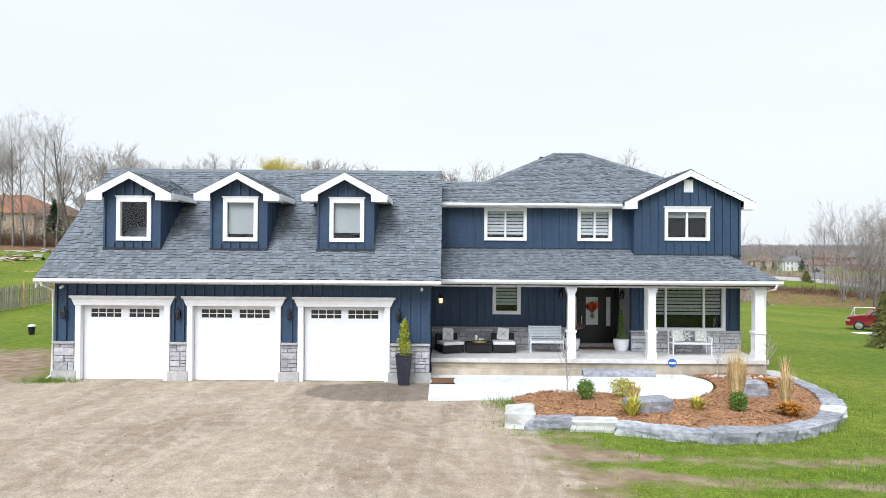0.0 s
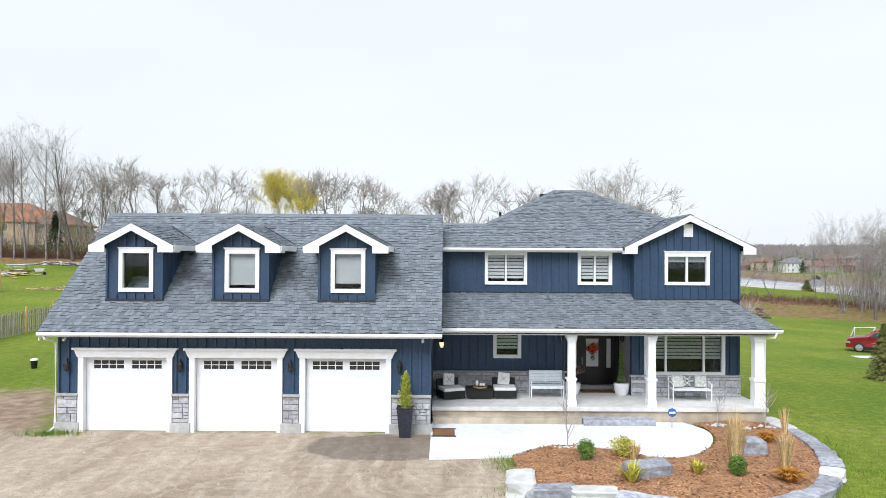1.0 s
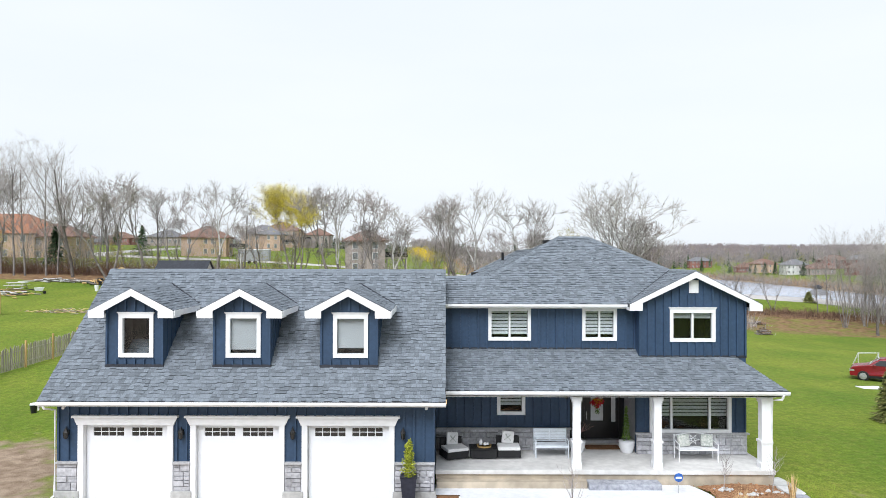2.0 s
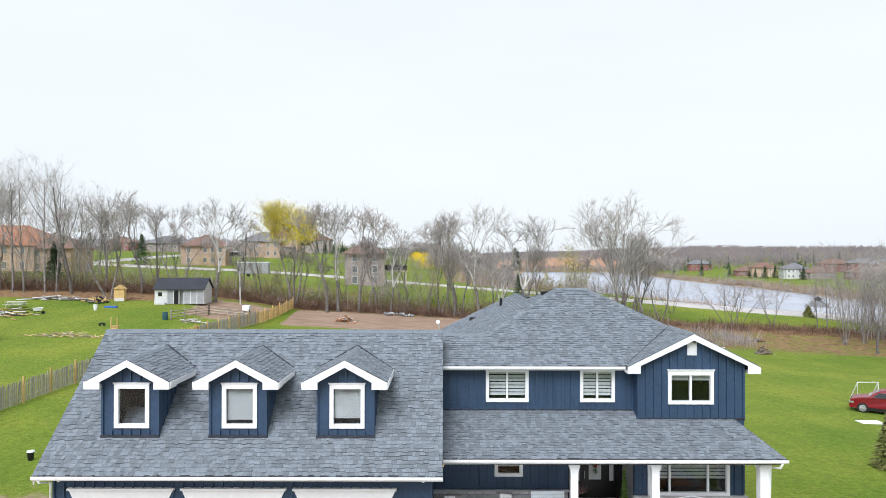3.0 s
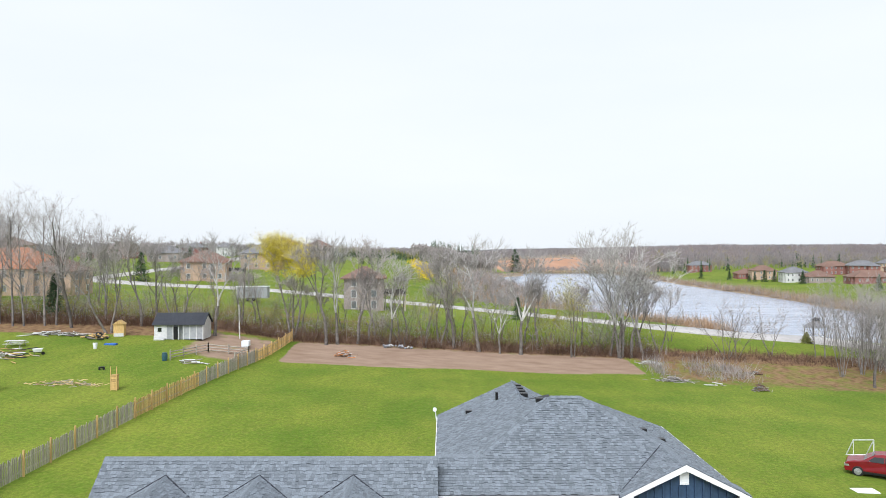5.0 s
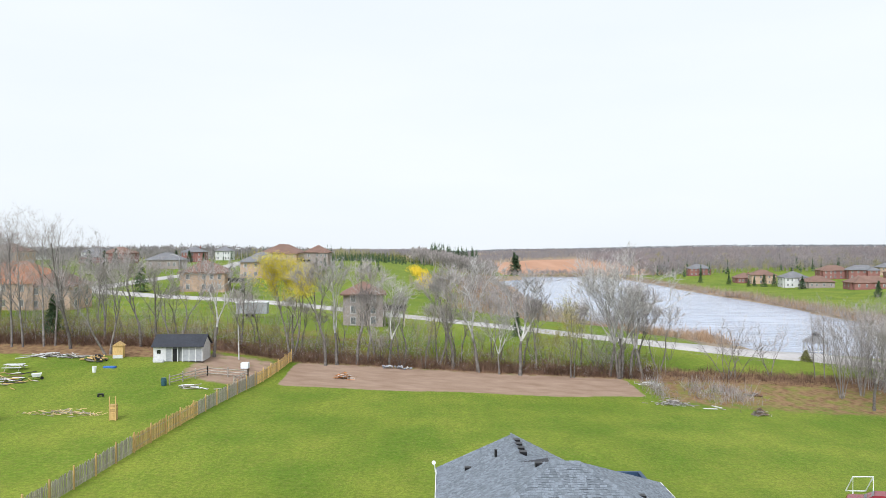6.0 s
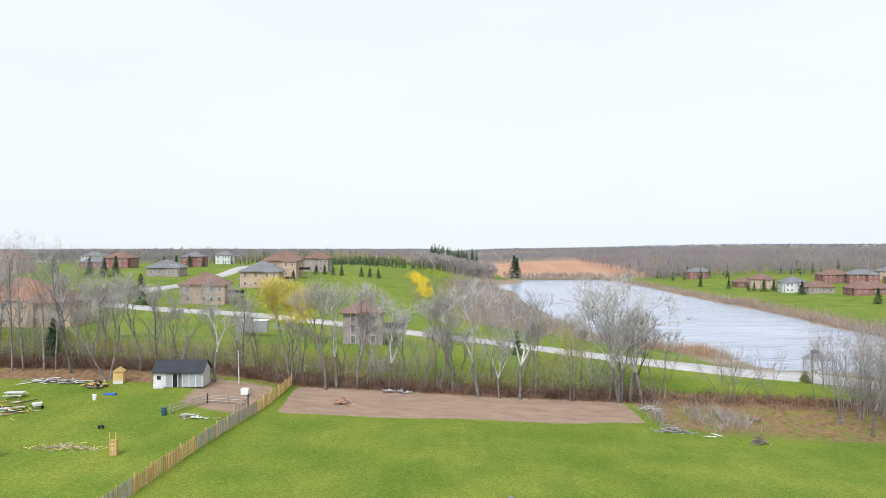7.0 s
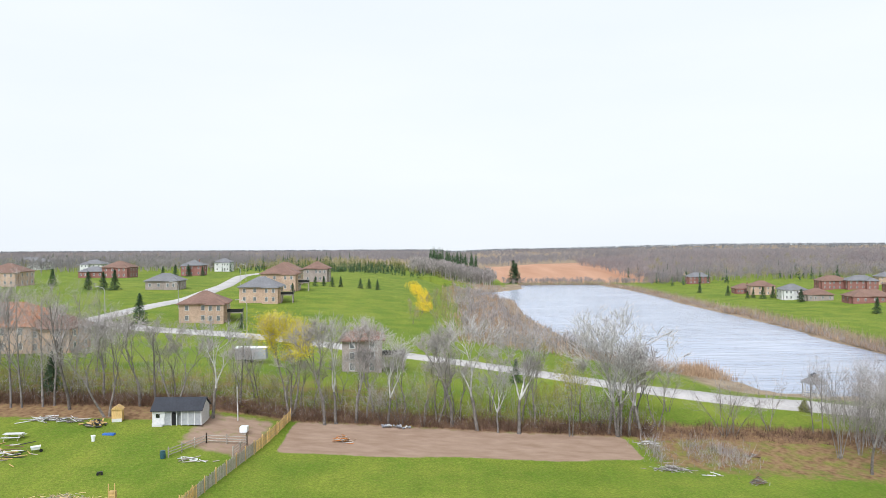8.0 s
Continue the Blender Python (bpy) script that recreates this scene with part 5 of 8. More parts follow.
def grow(trunk, crown, p, d, length, r, level, top, rg, bend, kids, droop):
    """Adds a limb and what it bears; limbs up to level 1 go to trunk, finer ones to crown."""
    seg = (6, 4, 3, 2)[min(level, 3)]
    pts, rad = [p], [r]
    dirs = []
    q, w = p.copy(), d.copy()
    for i in range(seg):
        w = (w + Vector((rg.gauss(0, bend), rg.gauss(0, bend), rg.gauss(0, bend * 0.5) + (0.11 if level else 0.05) - droop * level * 0.1))).normalized()
        q = q + w * length / seg
        pts.append(q.copy())
        dirs.append(w.copy())
        rad.append(r * (1 - 0.72 * (i + 1) / seg))
    (trunk if level < (1 if top == 2 else 2) else crown).tube(pts, rad, (7, 5, 3, 3)[min(level, 3)], cap=False)
    if level >= top:
        return
    n = kids[level]
    for k in range(n):
        t = (0.32 if level == 0 else 0.2) + (0.98 - (0.32 if level == 0 else 0.2)) * (k + rg.random()) / n
        i = min(int(t * seg), seg - 1)
        at = pts[i].lerp(pts[i + 1], t * seg - i)
        side = dirs[i].orthogonal().normalized()
        side.rotate(Matrix.Rotation(rg.uniform(0, 6.283), 3, dirs[i]))
        out = (dirs[i] * rg.uniform(0.6, 1.1) + side * rg.uniform(0.45, 0.85)).normalized()
        ll = length * (0.52, 0.55, 0.5)[min(level, 2)] * rg.uniform(0.6, 1.15) * (1.1 - 0.55 * t)
        grow(trunk, crown, at, out, ll, max(0.010 if length > 1 else 0.004, rad[i] * (0.40 if level == 0 else 0.5)), level + 1, top, rg, bend * 1.2, kids, droop)


def fork(trunk, limbs, crown, p, d, length, r, level, depth, rg, spread):
    """A limb that bends, bears side twigs and splits into two or three at its end."""
    seg = 5 if level == 0 else 3
    bend = 0.07 + 0.05 * level
    pts, rad, q, w = [p], [r * (1.25 if level == 0 else 1)], p.copy(), d.copy()
    for i in range(seg):
        w = (w + Vector((rg.gauss(0, bend), rg.gauss(0, bend), rg.gauss(0.05, bend * 0.6)))).normalized()
        q = q + w * length / seg
        pts.append(q.copy())
        rad.append(r * (1 - 0.34 * (i + 1) / seg))
    (trunk if level == 0 else limbs if level < 4 else crown).tube(pts, rad, (7, 6, 5, 4, 3, 3)[min(level, 5)], cap=False)
    for k in range(0 if level == 0 else 2):
        at = pts[rg.randrange(1, len(pts))]
        a = rg.uniform(0, 6.283)
        out = (w * rg.uniform(0.3, 0.9) + Vector((math.cos(a), math.sin(a), rg.uniform(-0.2, 0.5)))).normalized()
        tl = rg.uniform(0.5, 1.4) if level > 1 else rg.uniform(0.8, 2.2)
        mid = at + out * tl * 0.5
        crown.tube([at, mid, mid + (out + Vector((rg.gauss(0, 0.3), rg.gauss(0, 0.3), 0.35))).normalized() * tl * 0.5], [0.026, 0.02, 0.008], 3, cap=False)
    if level >= depth:
        for k in range(3):
            e = (w + Vector((rg.gauss(0, 0.45), rg.gauss(0, 0.45), rg.gauss(0.2, 0.3)))).normalized() * rg.uniform(0.5, 1.2)
            crown.tube([q, q + e], [0.02, 0.007], 3, cap=False)
        return
    n = 3 if rg.random() < 0.3 else 2
    side = w.orthogonal().normalized()
    side.rotate(Matrix.Rotation(rg.uniform(0, 6.283), 3, w))
    for k in range(n):
        lean = spread * rg.uniform(0.5, 1.2) * (0.35 if k == 0 else 1.0)
        out = (w + side * lean + Vector((0, 0, 0.12))).normalized()
        side.rotate(Matrix.Rotation(6.283 / n + rg.gauss(0, 0.3), 3, w))
        fork(trunk, limbs, crown, q, out, length * rg.uniform(0.7, 0.92) * (1.0 if level else 0.72), max(0.028, rad[-1] * (0.95 if k == 0 else rg.uniform(0.65, 0.85))), level + 1, depth, rg, spread)


def tree(name, label, seed, h, r, bark, twig, kids=(9, 5, 4), top=3, bend=0.10, droop=0.0, stems=1, leaf=None, leaf_n=0, leaf_size=0.1, group="bare trees", spread=0.0, leaf_from=0.0, foot_bark=None):
    """A tree with a straight leader and side limbs, or, with spread, one that forks again and again."""
    rg = random.Random(seed)
    trunk, limbs, crown = Mesh(), Mesh(), Mesh()
    for s in range(stems):
        a = 6.283 * s / max(1, stems) + rg.random()
        d = Vector((math.cos(a) * 0.22 * (stems > 1) + rg.gauss(0, 0.04), math.sin(a) * 0.22 * (stems > 1), 1)).normalized()
        foot = Vector((math.cos(a) * 0.2 * (stems > 1), math.sin(a) * 0.2 * (stems > 1), -0.3))
        if spread:
            fork(trunk, limbs, crown, foot, d, h * rg.uniform(0.24, 0.30), r * (1 if stems == 1 else 0.75), 0, 5, rg, spread)
        else:
            grow(trunk, crown, foot, d, h * rg.uniform(0.82, 1.0), r * (1 if stems == 1 else 0.7), 0, top, rg, bend, kids, droop)
    if spread:
        tall = max(v[2] for v in crown.v)
        for m in (trunk, limbs, crown):
            m.v = [(v[0] * h / tall, v[1] * h / tall, v[2] * h / tall) for v in map(tuple, m.v)]
    elif top == 3 and leaf is None:
        tips = crown.v
        for _ in range(700):
            p = Vector(tips[rg.randrange(len(tips))])
            d = Vector((rg.gauss(0, 0.6), rg.gauss(0, 0.6), rg.uniform(0.1, 1.2))).normalized() * rg.uniform(0.5, 1.3) * h / 16
            w = d.cross(Vector((rg.gauss(0, 1), rg.gauss(0, 1), rg.gauss(0, 1)))).normalized() * 0.013
            crown.add([p - w, p + w, p + d], [(0, 1, 2)])
    t = thing(name, label, "tree", group)
    part("trunk", trunk, foot_bark or bark, t, smooth=True)
    if spread:
        part("bough", limbs, bark, t, smooth=True)
    part("crown", crown, twig, t)
    if leaf:
        m = Mesh()
        pts = [v for v in crown.v if v[2] > leaf_from * h]
        for _ in range(leaf_n):
            p = Vector(pts[rg.randrange(len(pts))]) + Vector((rg.gauss(0, 0.3), rg.gauss(0, 0.3), rg.gauss(-0.2, 0.35)))
            a = Vector((rg.gauss(0, 0.5), rg.gauss(0, 0.5), rg.gauss(0, 1))).normalized() * leaf_size * rg.uniform(0.6, 1.5)
            b = a.orthogonal().normalized() * leaf_size * 0.4
            m.add([p - a, p + b, p + a, p - b], [(0, 1, 2, 3)])
        part("leaves", m, leaf, t)
    return t


# small bare saplings by the patio and porch
sap = tree("sapling", "young bare sapling with thin twigs by the patio", 41, 1.75, 0.022, PALEBARK, TWIG, (14, 4, 2), 2, 0.05, group="saplings")
sap.matrix_basis = pose(3.72, 20.75, bed_z(3.72, 20.75))
s2p = copy_thing(sap, pose(9.2, 23.5, -0.05, 0, 0, 80) @ Matrix.Scale(0.75, 4))
s3p = copy_thing(sap, pose(10.75, 23.3, -0.05, 0, 0, 140) @ Matrix.Scale(0.8, 4))
for (x, y) in ((3.72, 20.7), (9.2, 23.45), (10.75, 23.2), (9.9, 22.9)):
    peb = thing("pebble_ring", "white pebbles heaped at a planting", "pebbles", "pebble heaps")
    rg = random.Random(int(x * 100))
    for _ in range(16):
        px, py = x + rg.gauss(0, 0.16), y + rg.gauss(0, 0.08)
        ps = rg.uniform(0.03, 0.06)
        part("pebble", Mesh().tube([(px, py, bed_z(px, py) - 0.01), (px, py, bed_z(px, py) + ps * 0.5), (px, py, bed_z(px, py) + ps)], [ps, ps * 1.1, ps * 0.4], 6), PALEROCK, peb)

# ---- porch furniture ----


def lounge_chair(x, y, rz, label):
    t = thing("lounge_chair", label, "armchair", "wicker set", at=pose(x, y, DECK, 0, 0, rz))
    part("base", Mesh().box(-0.42, 0.42, -0.42, 0.36, 0.04, 0.30), WICKER, t, bevel=0.02)
    part("backrest", Mesh().box(-0.42, 0.42, 0.24, 0.36, 0.30, 0.66), WICKER, t, bevel=0.02)
    part("seat_cushion", Mesh().box(-0.40, 0.40, -0.44, 0.24, 0.302, 0.42), CUSHION, t, bevel=0.035)
    for sx in (-0.3, 0.3):
        for sy in (-0.34, 0.3):
            part("leg", Mesh().box(sx - 0.02, sx + 0.02, sy - 0.02, sy + 0.02, 0, 0.04), ALLOY, t)
    pil = thing("throw_pillow", "white leaf-print throw pillow on a wicker chair", "pillow", "throw pillows", at=pose(x, y, DECK, 0, 0, rz) @ pose(0, 0.16, 0.64, -14, 6, 0))
    part("cover", Mesh().box(-0.22, 0.22, -0.06, 0.06, -0.22, 0.22), CUSHION, pil, bevel=0.05)
    part("motif", Mesh().tube([(-0.1, -0.063, 0.1), (0, -0.068, -0.02), (0.1, -0.063, 0.1)], [0.02, 0.03, 0.02], 5).tube([(-0.12, -0.063, -0.12), (0, -0.068, 0.0), (0.12, -0.063, -0.12)], [0.015, 0.025, 0.015], 5), LEAFPRINT, pil)


lounge_chair(0.30, 25.55, 22, "black wicker lounge chair with white seat cushion")
lounge_chair(2.28, 25.75, 0, "black wicker lounge chair with white seat cushion")
tbl = thing("coffee_table", "low black wicker coffee table with a tray", "table")
part("body", Mesh().box(0.90, 1.84, 25.25, 25.95, DECK + 0.04, DECK + 0.34), WICKER, tbl, bevel=0.02)
part("top", Mesh().box(0.87, 1.87, 25.22, 25.98, DECK + 0.342, DECK + 0.37), WICKER, tbl)
for x in (0.94, 1.76):
    for y in (25.3, 25.9):
        part("leg", Mesh().box(x, x + 0.04, y, y + 0.04, DECK, DECK + 0.04), ALLOY, tbl)
tray = thing("serving_tray", "round wooden tray with white pots", "tray")
part("rim", Mesh().lathe(1.4, 25.62, [(0.26, DECK + 0.372), (0.27, DECK + 0.43), (0.25, DECK + 0.43), (0.24, DECK + 0.39)], 18), WOODRAW, tray)
for k, (x, y, h) in enumerate(((1.28, 25.62, 0.22), (1.42, 25.58, 0.12), (1.52, 25.64, 0.11))):
    part("pot", Mesh().lathe(x, y, [(0.05, DECK + 0.40), (0.065, DECK + 0.40 + h * 0.5), (0.04, DECK + 0.40 + h)], 10), CUSHION, tray, smooth=True)

bench = thing("slatted_bench", "pale blue-white metal bench with mesh back", "bench")
PALEMETAL = material("pale_metal_paint", (0.74, 0.79, 0.84), 0.45, spread=0.03, scale=10)
bx0, bx1, by0, by1 = 3.25, 4.42, 25.45, 25.95
for x in (bx0, bx1):
    part("leg", Mesh().tube([(x, by0, DECK), (x, by0, DECK + 0.62), (x, by1, DECK + 0.64)], [0.022] * 3, 6), PALEMETAL, bench)
    part("leg", Mesh().tube([(x, by1, DECK), (x, by1 + 0.08, DECK + 0.95)], [0.022] * 2, 6), PALEMETAL, bench)
part("seat", Mesh().box(bx0, bx1, by0, by1, DECK + 0.41, DECK + 0.45), PALEMETAL, bench, bevel=0.01)
part("apron", Mesh().box(bx0, bx1, by0 - 0.01, by0 + 0.02, DECK + 0.36, DECK + 0.41), PALEMETAL, bench)
for z in (0.5, 0.92):
    part("back_rail", Mesh().tube([(bx0, by1 + 0.06, DECK + z), (bx1, by1 + 0.06, DECK + z)], [0.022] * 2, 6), PALEMETAL, bench)
part("back_rail", Mesh().tube([((bx0 + bx1) / 2, by1 + 0.06, DECK + 0.5), ((bx0 + bx1) / 2, by1 + 0.06, DECK + 0.92)], [0.022] * 2, 6), PALEMETAL, bench)
for k in range(7):
    z = DECK + 0.55 + k * 0.055
    part("back_slat", Mesh().box(bx0 + 0.02, bx1 - 0.02, by1 + 0.052, by1 + 0.066, z, z + 0.046), PALEMETAL, bench)

fb = thing("garden_bench", "white ornamental metal bench with print pillows", "bench")
fx0, fx1, fy0, fy1 = 8.25, 9.62, 25.0, 25.5
for x in (fx0, fx1):
    part("leg", Mesh().tube([(x, fy0, DECK), (x, fy0 + 0.02, DECK + 0.42), (x, fy0 - 0.02, DECK + 0.62), (x, fy1, DECK + 0.66)], [0.022] * 4, 6), WHITE, fb)
    part("leg", Mesh().tube([(x, fy1, DECK), (x, fy1 + 0.08, DECK + 0.85)], [0.022] * 2, 6), WHITE, fb)
for k in range(6):
    y = fy0 + (fy1 - fy0) * k / 5
    part("seat_slat", Mesh().box(fx0, fx1, y - 0.035, y + 0.035, DECK + 0.41, DECK + 0.44), WHITE, fb)
part("back_rail", Mesh().tube([(fx0, fy1 + 0.08, DECK + 0.8), ((fx0 + fx1) / 2, fy1 + 0.08, DECK + 0.92), (fx1, fy1 + 0.08, DECK + 0.8)], [0.022] * 3, 6), WHITE, fb)
for k in range(6):
    a = 6.283 * k / 6
    cx, cz = (fx0 + fx1) / 2, DECK + 0.65
    part("scroll", Mesh().tube([(cx + 0.24 * math.cos(a), fy1 + 0.07, cz + 0.2 * math.sin(a)), (cx + 0.05 * math.cos(a + 1), fy1 + 0.07, cz + 0.05 * math.sin(a + 1)), (cx + 0.24 * math.cos(a + 2.1), fy1 + 0.07, cz + 0.2 * math.sin(a + 2.1))], [0.013] * 3, 5), WHITE, fb)
for x in (8.52, 9.35):
    pil = thing("throw_pillow", "pale leaf-print pillow on the white bench", "pillow", "throw pillows", at=pose(x, 25.38, DECK + 0.67, -14, 4 if x > 9 else -5, 0))
    part("cover", Mesh().box(-0.21, 0.21, -0.06, 0.06, -0.21, 0.21), LEAFPRINT, pil, bevel=0.05)

for x, y, lab in ((6.72, 26.25, "ribbed white planter with a small dark cedar by the door"), (4.9, 26.3, "ribbed white planter with bare red twigs by the door")):
    pot = thing("entry_planter", lab, "planter", "entry planters")
    prof = []
    for k in range(9):
        z = DECK + k * 0.055
        prof.append(((0.20 + 0.09 * math.sin(min(1, k / 6) * 1.5)) + (0.012 if k % 2 else -0.008), z))
    part("pot", Mesh().lathe(x, y, prof, 18), WHITE, pot, smooth=True)
    if x > 6:
        m = Mesh()
        for k in range(9):
            leaf_cloud(m, (x - 0.02, y, DECK + 0.55 + k * 0.13), (0.17 - 0.016 * k, 0.17 - 0.016 * k, 0.12), 90, 0.035, 500 + k)
        part("cedar", m, BOXLEAF, pot, "small dark green cedar")
    else:
        m = Mesh()
        rg = random.Random(8)
        for k in range(26):
            a = rg.uniform(0, 6.28)
            q = Vector((x, y, DECK + 0.4))
            m.tube([q, q + Vector((0.15 * math.cos(a), 0.1 * math.sin(a), 0.35)), q + Vector((0.5 * math.cos(a) * rg.random() + 0.2, 0.2 * math.sin(a), rg.uniform(0.4, 0.75)))], [0.008, 0.006, 0.004], 3)
        part("twigs", m, material("red_twig", (0.28, 0.16, 0.15), 0.8, scale=10), pot, "bare reddish twigs")

mat1 = thing("door_mat", "brown coir mat at the front door", "door mat", "mats")
part("pile", Mesh().box(5.3, 6.6, 26.6, 27.2, DECK + 0.001, DECK + 0.025), DOORMAT, mat1, bevel=0.008)
mat2 = thing("door_mat", "brown framed coir mat on the patio", "door mat", "mats")
part("pile", Mesh().box(-0.28, 0.42, 22.05, 22.95, -0.094, -0.07), DOORMAT, mat2, bevel=0.008)
part("border", Mesh().box(-0.32, 0.46, 22.01, 22.05, -0.094, -0.066).box(-0.32, 0.46, 22.95, 22.99, -0.094, -0.066), RUBBER, mat2)

pl = thing("tall_planter", "tall dark tapered planter with a bright golden cedar", "planter")
plx, ply = -1.16, 22.28
m = Mesh()
sec = [(0.17, G0), (0.25, G0 + 0.9), (0.27, G0 + 0.95), (0.23, G0 + 0.95), (0.22, G0 + 0.9)]
k0 = len(m.v)
for r, z in sec:
    m.v += [(plx - r, ply - r, z), (plx + r, ply - r, z), (plx + r, ply + r, z), (plx - r, ply + r, z)]
m.f += [(i * 4 + j, i * 4 + (j + 1) % 4, i * 4 + 4 + (j + 1) % 4, i * 4 + 4 + j) for i in range(len(sec) - 1) for j in range(4)] + [(16, 17, 18, 19)]
part("pot", m, PLANTER, pl)
m = Mesh()
rg = random.Random(77)
for k in range(12):
    z = G0 + 1.02 + k * 0.085
    r = (0.25 - 0.011 * k) * (0.8 + 0.28 * math.sin(k * 2.1))
    leaf_cloud(m, (plx + rg.uniform(-0.04, 0.04), ply, z), (r, r, 0.13), 150, 0.035, 800 + k)
part("cedar", m, CEDARLEAF, pl, "bright golden-green cedar")


def lantern(x, y, z, label, lit=False, wall=1):
    t = thing("wall_lantern", label, "lantern", "wall lanterns")
    part("back_plate", Mesh().box(x - 0.05, x + 0.05, y - 0.02, y, z - 0.09, z + 0.09), BLACK, t)
    part("arm", Mesh().tube([(x, y - 0.02, z + 0.05), (x, y - 0.1, z + 0.2), (x, y - 0.15, z + 0.17)], [0.012] * 3, 5), BLACK, t)
    part("cage", Mesh().lathe(x, y - 0.15, [(0.02, z - 0.2), (0.06, z - 0.17), (0.065, z - 0.16)], 8), BLACK, t)
    part("glass", Mesh().lathe(x, y - 0.15, [(0.06, z - 0.16), (0.085, z + 0.03)], 8), LAMPGLOW if lit else GLASS, t)
    part("cap", Mesh().lathe(x, y - 0.15, [(0.10, z + 0.03), (0.05, z + 0.11), (0.02, z + 0.17)], 8), BLACK, t)
    for k in range(4):
        a = 0.785 + k * 1.571
        part("bar", Mesh().tube([(x + 0.062 * math.cos(a), y - 0.15 + 0.062 * math.sin(a), z - 0.16), (x + 0.09 * math.cos(a), y - 0.15 + 0.09 * math.sin(a), z + 0.03)], [0.007] * 2, 4), BLACK, t)


for x in (-12.12, -8.455, -4.885, -1.36):
    lantern(x, GY0, 2.0, "black carriage lantern on the navy garage wall")
lantern(-0.02, MY, 2.3, "lit carriage lantern on the porch wall", True)
lantern(4.5, 26.54, 2.55, "black carriage lantern by the front door")
lantern(6.9, 27.0, 2.5, "black carriage lantern by the front door")
for x in (-12.2, -0.62):
    cam_ob = thing("security_camera", "small white security camera under the eave", "camera", "security cameras")
    part("bracket", Mesh().tube([(x, GY0, 2.86), (x, GY0 - 0.1, 2.84)], [0.02] * 2, 6), WHITE, cam_ob)
    part("housing", Mesh().tube([(x, GY0 - 0.08, 2.84), (x, GY0 - 0.2, 2.80)], [0.045, 0.045], 8), WHITE, cam_ob)
sign = thing("yard_sign", "small blue octagonal yard sign on a stake", "sign")
part("stake", Mesh().tube([(7.65, 23.3, -0.1), (7.65, 23.3, 0.4)], [0.012] * 2, 5), ALLOY, sign)
part("board", Mesh().tube([(7.65, 23.27, 0.42), (7.65, 23.29, 0.42)], [0.15, 0.15], 8), BLUE, sign)
part("mark", Mesh().box(7.55, 7.75, 23.262, 23.268, 0.39, 0.45), WHITE, sign)

# ---- lawn things ----
bn = thing("lawn_bin", "small black bin with a pale lid on the lawn", "bin")
bz = ground_z(-20.2, 34.7)
part("body", Mesh().lathe(-20.2, 34.7, [(0.13, bz), (0.17, bz + 0.4)], 10), BLACK, bn)
part("lid", Mesh().lathe(-20.2, 34.7, [(0.19, bz + 0.4), (0.17, bz + 0.47), (0.05, bz + 0.5)], 10), PALEMETAL, bn)


def conifer(name, label, x, y, h, r, mat, seed, group="", count=26, per=60, size=0.16, z=None):
    t = thing(name, label, "tree", group)
    zz = ground_z(x, y) if z is None else z
    part("trunk", Mesh().tube([(x, y, zz - 0.1), (x, y, zz + h * 0.95)], [h * 0.02, 0.01], 5), BARK, t)
    rg = random.Random(seed)
    m = Mesh()
    for k in range(count):
        f = k / count
        for j in range(per):
            a = rg.uniform(0, 6.283)
            rr = r * (1 - f) * rg.uniform(0.35, 1.05) * (1 + 0.18 * math.sin(a * 3 + k))
            p = Vector((x + rr * math.cos(a), y + rr * math.sin(a), zz + h * (0.06 + 0.92 * f) - rr * 0.25 + rg.uniform(-0.03, 0.03) * h))
            d = Vector((math.cos(a), math.sin(a), -0.35 + rg.uniform(-0.2, 0.3))) * size * rg.uniform(0.7, 1.4)
            s = Vector((-math.sin(a), math.cos(a), rg.uniform(-0.4, 0.4))) * size * 0.35
            m.add([p - d, p + s, p + d, p - s], [(0, 1, 2, 3)])
    part("needles", m, mat, t)
    return t


conifer("spruce", "young green-brown spruce on the lawn", 22.0, 35.0, 2.85, 0.85, SPRUCELEAF, 3, count=30, per=90, size=0.13)


def wheel(parent, x, y, z, r):
    w = part("wheel", Mesh().tube([(x, y - 0.11, z), (x, y - 0.09, z), (x, y + 0.09, z), (x, y + 0.11, z)], [r * 0.85, r, r, r * 0.85], 20), RUBBER, parent)
    part("rim", Mesh().tube([(x, y - 0.125, z), (x, y - 0.111, z)], [r * 0.62, r * 0.66], 16), ALLOY, w)
    for k in range(5):
        a = 6.283 * k / 5
        part("spoke", Mesh().tube([(x, y - 0.135, z), (x + r * 0.6 * math.cos(a), y - 0.128, z + r * 0.6 * math.sin(a))], [0.035, 0.03], 4), ALLOY, w)


car = thing("car", "dark red crossover car parked on the lawn", "car", at=pose(29.2, 50.9, ground_z(30.8, 50) - 0.01, 0, 0, -33))
prof = [(0.06, 0.34), (0.0, 0.55), (0.03, 0.80), (0.16, 0.97), (0.55, 1.06), (1.0, 1.12), (1.2, 1.17), (1.55, 1.42), (1.9, 1.60), (2.4, 1.68), (3.2, 1.67), (3.8, 1.56), (4.15, 1.36), (4.36, 1.12), (4.46, 0.85), (4.44, 0.40)]
m = Mesh()
for yy, sc in ((-0.02, 0.94), (0.10, 1.0), (1.68, 1.0), (1.80, 0.94)):
    m.v += [(px, yy + (0.0 if pz < 1.1 else (0.16 if yy < 0.9 else -0.16) * (pz - 1.1) / 0.5), 0.3 + (pz - 0.3) * (sc if pz > 0.5 else 1)) for px, pz in prof]
n = len(prof)
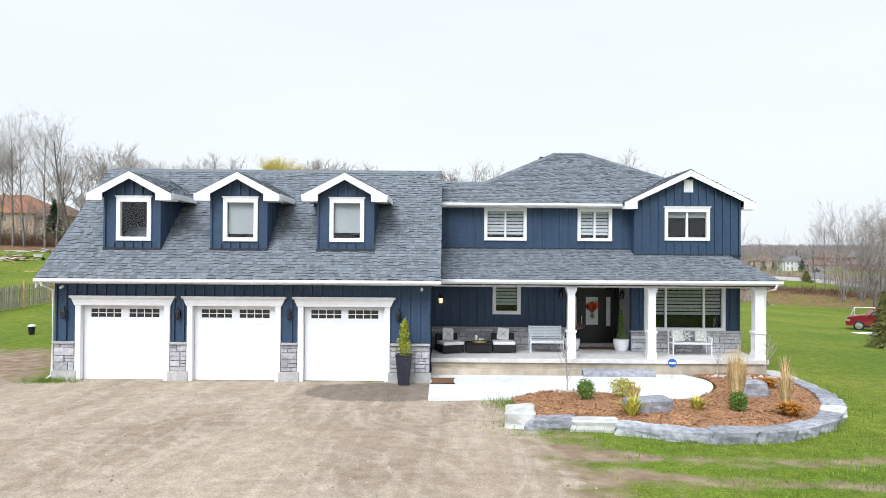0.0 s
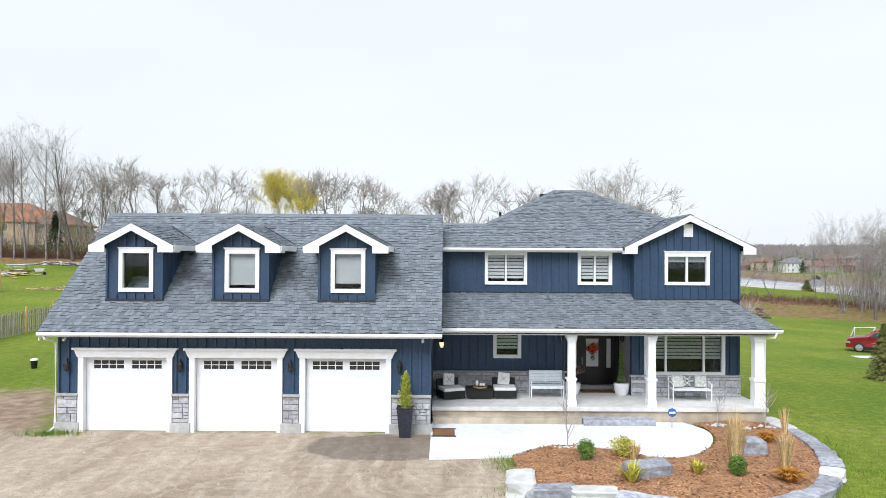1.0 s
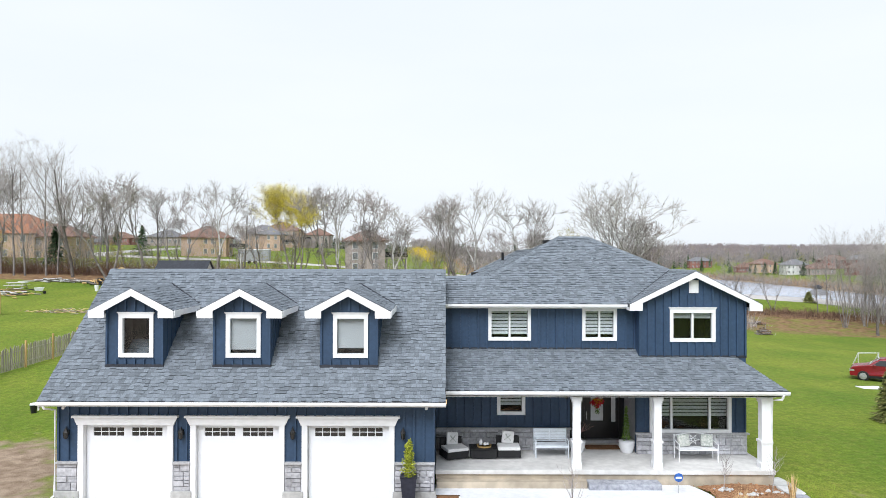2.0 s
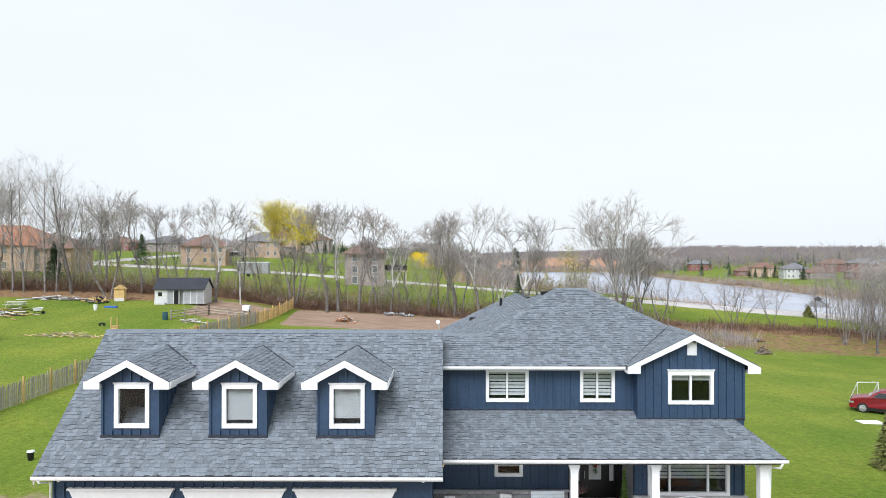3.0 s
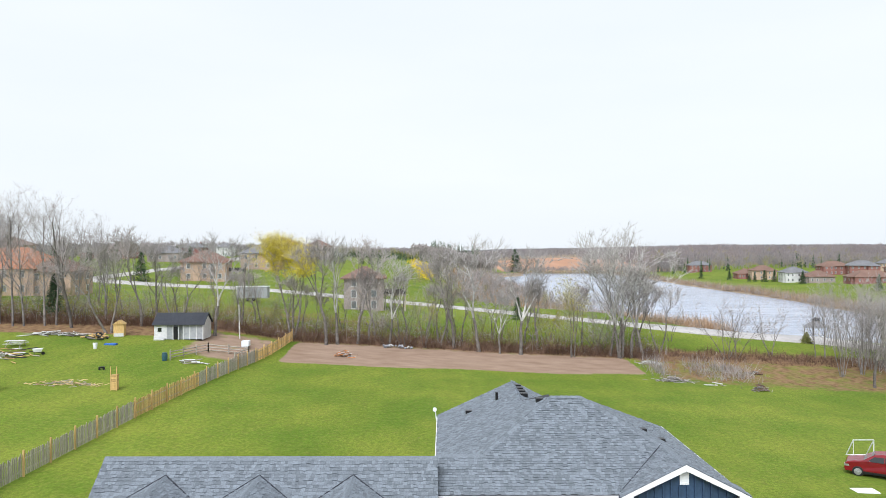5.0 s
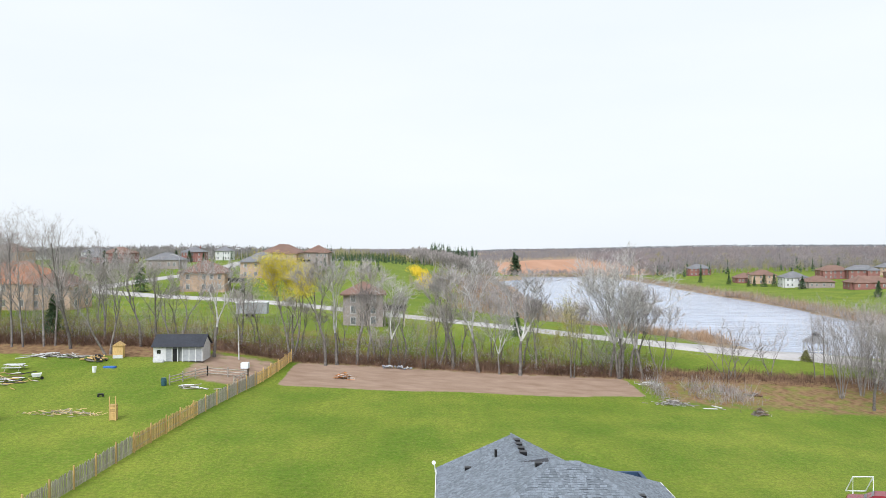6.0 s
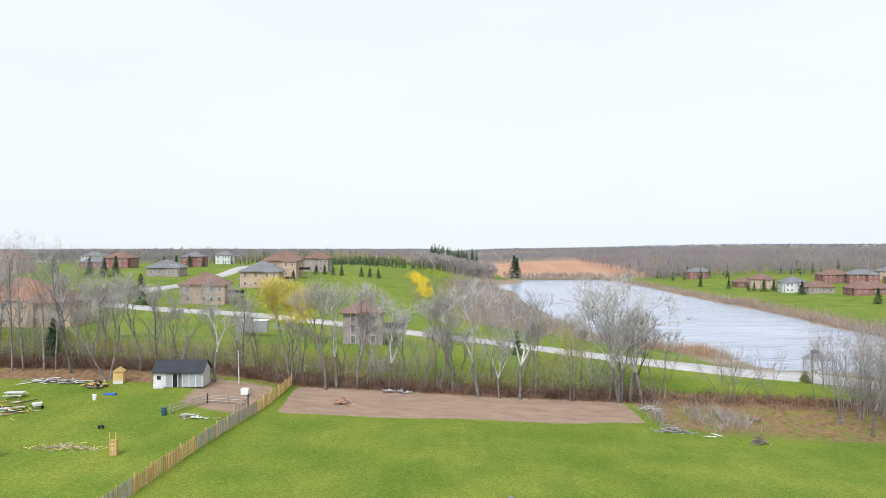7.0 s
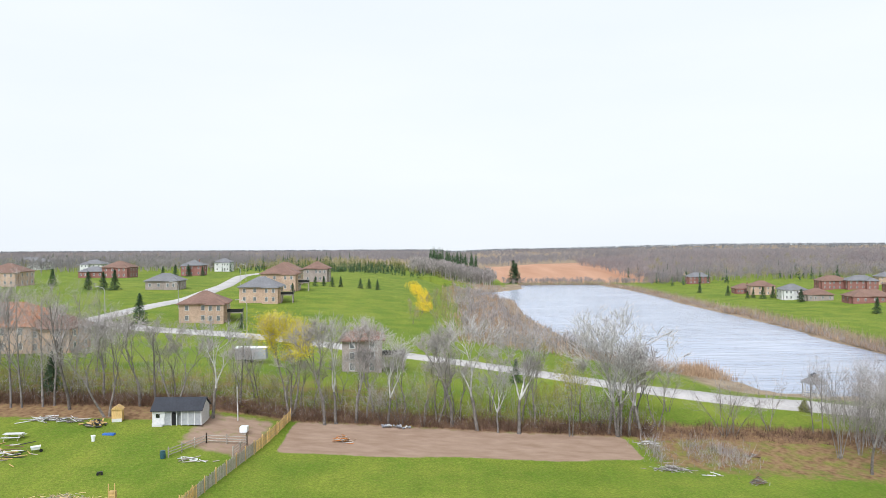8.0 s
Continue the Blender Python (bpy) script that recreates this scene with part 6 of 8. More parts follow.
m.f += [(i * n + j, i * n + (j + 1) % n, (i + 1) * n + (j + 1) % n, (i + 1) * n + j) for i in range(3) for j in range(n)] + [tuple(range(n - 1, -1, -1)), tuple(range(3 * n, 4 * n))]
part("body", m, CARRED, car, smooth=False)
part("side_window", Mesh().add([(1.42, -0.012, 1.14), (2.45, -0.012, 1.14), (2.45, 0.075, 1.52), (1.86, 0.075, 1.50)], [(0, 1, 2, 3)]), GLASS, car)
part("side_window", Mesh().add([(2.52, -0.012, 1.14), (3.4, -0.012, 1.14), (3.35, 0.075, 1.52), (2.52, 0.075, 1.52)], [(0, 1, 2, 3)]), GLASS, car)
part("side_window", Mesh().add([(3.47, -0.012, 1.16), (3.95, -0.012, 1.2), (3.7, 0.07, 1.45), (3.42, 0.075, 1.51)], [(0, 1, 2, 3)]), GLASS, car)
part("windscreen", Mesh().add([(1.22, 0.14, 1.20), (1.22, 1.64, 1.20), (1.86, 1.5, 1.60), (1.86, 0.28, 1.60)], [(0, 1, 2, 3)]), GLASS, car)
part("sill", Mesh().box(0.9, 3.3, -0.03, 0.05, 0.25, 0.42), BLACK, car)
part("headlight", Mesh().box(0.0, 0.3, -0.03, 0.25, 0.66, 0.80), ALLOY, car)
part("door_mirror", Mesh().box(1.5, 1.62, -0.2, -0.02, 1.05, 1.2), CARRED, car, bevel=0.02)
for x in (0.85, 3.55):
    for y in (0.02, 1.76):
        wheel(car, x, y, 0.36, 0.36)
goal = thing("sports_goal", "white pipe sports goal frame on the lawn", "goal")
gz = ground_z(32.6, 55)
for pts in ([(32.25, 55, gz), (32.25, 55, gz + 1.45), (33.85, 55, gz + 1.45), (33.85, 55, gz)], [(32.25, 55, gz + 1.45), (32.25, 56, gz)], [(33.85, 55, gz + 1.45), (33.85, 56, gz)], [(32.25, 56, gz), (33.85, 56, gz)]):
    part("pipe", Mesh().tube(pts, [0.045] * len(pts), 6), WHITE, goal)
blades = Mesh()
rg = random.Random(55)


def blade(x, y, h, z=None):
    z = ground_z(x, y) if z is None else z
    a = rg.uniform(0, 6.283)
    w = Vector((math.cos(a), math.sin(a), 0)) * rg.uniform(0.006, 0.012)
    p = Vector((x, y, z - 0.01))
    blades.add([p - w, p + w, p + Vector((rg.gauss(0, 0.35) * h, rg.gauss(0, 0.35) * h, h))], [(0, 1, 2)])


for _ in range(16000):
    x, y = rg.uniform(2.6, 15), rg.uniform(11.2, 19.0)
    if inside(bed_poly, x, y) or noise.noise((x * 0.6, y * 0.6, 7)) + 0.4 * noise.noise((x * 2.2, y * 2.2, 1)) < -0.05 + 0.5 * max(0, 3.6 - x):
        continue
    blade(x, y, rg.uniform(0.04, 0.11), G0)
for _ in range(1500):
    k = rg.choice(ring)
    blade(k[0] + rg.gauss(0, 0.5) + (0.4 if k[0] > 9 else 0), k[1] + rg.gauss(-0.3, 0.28), rg.uniform(0.08, 0.2), G0)
for _ in range(700):
    blade(-12.7 + rg.gauss(0.2, 0.45), 22.35 + rg.gauss(0, 0.18), rg.uniform(0.08, 0.2), G0)
for _ in range(260):
    blade(1.75 + rg.gauss(0, 0.25), 19.4 + rg.gauss(0, 0.5), rg.uniform(0.08, 0.22), G0)
tagged(part("grass_blades", blades, GRASSBLADE), "short spring grass blades at the lawn's edge", "grass", kind="stuff")
stones = Mesh()
for _ in range(2600):
    x, y = rg.uniform(-14, 3), rg.uniform(11.2, 22.3)
    if noise.noise((x * 0.35, y * 0.35, 2)) < 0.08:
        continue
    s = rg.uniform(0.012, 0.035)
    p = Vector((x, y, G0))
    stones.add([p + Vector((s, 0, 0)), p + Vector((-s * 0.6, s, 0)), p + Vector((-s * 0.5, -s, 0)), p + Vector((0, 0, s * 0.9))], [(0, 1, 3), (1, 2, 3), (2, 0, 3)])
tagged(part("loose_gravel", stones, material("loose_gravel_stone", (0.22, 0.20, 0.18), 0.9, color2=(0.42, 0.38, 0.34), scale=9, island=0.35)), "loose gravel scattered on the drive", "gravel", kind="stuff")
slab = thing("pale_slab", "pale flat panel lying on the grass", "slab")
part("sheet", Mesh().box(27.5, 29.0, 46.3, 47.3, ground_z(28.5, 46.8) - 0.03, ground_z(28.5, 46.8) + 0.06), PATIOC, slab)


# ---- back yard ----
def gz_at(x, y):
    return ground_z(x, y)


shed = thing("garden_shed", "white and grey shed with dark gable roof and mesh run", "shed", at=pose(-37.3, 90.9, gz_at(-34.5, 91.2), 0, 0, 2) @ Matrix.Scale(0.83, 4))
W2, D2, H2 = 7.6, 4.2, 2.4
part("wall", Mesh().box(0, 1.9, 0, 0.12, 0, H2), SHEDWHITE, shed, "white boarded front")
part("wall", Mesh().box(0, 0.12, 0.12, D2, 0, H2).box(0.12, W2, D2 - 0.12, D2, 0, H2), SHEDWHITE, shed)
part("gable", Mesh().prism([(W2 - 0.12, 0, 0), (W2 - 0.12, D2, 0), (W2 - 0.12, D2, H2), (W2 - 0.12, D2 / 2, H2 + 1.45), (W2 - 0.12, 0, H2)], (0.12, 0, 0)), SHEDWHITE, shed, "pale boarded gable end")
part("gable", Mesh().prism([(0.002, 0.12, H2), (0.002, D2, H2), (0.002, D2 / 2, H2 + 1.45)], (0.12, 0, 0)), SHEDWHITE, shed)
part("roof", Mesh().prism([(-0.25, -0.35, H2 - 0.12), (W2 + 0.25, -0.35, H2 - 0.12), (W2 + 0.25, D2 / 2, H2 + 1.55), (-0.25, D2 / 2, H2 + 1.55)], (0, 0, 0.1)).prism([(-0.25, D2 + 0.35, H2 - 0.12), (-0.25, D2 / 2, H2 + 1.55), (W2 + 0.25, D2 / 2, H2 + 1.55), (W2 + 0.25, D2 + 0.35, H2 - 0.12)], (0, 0, 0.1)), ROOFDARK, shed, "dark shingled roof")
part("window", Mesh().box(0.55, 1.15, -0.03, 0.0, 1.25, 1.85), GLASS, shed)
part("panel_back", Mesh().box(1.9, W2 - 0.12, 0.5, 0.56, 0, H2), SHEDGREY, shed, "grey interior behind mesh")
for x in (1.92, 2.9, 3.75, 4.5, 5.5, 6.5, 7.5):
    part("post", Mesh().box(x - 0.06, x + 0.06, 0.0, 0.12, 0, H2), SHEDWHITE, shed)
for a, b in ((1.98, 2.84), (4.56, 5.44), (5.56, 6.44), (6.56, 7.44)):
    part("mesh_panel", Mesh().box(a, b, 0.04, 0.06, 0.05, H2 - 0.1), SHEDGREY, shed, "grey wire mesh panel")
# Solid near-black sheet takes the place of shade inside the doorway.
part("door", Mesh().box(2.98, 3.6, 0.02, 0.07, 0.05, 2.0), INTERIOR, shed, "near-black sheet for the shade in an open doorway")
part("step", Mesh().box(0.2, 1.8, -0.7, -0.02, 0, 0.25), SHEDWHITE, shed)
part("railing", Mesh().box(0.2, 1.8, -0.72, -0.66, 0.55, 0.65).box(0.2, 0.28, -0.72, -0.66, 0, 0.6).box(1.72, 1.8, -0.72, -0.66, 0, 0.6), SHEDWHITE, shed)

box = thing("small_outhouse", "fresh orange-yellow timber coop with pitched roof", "coop", at=pose(-42.9, 91.6, gz_at(-42.3, 92), 0, 0, 12) @ Matrix.Scale(0.85, 4))
part("body", Mesh().box(0, 1.5, 0, 1.4, 0.05, 1.9), WOODRAW, box)
part("roof", Mesh().prism([(-0.15, -0.15, 1.88), (0.75, -0.15, 2.5), (1.65, -0.15, 1.88)], (0, 1.7, 0)), WOODRAW, box)
part("base", Mesh().box(0.05, 1.45, -0.02, 1.4, 0, 0.5), SHEDWHITE, box)

# picket fence down the yard
FA, FB = Vector((-29.0, 30.0, 0)), Vector((-20.9, 97.4, 0))
fence = thing("picket_fence", "weathered and fresh timber picket fence across the lawn", "fence")
fl = (FB - FA).length
fd = (FB - FA) / fl
fn = int(fl / 0.185)
far_pickets = Mesh()
pick = {}
rg = random.Random(31)
for kind in ("raw", "grey"):
    pick[kind] = [Mesh().add([(-0.0, -0.06, 0.06), (0.0, 0.06, 0.06), (0.0, 0.06, h), (0.0, 0.0, h + 0.09), (0.0, -0.06, h), (0.022, -0.06, 0.06), (0.022, 0.06, 0.06), (0.022, 0.06, h), (0.022, 0.0, h + 0.09), (0.022, -0.06, h)], [(0, 1, 2, 3, 4), (9, 8, 7, 6, 5), (0, 5, 6, 1), (1, 6, 7, 2), (2, 7, 8, 3), (3, 8, 9, 4), (4, 9, 5, 0)]).data("picket", WOODMIX if kind == "raw" else WOODGREY) for h in (1.35, 1.42, 1.48)]
yaw = math.degrees(math.atan2(fd.y, fd.x)) - 90
for i in range(fn):
    p = FA + fd * (i + 0.5) * fl / fn
    z = gz_at(p.x, p.y)
    run = 0.5 + 0.5 * noise.noise((i * 0.035, 4.2, 0)) + 0.15 * noise.noise((i * 0.4, 1, 0))
    if i < 300:
        ob = new("picket", rg.choice(pick["raw" if 60 < p.y < 70 or p.y > 85 or run > 0.72 else "grey"]))
        ob.parent = fence
        ob.matrix_basis = pose(p.x, p.y, z, rg.gauss(0, 1.2), 0, yaw)
    else:
        far_pickets.box(-0.0, 0.022, -0.06, 0.06, 0.06, rg.choice((1.35, 1.42, 1.48)), pose(p.x, p.y, z, rg.gauss(0, 1.2), 0, yaw))
fp = part("picket_run", far_pickets, WOODMIX, fence)
fp["kind"] = "stuff"
n_post = int(fl / 2.6)
for i in range(n_post + 1):
    p = FA + fd * fl * i / n_post
    z = gz_at(p.x, p.y)
    part("post", Mesh().box(0.03, 0.13, -0.05, 0.05, 0, 1.75, pose(p.x, p.y, z, 0, 0, yaw)), WOODRAW, fence, "fresh timber post")
    if i < n_post:
        q = FA + fd * fl * (i + 1) / n_post
        for h in (0.4, 1.15):
            a, b = Vector((p.x, p.y, z + h)), Vector((q.x, q.y, gz_at(q.x, q.y) + h))
            part("rail", Mesh().tube([a, b], [0.04, 0.04], 4), WOODGREY, fence)


def rail_pen(name, pts, label, h=1.0):
    t = thing(name, label, "fence")
    for (ax, ay), (bx, by) in zip(pts[:-1], pts[1:]):
        n = max(1, int(math.hypot(bx - ax, by - ay) / 1.8))
        for i in range(n + 1):
            x, y = ax + (bx - ax) * i / n, ay + (by - ay) * i / n
            part("post", Mesh().box(x - 0.06, x + 0.06, y - 0.06, y + 0.06, gz_at(x, y) - 0.05, gz_at(x, y) + h + 0.2), WOODGREY, t)
        for hh in (0.3, 0.62, 0.95):
            part("rail", Mesh().tube([(ax, ay, gz_at(ax, ay) + hh * h), (bx, by, gz_at(bx, by) + hh * h)], [0.06, 0.06], 4), WOODGREY, t)


rail_pen("pole_pen", [(-31.1, 80.4), (-28.7, 86.2), (-24.1, 87.5), (-24.5, 83.0)], "low weathered pole fence round a small pen")

bx = thing("hutch_on_pole", "pale grey box on the ground beside a tall bare pole", "hutch")
part("case", Mesh().box(-25.9, -24.95, 90.5, 91.4, gz_at(-25.4, 90.9) + 0.25, gz_at(-25.4, 90.9) + 1.0), PALEMETAL, bx, bevel=0.05)
part("stand", Mesh().box(-25.8, -25.1, 90.6, 91.3, gz_at(-25.4, 90.9) - 0.1, gz_at(-25.4, 90.9) + 0.25), WOODGREY, bx)
pole = thing("bare_pole", "tall pale bare pole in the back yard", "pole")
part("shaft", Mesh().tube([(-27.4, 95.0, gz_at(-27.4, 95) - 0.2), (-27.5, 95.0, gz_at(-27.4, 95) + 4.6)], [0.10, 0.07], 7), PALEBARK, pole)

tp = thing("timber_planter", "tall fresh timber trellis box on the lawn", "planter box", at=pose(-31.4, 67.4, gz_at(-31, 67), 0, 0, 8))
for k in range(7):
    part("board", Mesh().box(-0.3, 0.3, -0.3, 0.3, 0.05 + k * 0.21, 0.23 + k * 0.21), WOODRAW, tp)
for x in (-0.28, 0.28):
    part("post", Mesh().box(x - 0.04, x + 0.04, -0.33, -0.25, 0, 2.3), WOODRAW, tp)
lc = thing("lumber_crate", "fresh timber slatted crate on the lawn", "crate", at=pose(-42.8, 66.6, gz_at(-42, 67), 0, 0, 0))
for k in range(6):
    part("slat", Mesh().box(-1.2, 1.2, -0.8, -0.75, 0.05 + k * 0.24, 0.24 + k * 0.24), WOODRAW, lc)
for x in (-1.2, 1.2):
    part("post", Mesh().box(x - 0.06, x + 0.06, -0.84, -0.72, 0, 2.1), WOODRAW, lc)
pt = thing("picnic_table", "weathered pale picnic table on the lawn", "picnic table", at=pose(-51.5, 84.8, gz_at(-51.5, 84.8), 0, 0, 5))
part("top", Mesh().box(-1.1, 1.1, -0.4, 0.4, 0.70, 0.76), SHEDWHITE, pt)
for s in (-1, 1):
    part("bench", Mesh().box(-1.1, 1.1, s * 0.8 - 0.14, s * 0.8 + 0.14, 0.42, 0.46), SHEDWHITE, pt)
    part("frame", Mesh().tube([(s * 0.8, -0.85, 0.0), (s * 0.8, -0.25, 0.7)], [0.05] * 2, 4).tube([(s * 0.8, 0.85, 0.0), (s * 0.8, 0.25, 0.7)], [0.05] * 2, 4).box(s * 0.8 - 0.04, s * 0.8 + 0.04, -0.9, 0.9, 0.38, 0.42), WOODGREY, pt)
wb = thing("wheelbarrow", "white-tub wheelbarrow on black wheels", "wheelbarrow", at=pose(-46.4, 80.6, gz_at(-46.4, 80.6), 0, 0, 30) @ Matrix.Scale(0.85, 4))
part("tub", Mesh().add([(-0.5, -0.3, 0.45), (0.4, -0.25, 0.45), (0.4, 0.25, 0.45), (-0.5, 0.3, 0.45), (-0.65, -0.42, 0.85), (0.6, -0.38, 0.9), (0.6, 0.38, 0.9), (-0.65, 0.42, 0.85)], [(3, 2, 1, 0), (0, 1, 5, 4), (1, 2, 6, 5), (2, 3, 7, 6), (3, 0, 4, 7)]), WHITE, wb)
part("wheel", Mesh().tube([(0.6, -0.06, 0.22), (0.6, 0.06, 0.22)], [0.22, 0.22], 12), RUBBER, wb)
part("frame", Mesh().tube([(0.6, 0, 0.24), (-0.3, 0.25, 0.45), (-1.0, 0.28, 0.6)], [0.03] * 3, 5).tube([(0.6, 0, 0.24), (-0.3, -0.25, 0.45), (-1.0, -0.28, 0.6)], [0.03] * 3, 5).tube([(-0.4, 0.25, 0.45), (-0.45, 0.25, 0)], [0.03] * 2, 5).tube([(-0.4, -0.25, 0.45), (-0.45, -0.25, 0)], [0.03] * 2, 5), BLACK, wb)


def heap(name, label, category, x, y, rx, ry, n, length, mats, seed, thick=0.06, rise=0.35):
    """A loose heap of sticks or boards, each a part."""
    t = thing(name, label, category)
    r2 = random.Random(seed)
    for k in range(n):
        a = r2.uniform(0, 3.14)
        px, py = x + r2.gauss(0, rx * 0.5), y + r2.gauss(0, ry * 0.5)
        l = length * r2.uniform(0.4, 1.0) / 2
        z = gz_at(px, py) + thick + rise * r2.random() * max(0.1, 1 - abs(px - x) / rx)
        d = Vector((math.cos(a) * l, math.sin(a) * l * 0.6, r2.uniform(-0.12, 0.12)))
        c = Vector((px, py, z))
        part("stick" if thick < 0.05 else "board", Mesh().tube([c - d, c + d], [thick, thick * 0.8], 4), r2.choice(mats), t)
    return t


heap("scrap_pile", "scattered pile of scrap boards and white rubbish", "scrap heap", -50.0, 79.1, 3.2, 3.0, 70, 2.4, [WOODRAW, WOODGREY, SHEDWHITE, BRUSH, BLACK], 5)
heap("lumber_stack", "long stacks of weathered boards by the trees", "lumber", -50.0, 91.9, 5.0, 0.8, 46, 4.0, [WOODGREY, SHEDWHITE, BARK], 6)
heap("firewood_pile", "dark heap of cut logs and metal scrap", "log pile", -44.3, 90.3, 1.3, 0.8, 60, 1.0, [BLACK, BARK, WOODRAW], 7, 0.12, 0.7)
heap("brush_pile", "orange-brown brush pile on the tilled soil", "brush pile", -12.7, 91.3, 1.1, 0.8, 90, 1.4, [REED, ORANGE, BRUSH, SHEDWHITE], 8, 0.035, 0.9)
heap("pallet_boards", "pale boards stacked on rough grass", "lumber", 28.0, 95.4, 1.4, 0.7, 22, 2.2, [SHEDWHITE, WOODGREY], 9)
heap("branch_pile", "grey heap of dead branches", "brush pile", 37.4, 82.6, 0.9, 0.7, 90, 1.3, [BARK, BRUSH, GREYBRUSH], 10, 0.03, 0.9)
heap("branch_pile", "grey heap of dead branches on rough grass", "brush pile", 28.4, 86.4, 2.0, 0.8, 120, 1.5, [GREYBRUSH, BARK, PALETWIG], 11, 0.03, 0.6)
heap("fallen_log", "pale fallen boards lying in the grass", "lumber", 33.2, 84.9, 0.6, 0.3, 6, 1.8, [SHEDWHITE, WOODGREY], 12)
heap("fallen_log", "dark log lying in the grass", "log", 41.3, 92.4, 0.7, 0.3, 8, 1.8, [BARK, BRUSH], 13, 0.1)
heap("fallen_branch", "dry stems heaped at a flower bed", "garden waste", -36.6, 68.6, 3.0, 0.8, 110, 0.9, [REED, WOODGREY, GOLDGRASS], 14, 0.03, 0.4)
heap("stone_row", "row of pale stones at the field's edge", "stones", -6.5, 97.0, 2.2, 0.4, 22, 0.5, [PALEROCK, ROCK], 15, 0.16)
heap("pole_heap", "pale poles fallen beside the pen", "lumber", -28.4, 80.0, 1.4, 0.6, 14, 2.4, [SHEDWHITE, WOODGREY], 16)
tub = thing("blue_tub", "blue plastic sled on the grass", "sled")
part("shell", Mesh().box(-41.9, -40.4, 86.9, 87.5, gz_at(-41.1, 87.2) - 0.06, gz_at(-41.1, 87.2) + 0.2), BLUE, tub, bevel=0.08)
pail = thing("white_pail", "white plastic pail on the grass", "bucket")
part("shell", Mesh().lathe(-41.9, 84.8, [(0.2, gz_at(-41.9, 84.8)), (0.27, gz_at(-41.9, 84.8) + 0.7)], 10), WHITE, pail)
barrel = thing("green_barrel", "dark teal barrel beside the pen", "barrel")
part("shell", Mesh().lathe(-31.6, 80.0, [(0.28, gz_at(-31.6, 80.0)), (0.33, gz_at(-31.6, 80.0) + 0.45), (0.28, gz_at(-31.6, 80.0) + 0.9)], 10), material("teal_plastic", (0.03, 0.09, 0.11), 0.5), barrel)
tarp = thing("black_feeder", "small black cart on the grass", "cart", at=pose(-36.2, 74.7, gz_at(-36.2, 74.7), 0, 0, 25) @ Matrix.Scale(0.6, 4))
part("tray", Mesh().box(-0.5, 0.5, -0.3, 0.3, 0.3, 0.55), BLACK, tarp, bevel=0.04)
for s in (-0.35, 0.35):
    part("wheel", Mesh().tube([(s, -0.36, 0.2), (s, -0.3, 0.2)], [0.2, 0.2], 10), RUBBER, tarp)

YELLOWSHRUB = material("forsythia_bloom", (0.68, 0.46, 0.02), 0.9, color2=(0.80, 0.60, 0.06), scale=2, island=0.3)

# ---- tree line ----
KINDS = [
    tree("bare_tree", "tall bare grey-brown tree at the yard's edge", 1, 16.5, 0.22, BARK, TWIG, (12, 7, 4), 3, 0.10),
    tree("bare_tree", "tall bare forking grey-brown tree at the yard's edge", 2, 15.5, 0.20, GREYBARK, TWIG, spread=0.46, foot_bark=BARK),
    tree("bare_tree", "bare grey-brown tree forked near its foot", 3, 15.0, 0.22, GREYBARK, TWIG, stems=2, spread=0.45, foot_bark=BARK),
    tree("pale_tree", "bare tree with pale smooth bark and upswept limbs", 4, 16.5, 0.22, PALEBARK, PALETWIG, spread=0.46, foot_bark=BARK),
    tree("pale_tree", "large many-stemmed bare tree with pale smooth bark", 5, 19.0, 0.24, PALEBARK, PALETWIG, stems=4, spread=0.5, foot_bark=BARK),
    tree("slim_tree", "slim straight pale-trunked bare tree", 6, 18.5, 0.17, GREYBARK, TWIG, (22, 4, 3), 3, 0.035),
    tree("scrub_tree", "small bare many-stemmed tree", 7, 8.5, 0.09, BARK, TWIG, (9, 5, 3), 3, 0.12, 0, 4),
    tree("budding_tree", "small tree with yellow-green spring buds", 8, 8.0, 0.10, BARK, TWIG, (9, 5, 4), 3, 0.12, 0, 3, BUDLEAF, 1500, 0.09),
    tree("willow", "willow with golden yellow spring leaves in its crown", 9, 15.5, 0.26, BARK, TWIG, stems=3, spread=0.45, leaf=WILLOWLEAF, leaf_n=15000, leaf_size=0.11, leaf_from=0.60),
    tree("clump_tree", "dense clump of bare grey stems", 10, 12.0, 0.08, GREYBARK, TWIG, (12, 6, 3), 3, 0.07, 0, 6),
    tree("leaning_tree", "pale-barked bare tree with a crooked trunk", 12, 16.0, 0.22, PALEBARK, PALETWIG, spread=0.62, foot_bark=BARK),
]
for k, t in enumerate(KINDS):
    t.matrix_basis = pose(-66 - 3 * k, 104 + (k % 3) * 3, gz_at(-66 - 3 * k, 104 + (k % 3) * 3))


def plant(kind, x, y, scale=1.0, rz=0.0, lean=0.0):
    return copy_thing(KINDS[kind], pose(x, y, gz_at(x, y) - 0.05, 0, lean, rz) @ Matrix.Scale(scale * 0.96, 4))


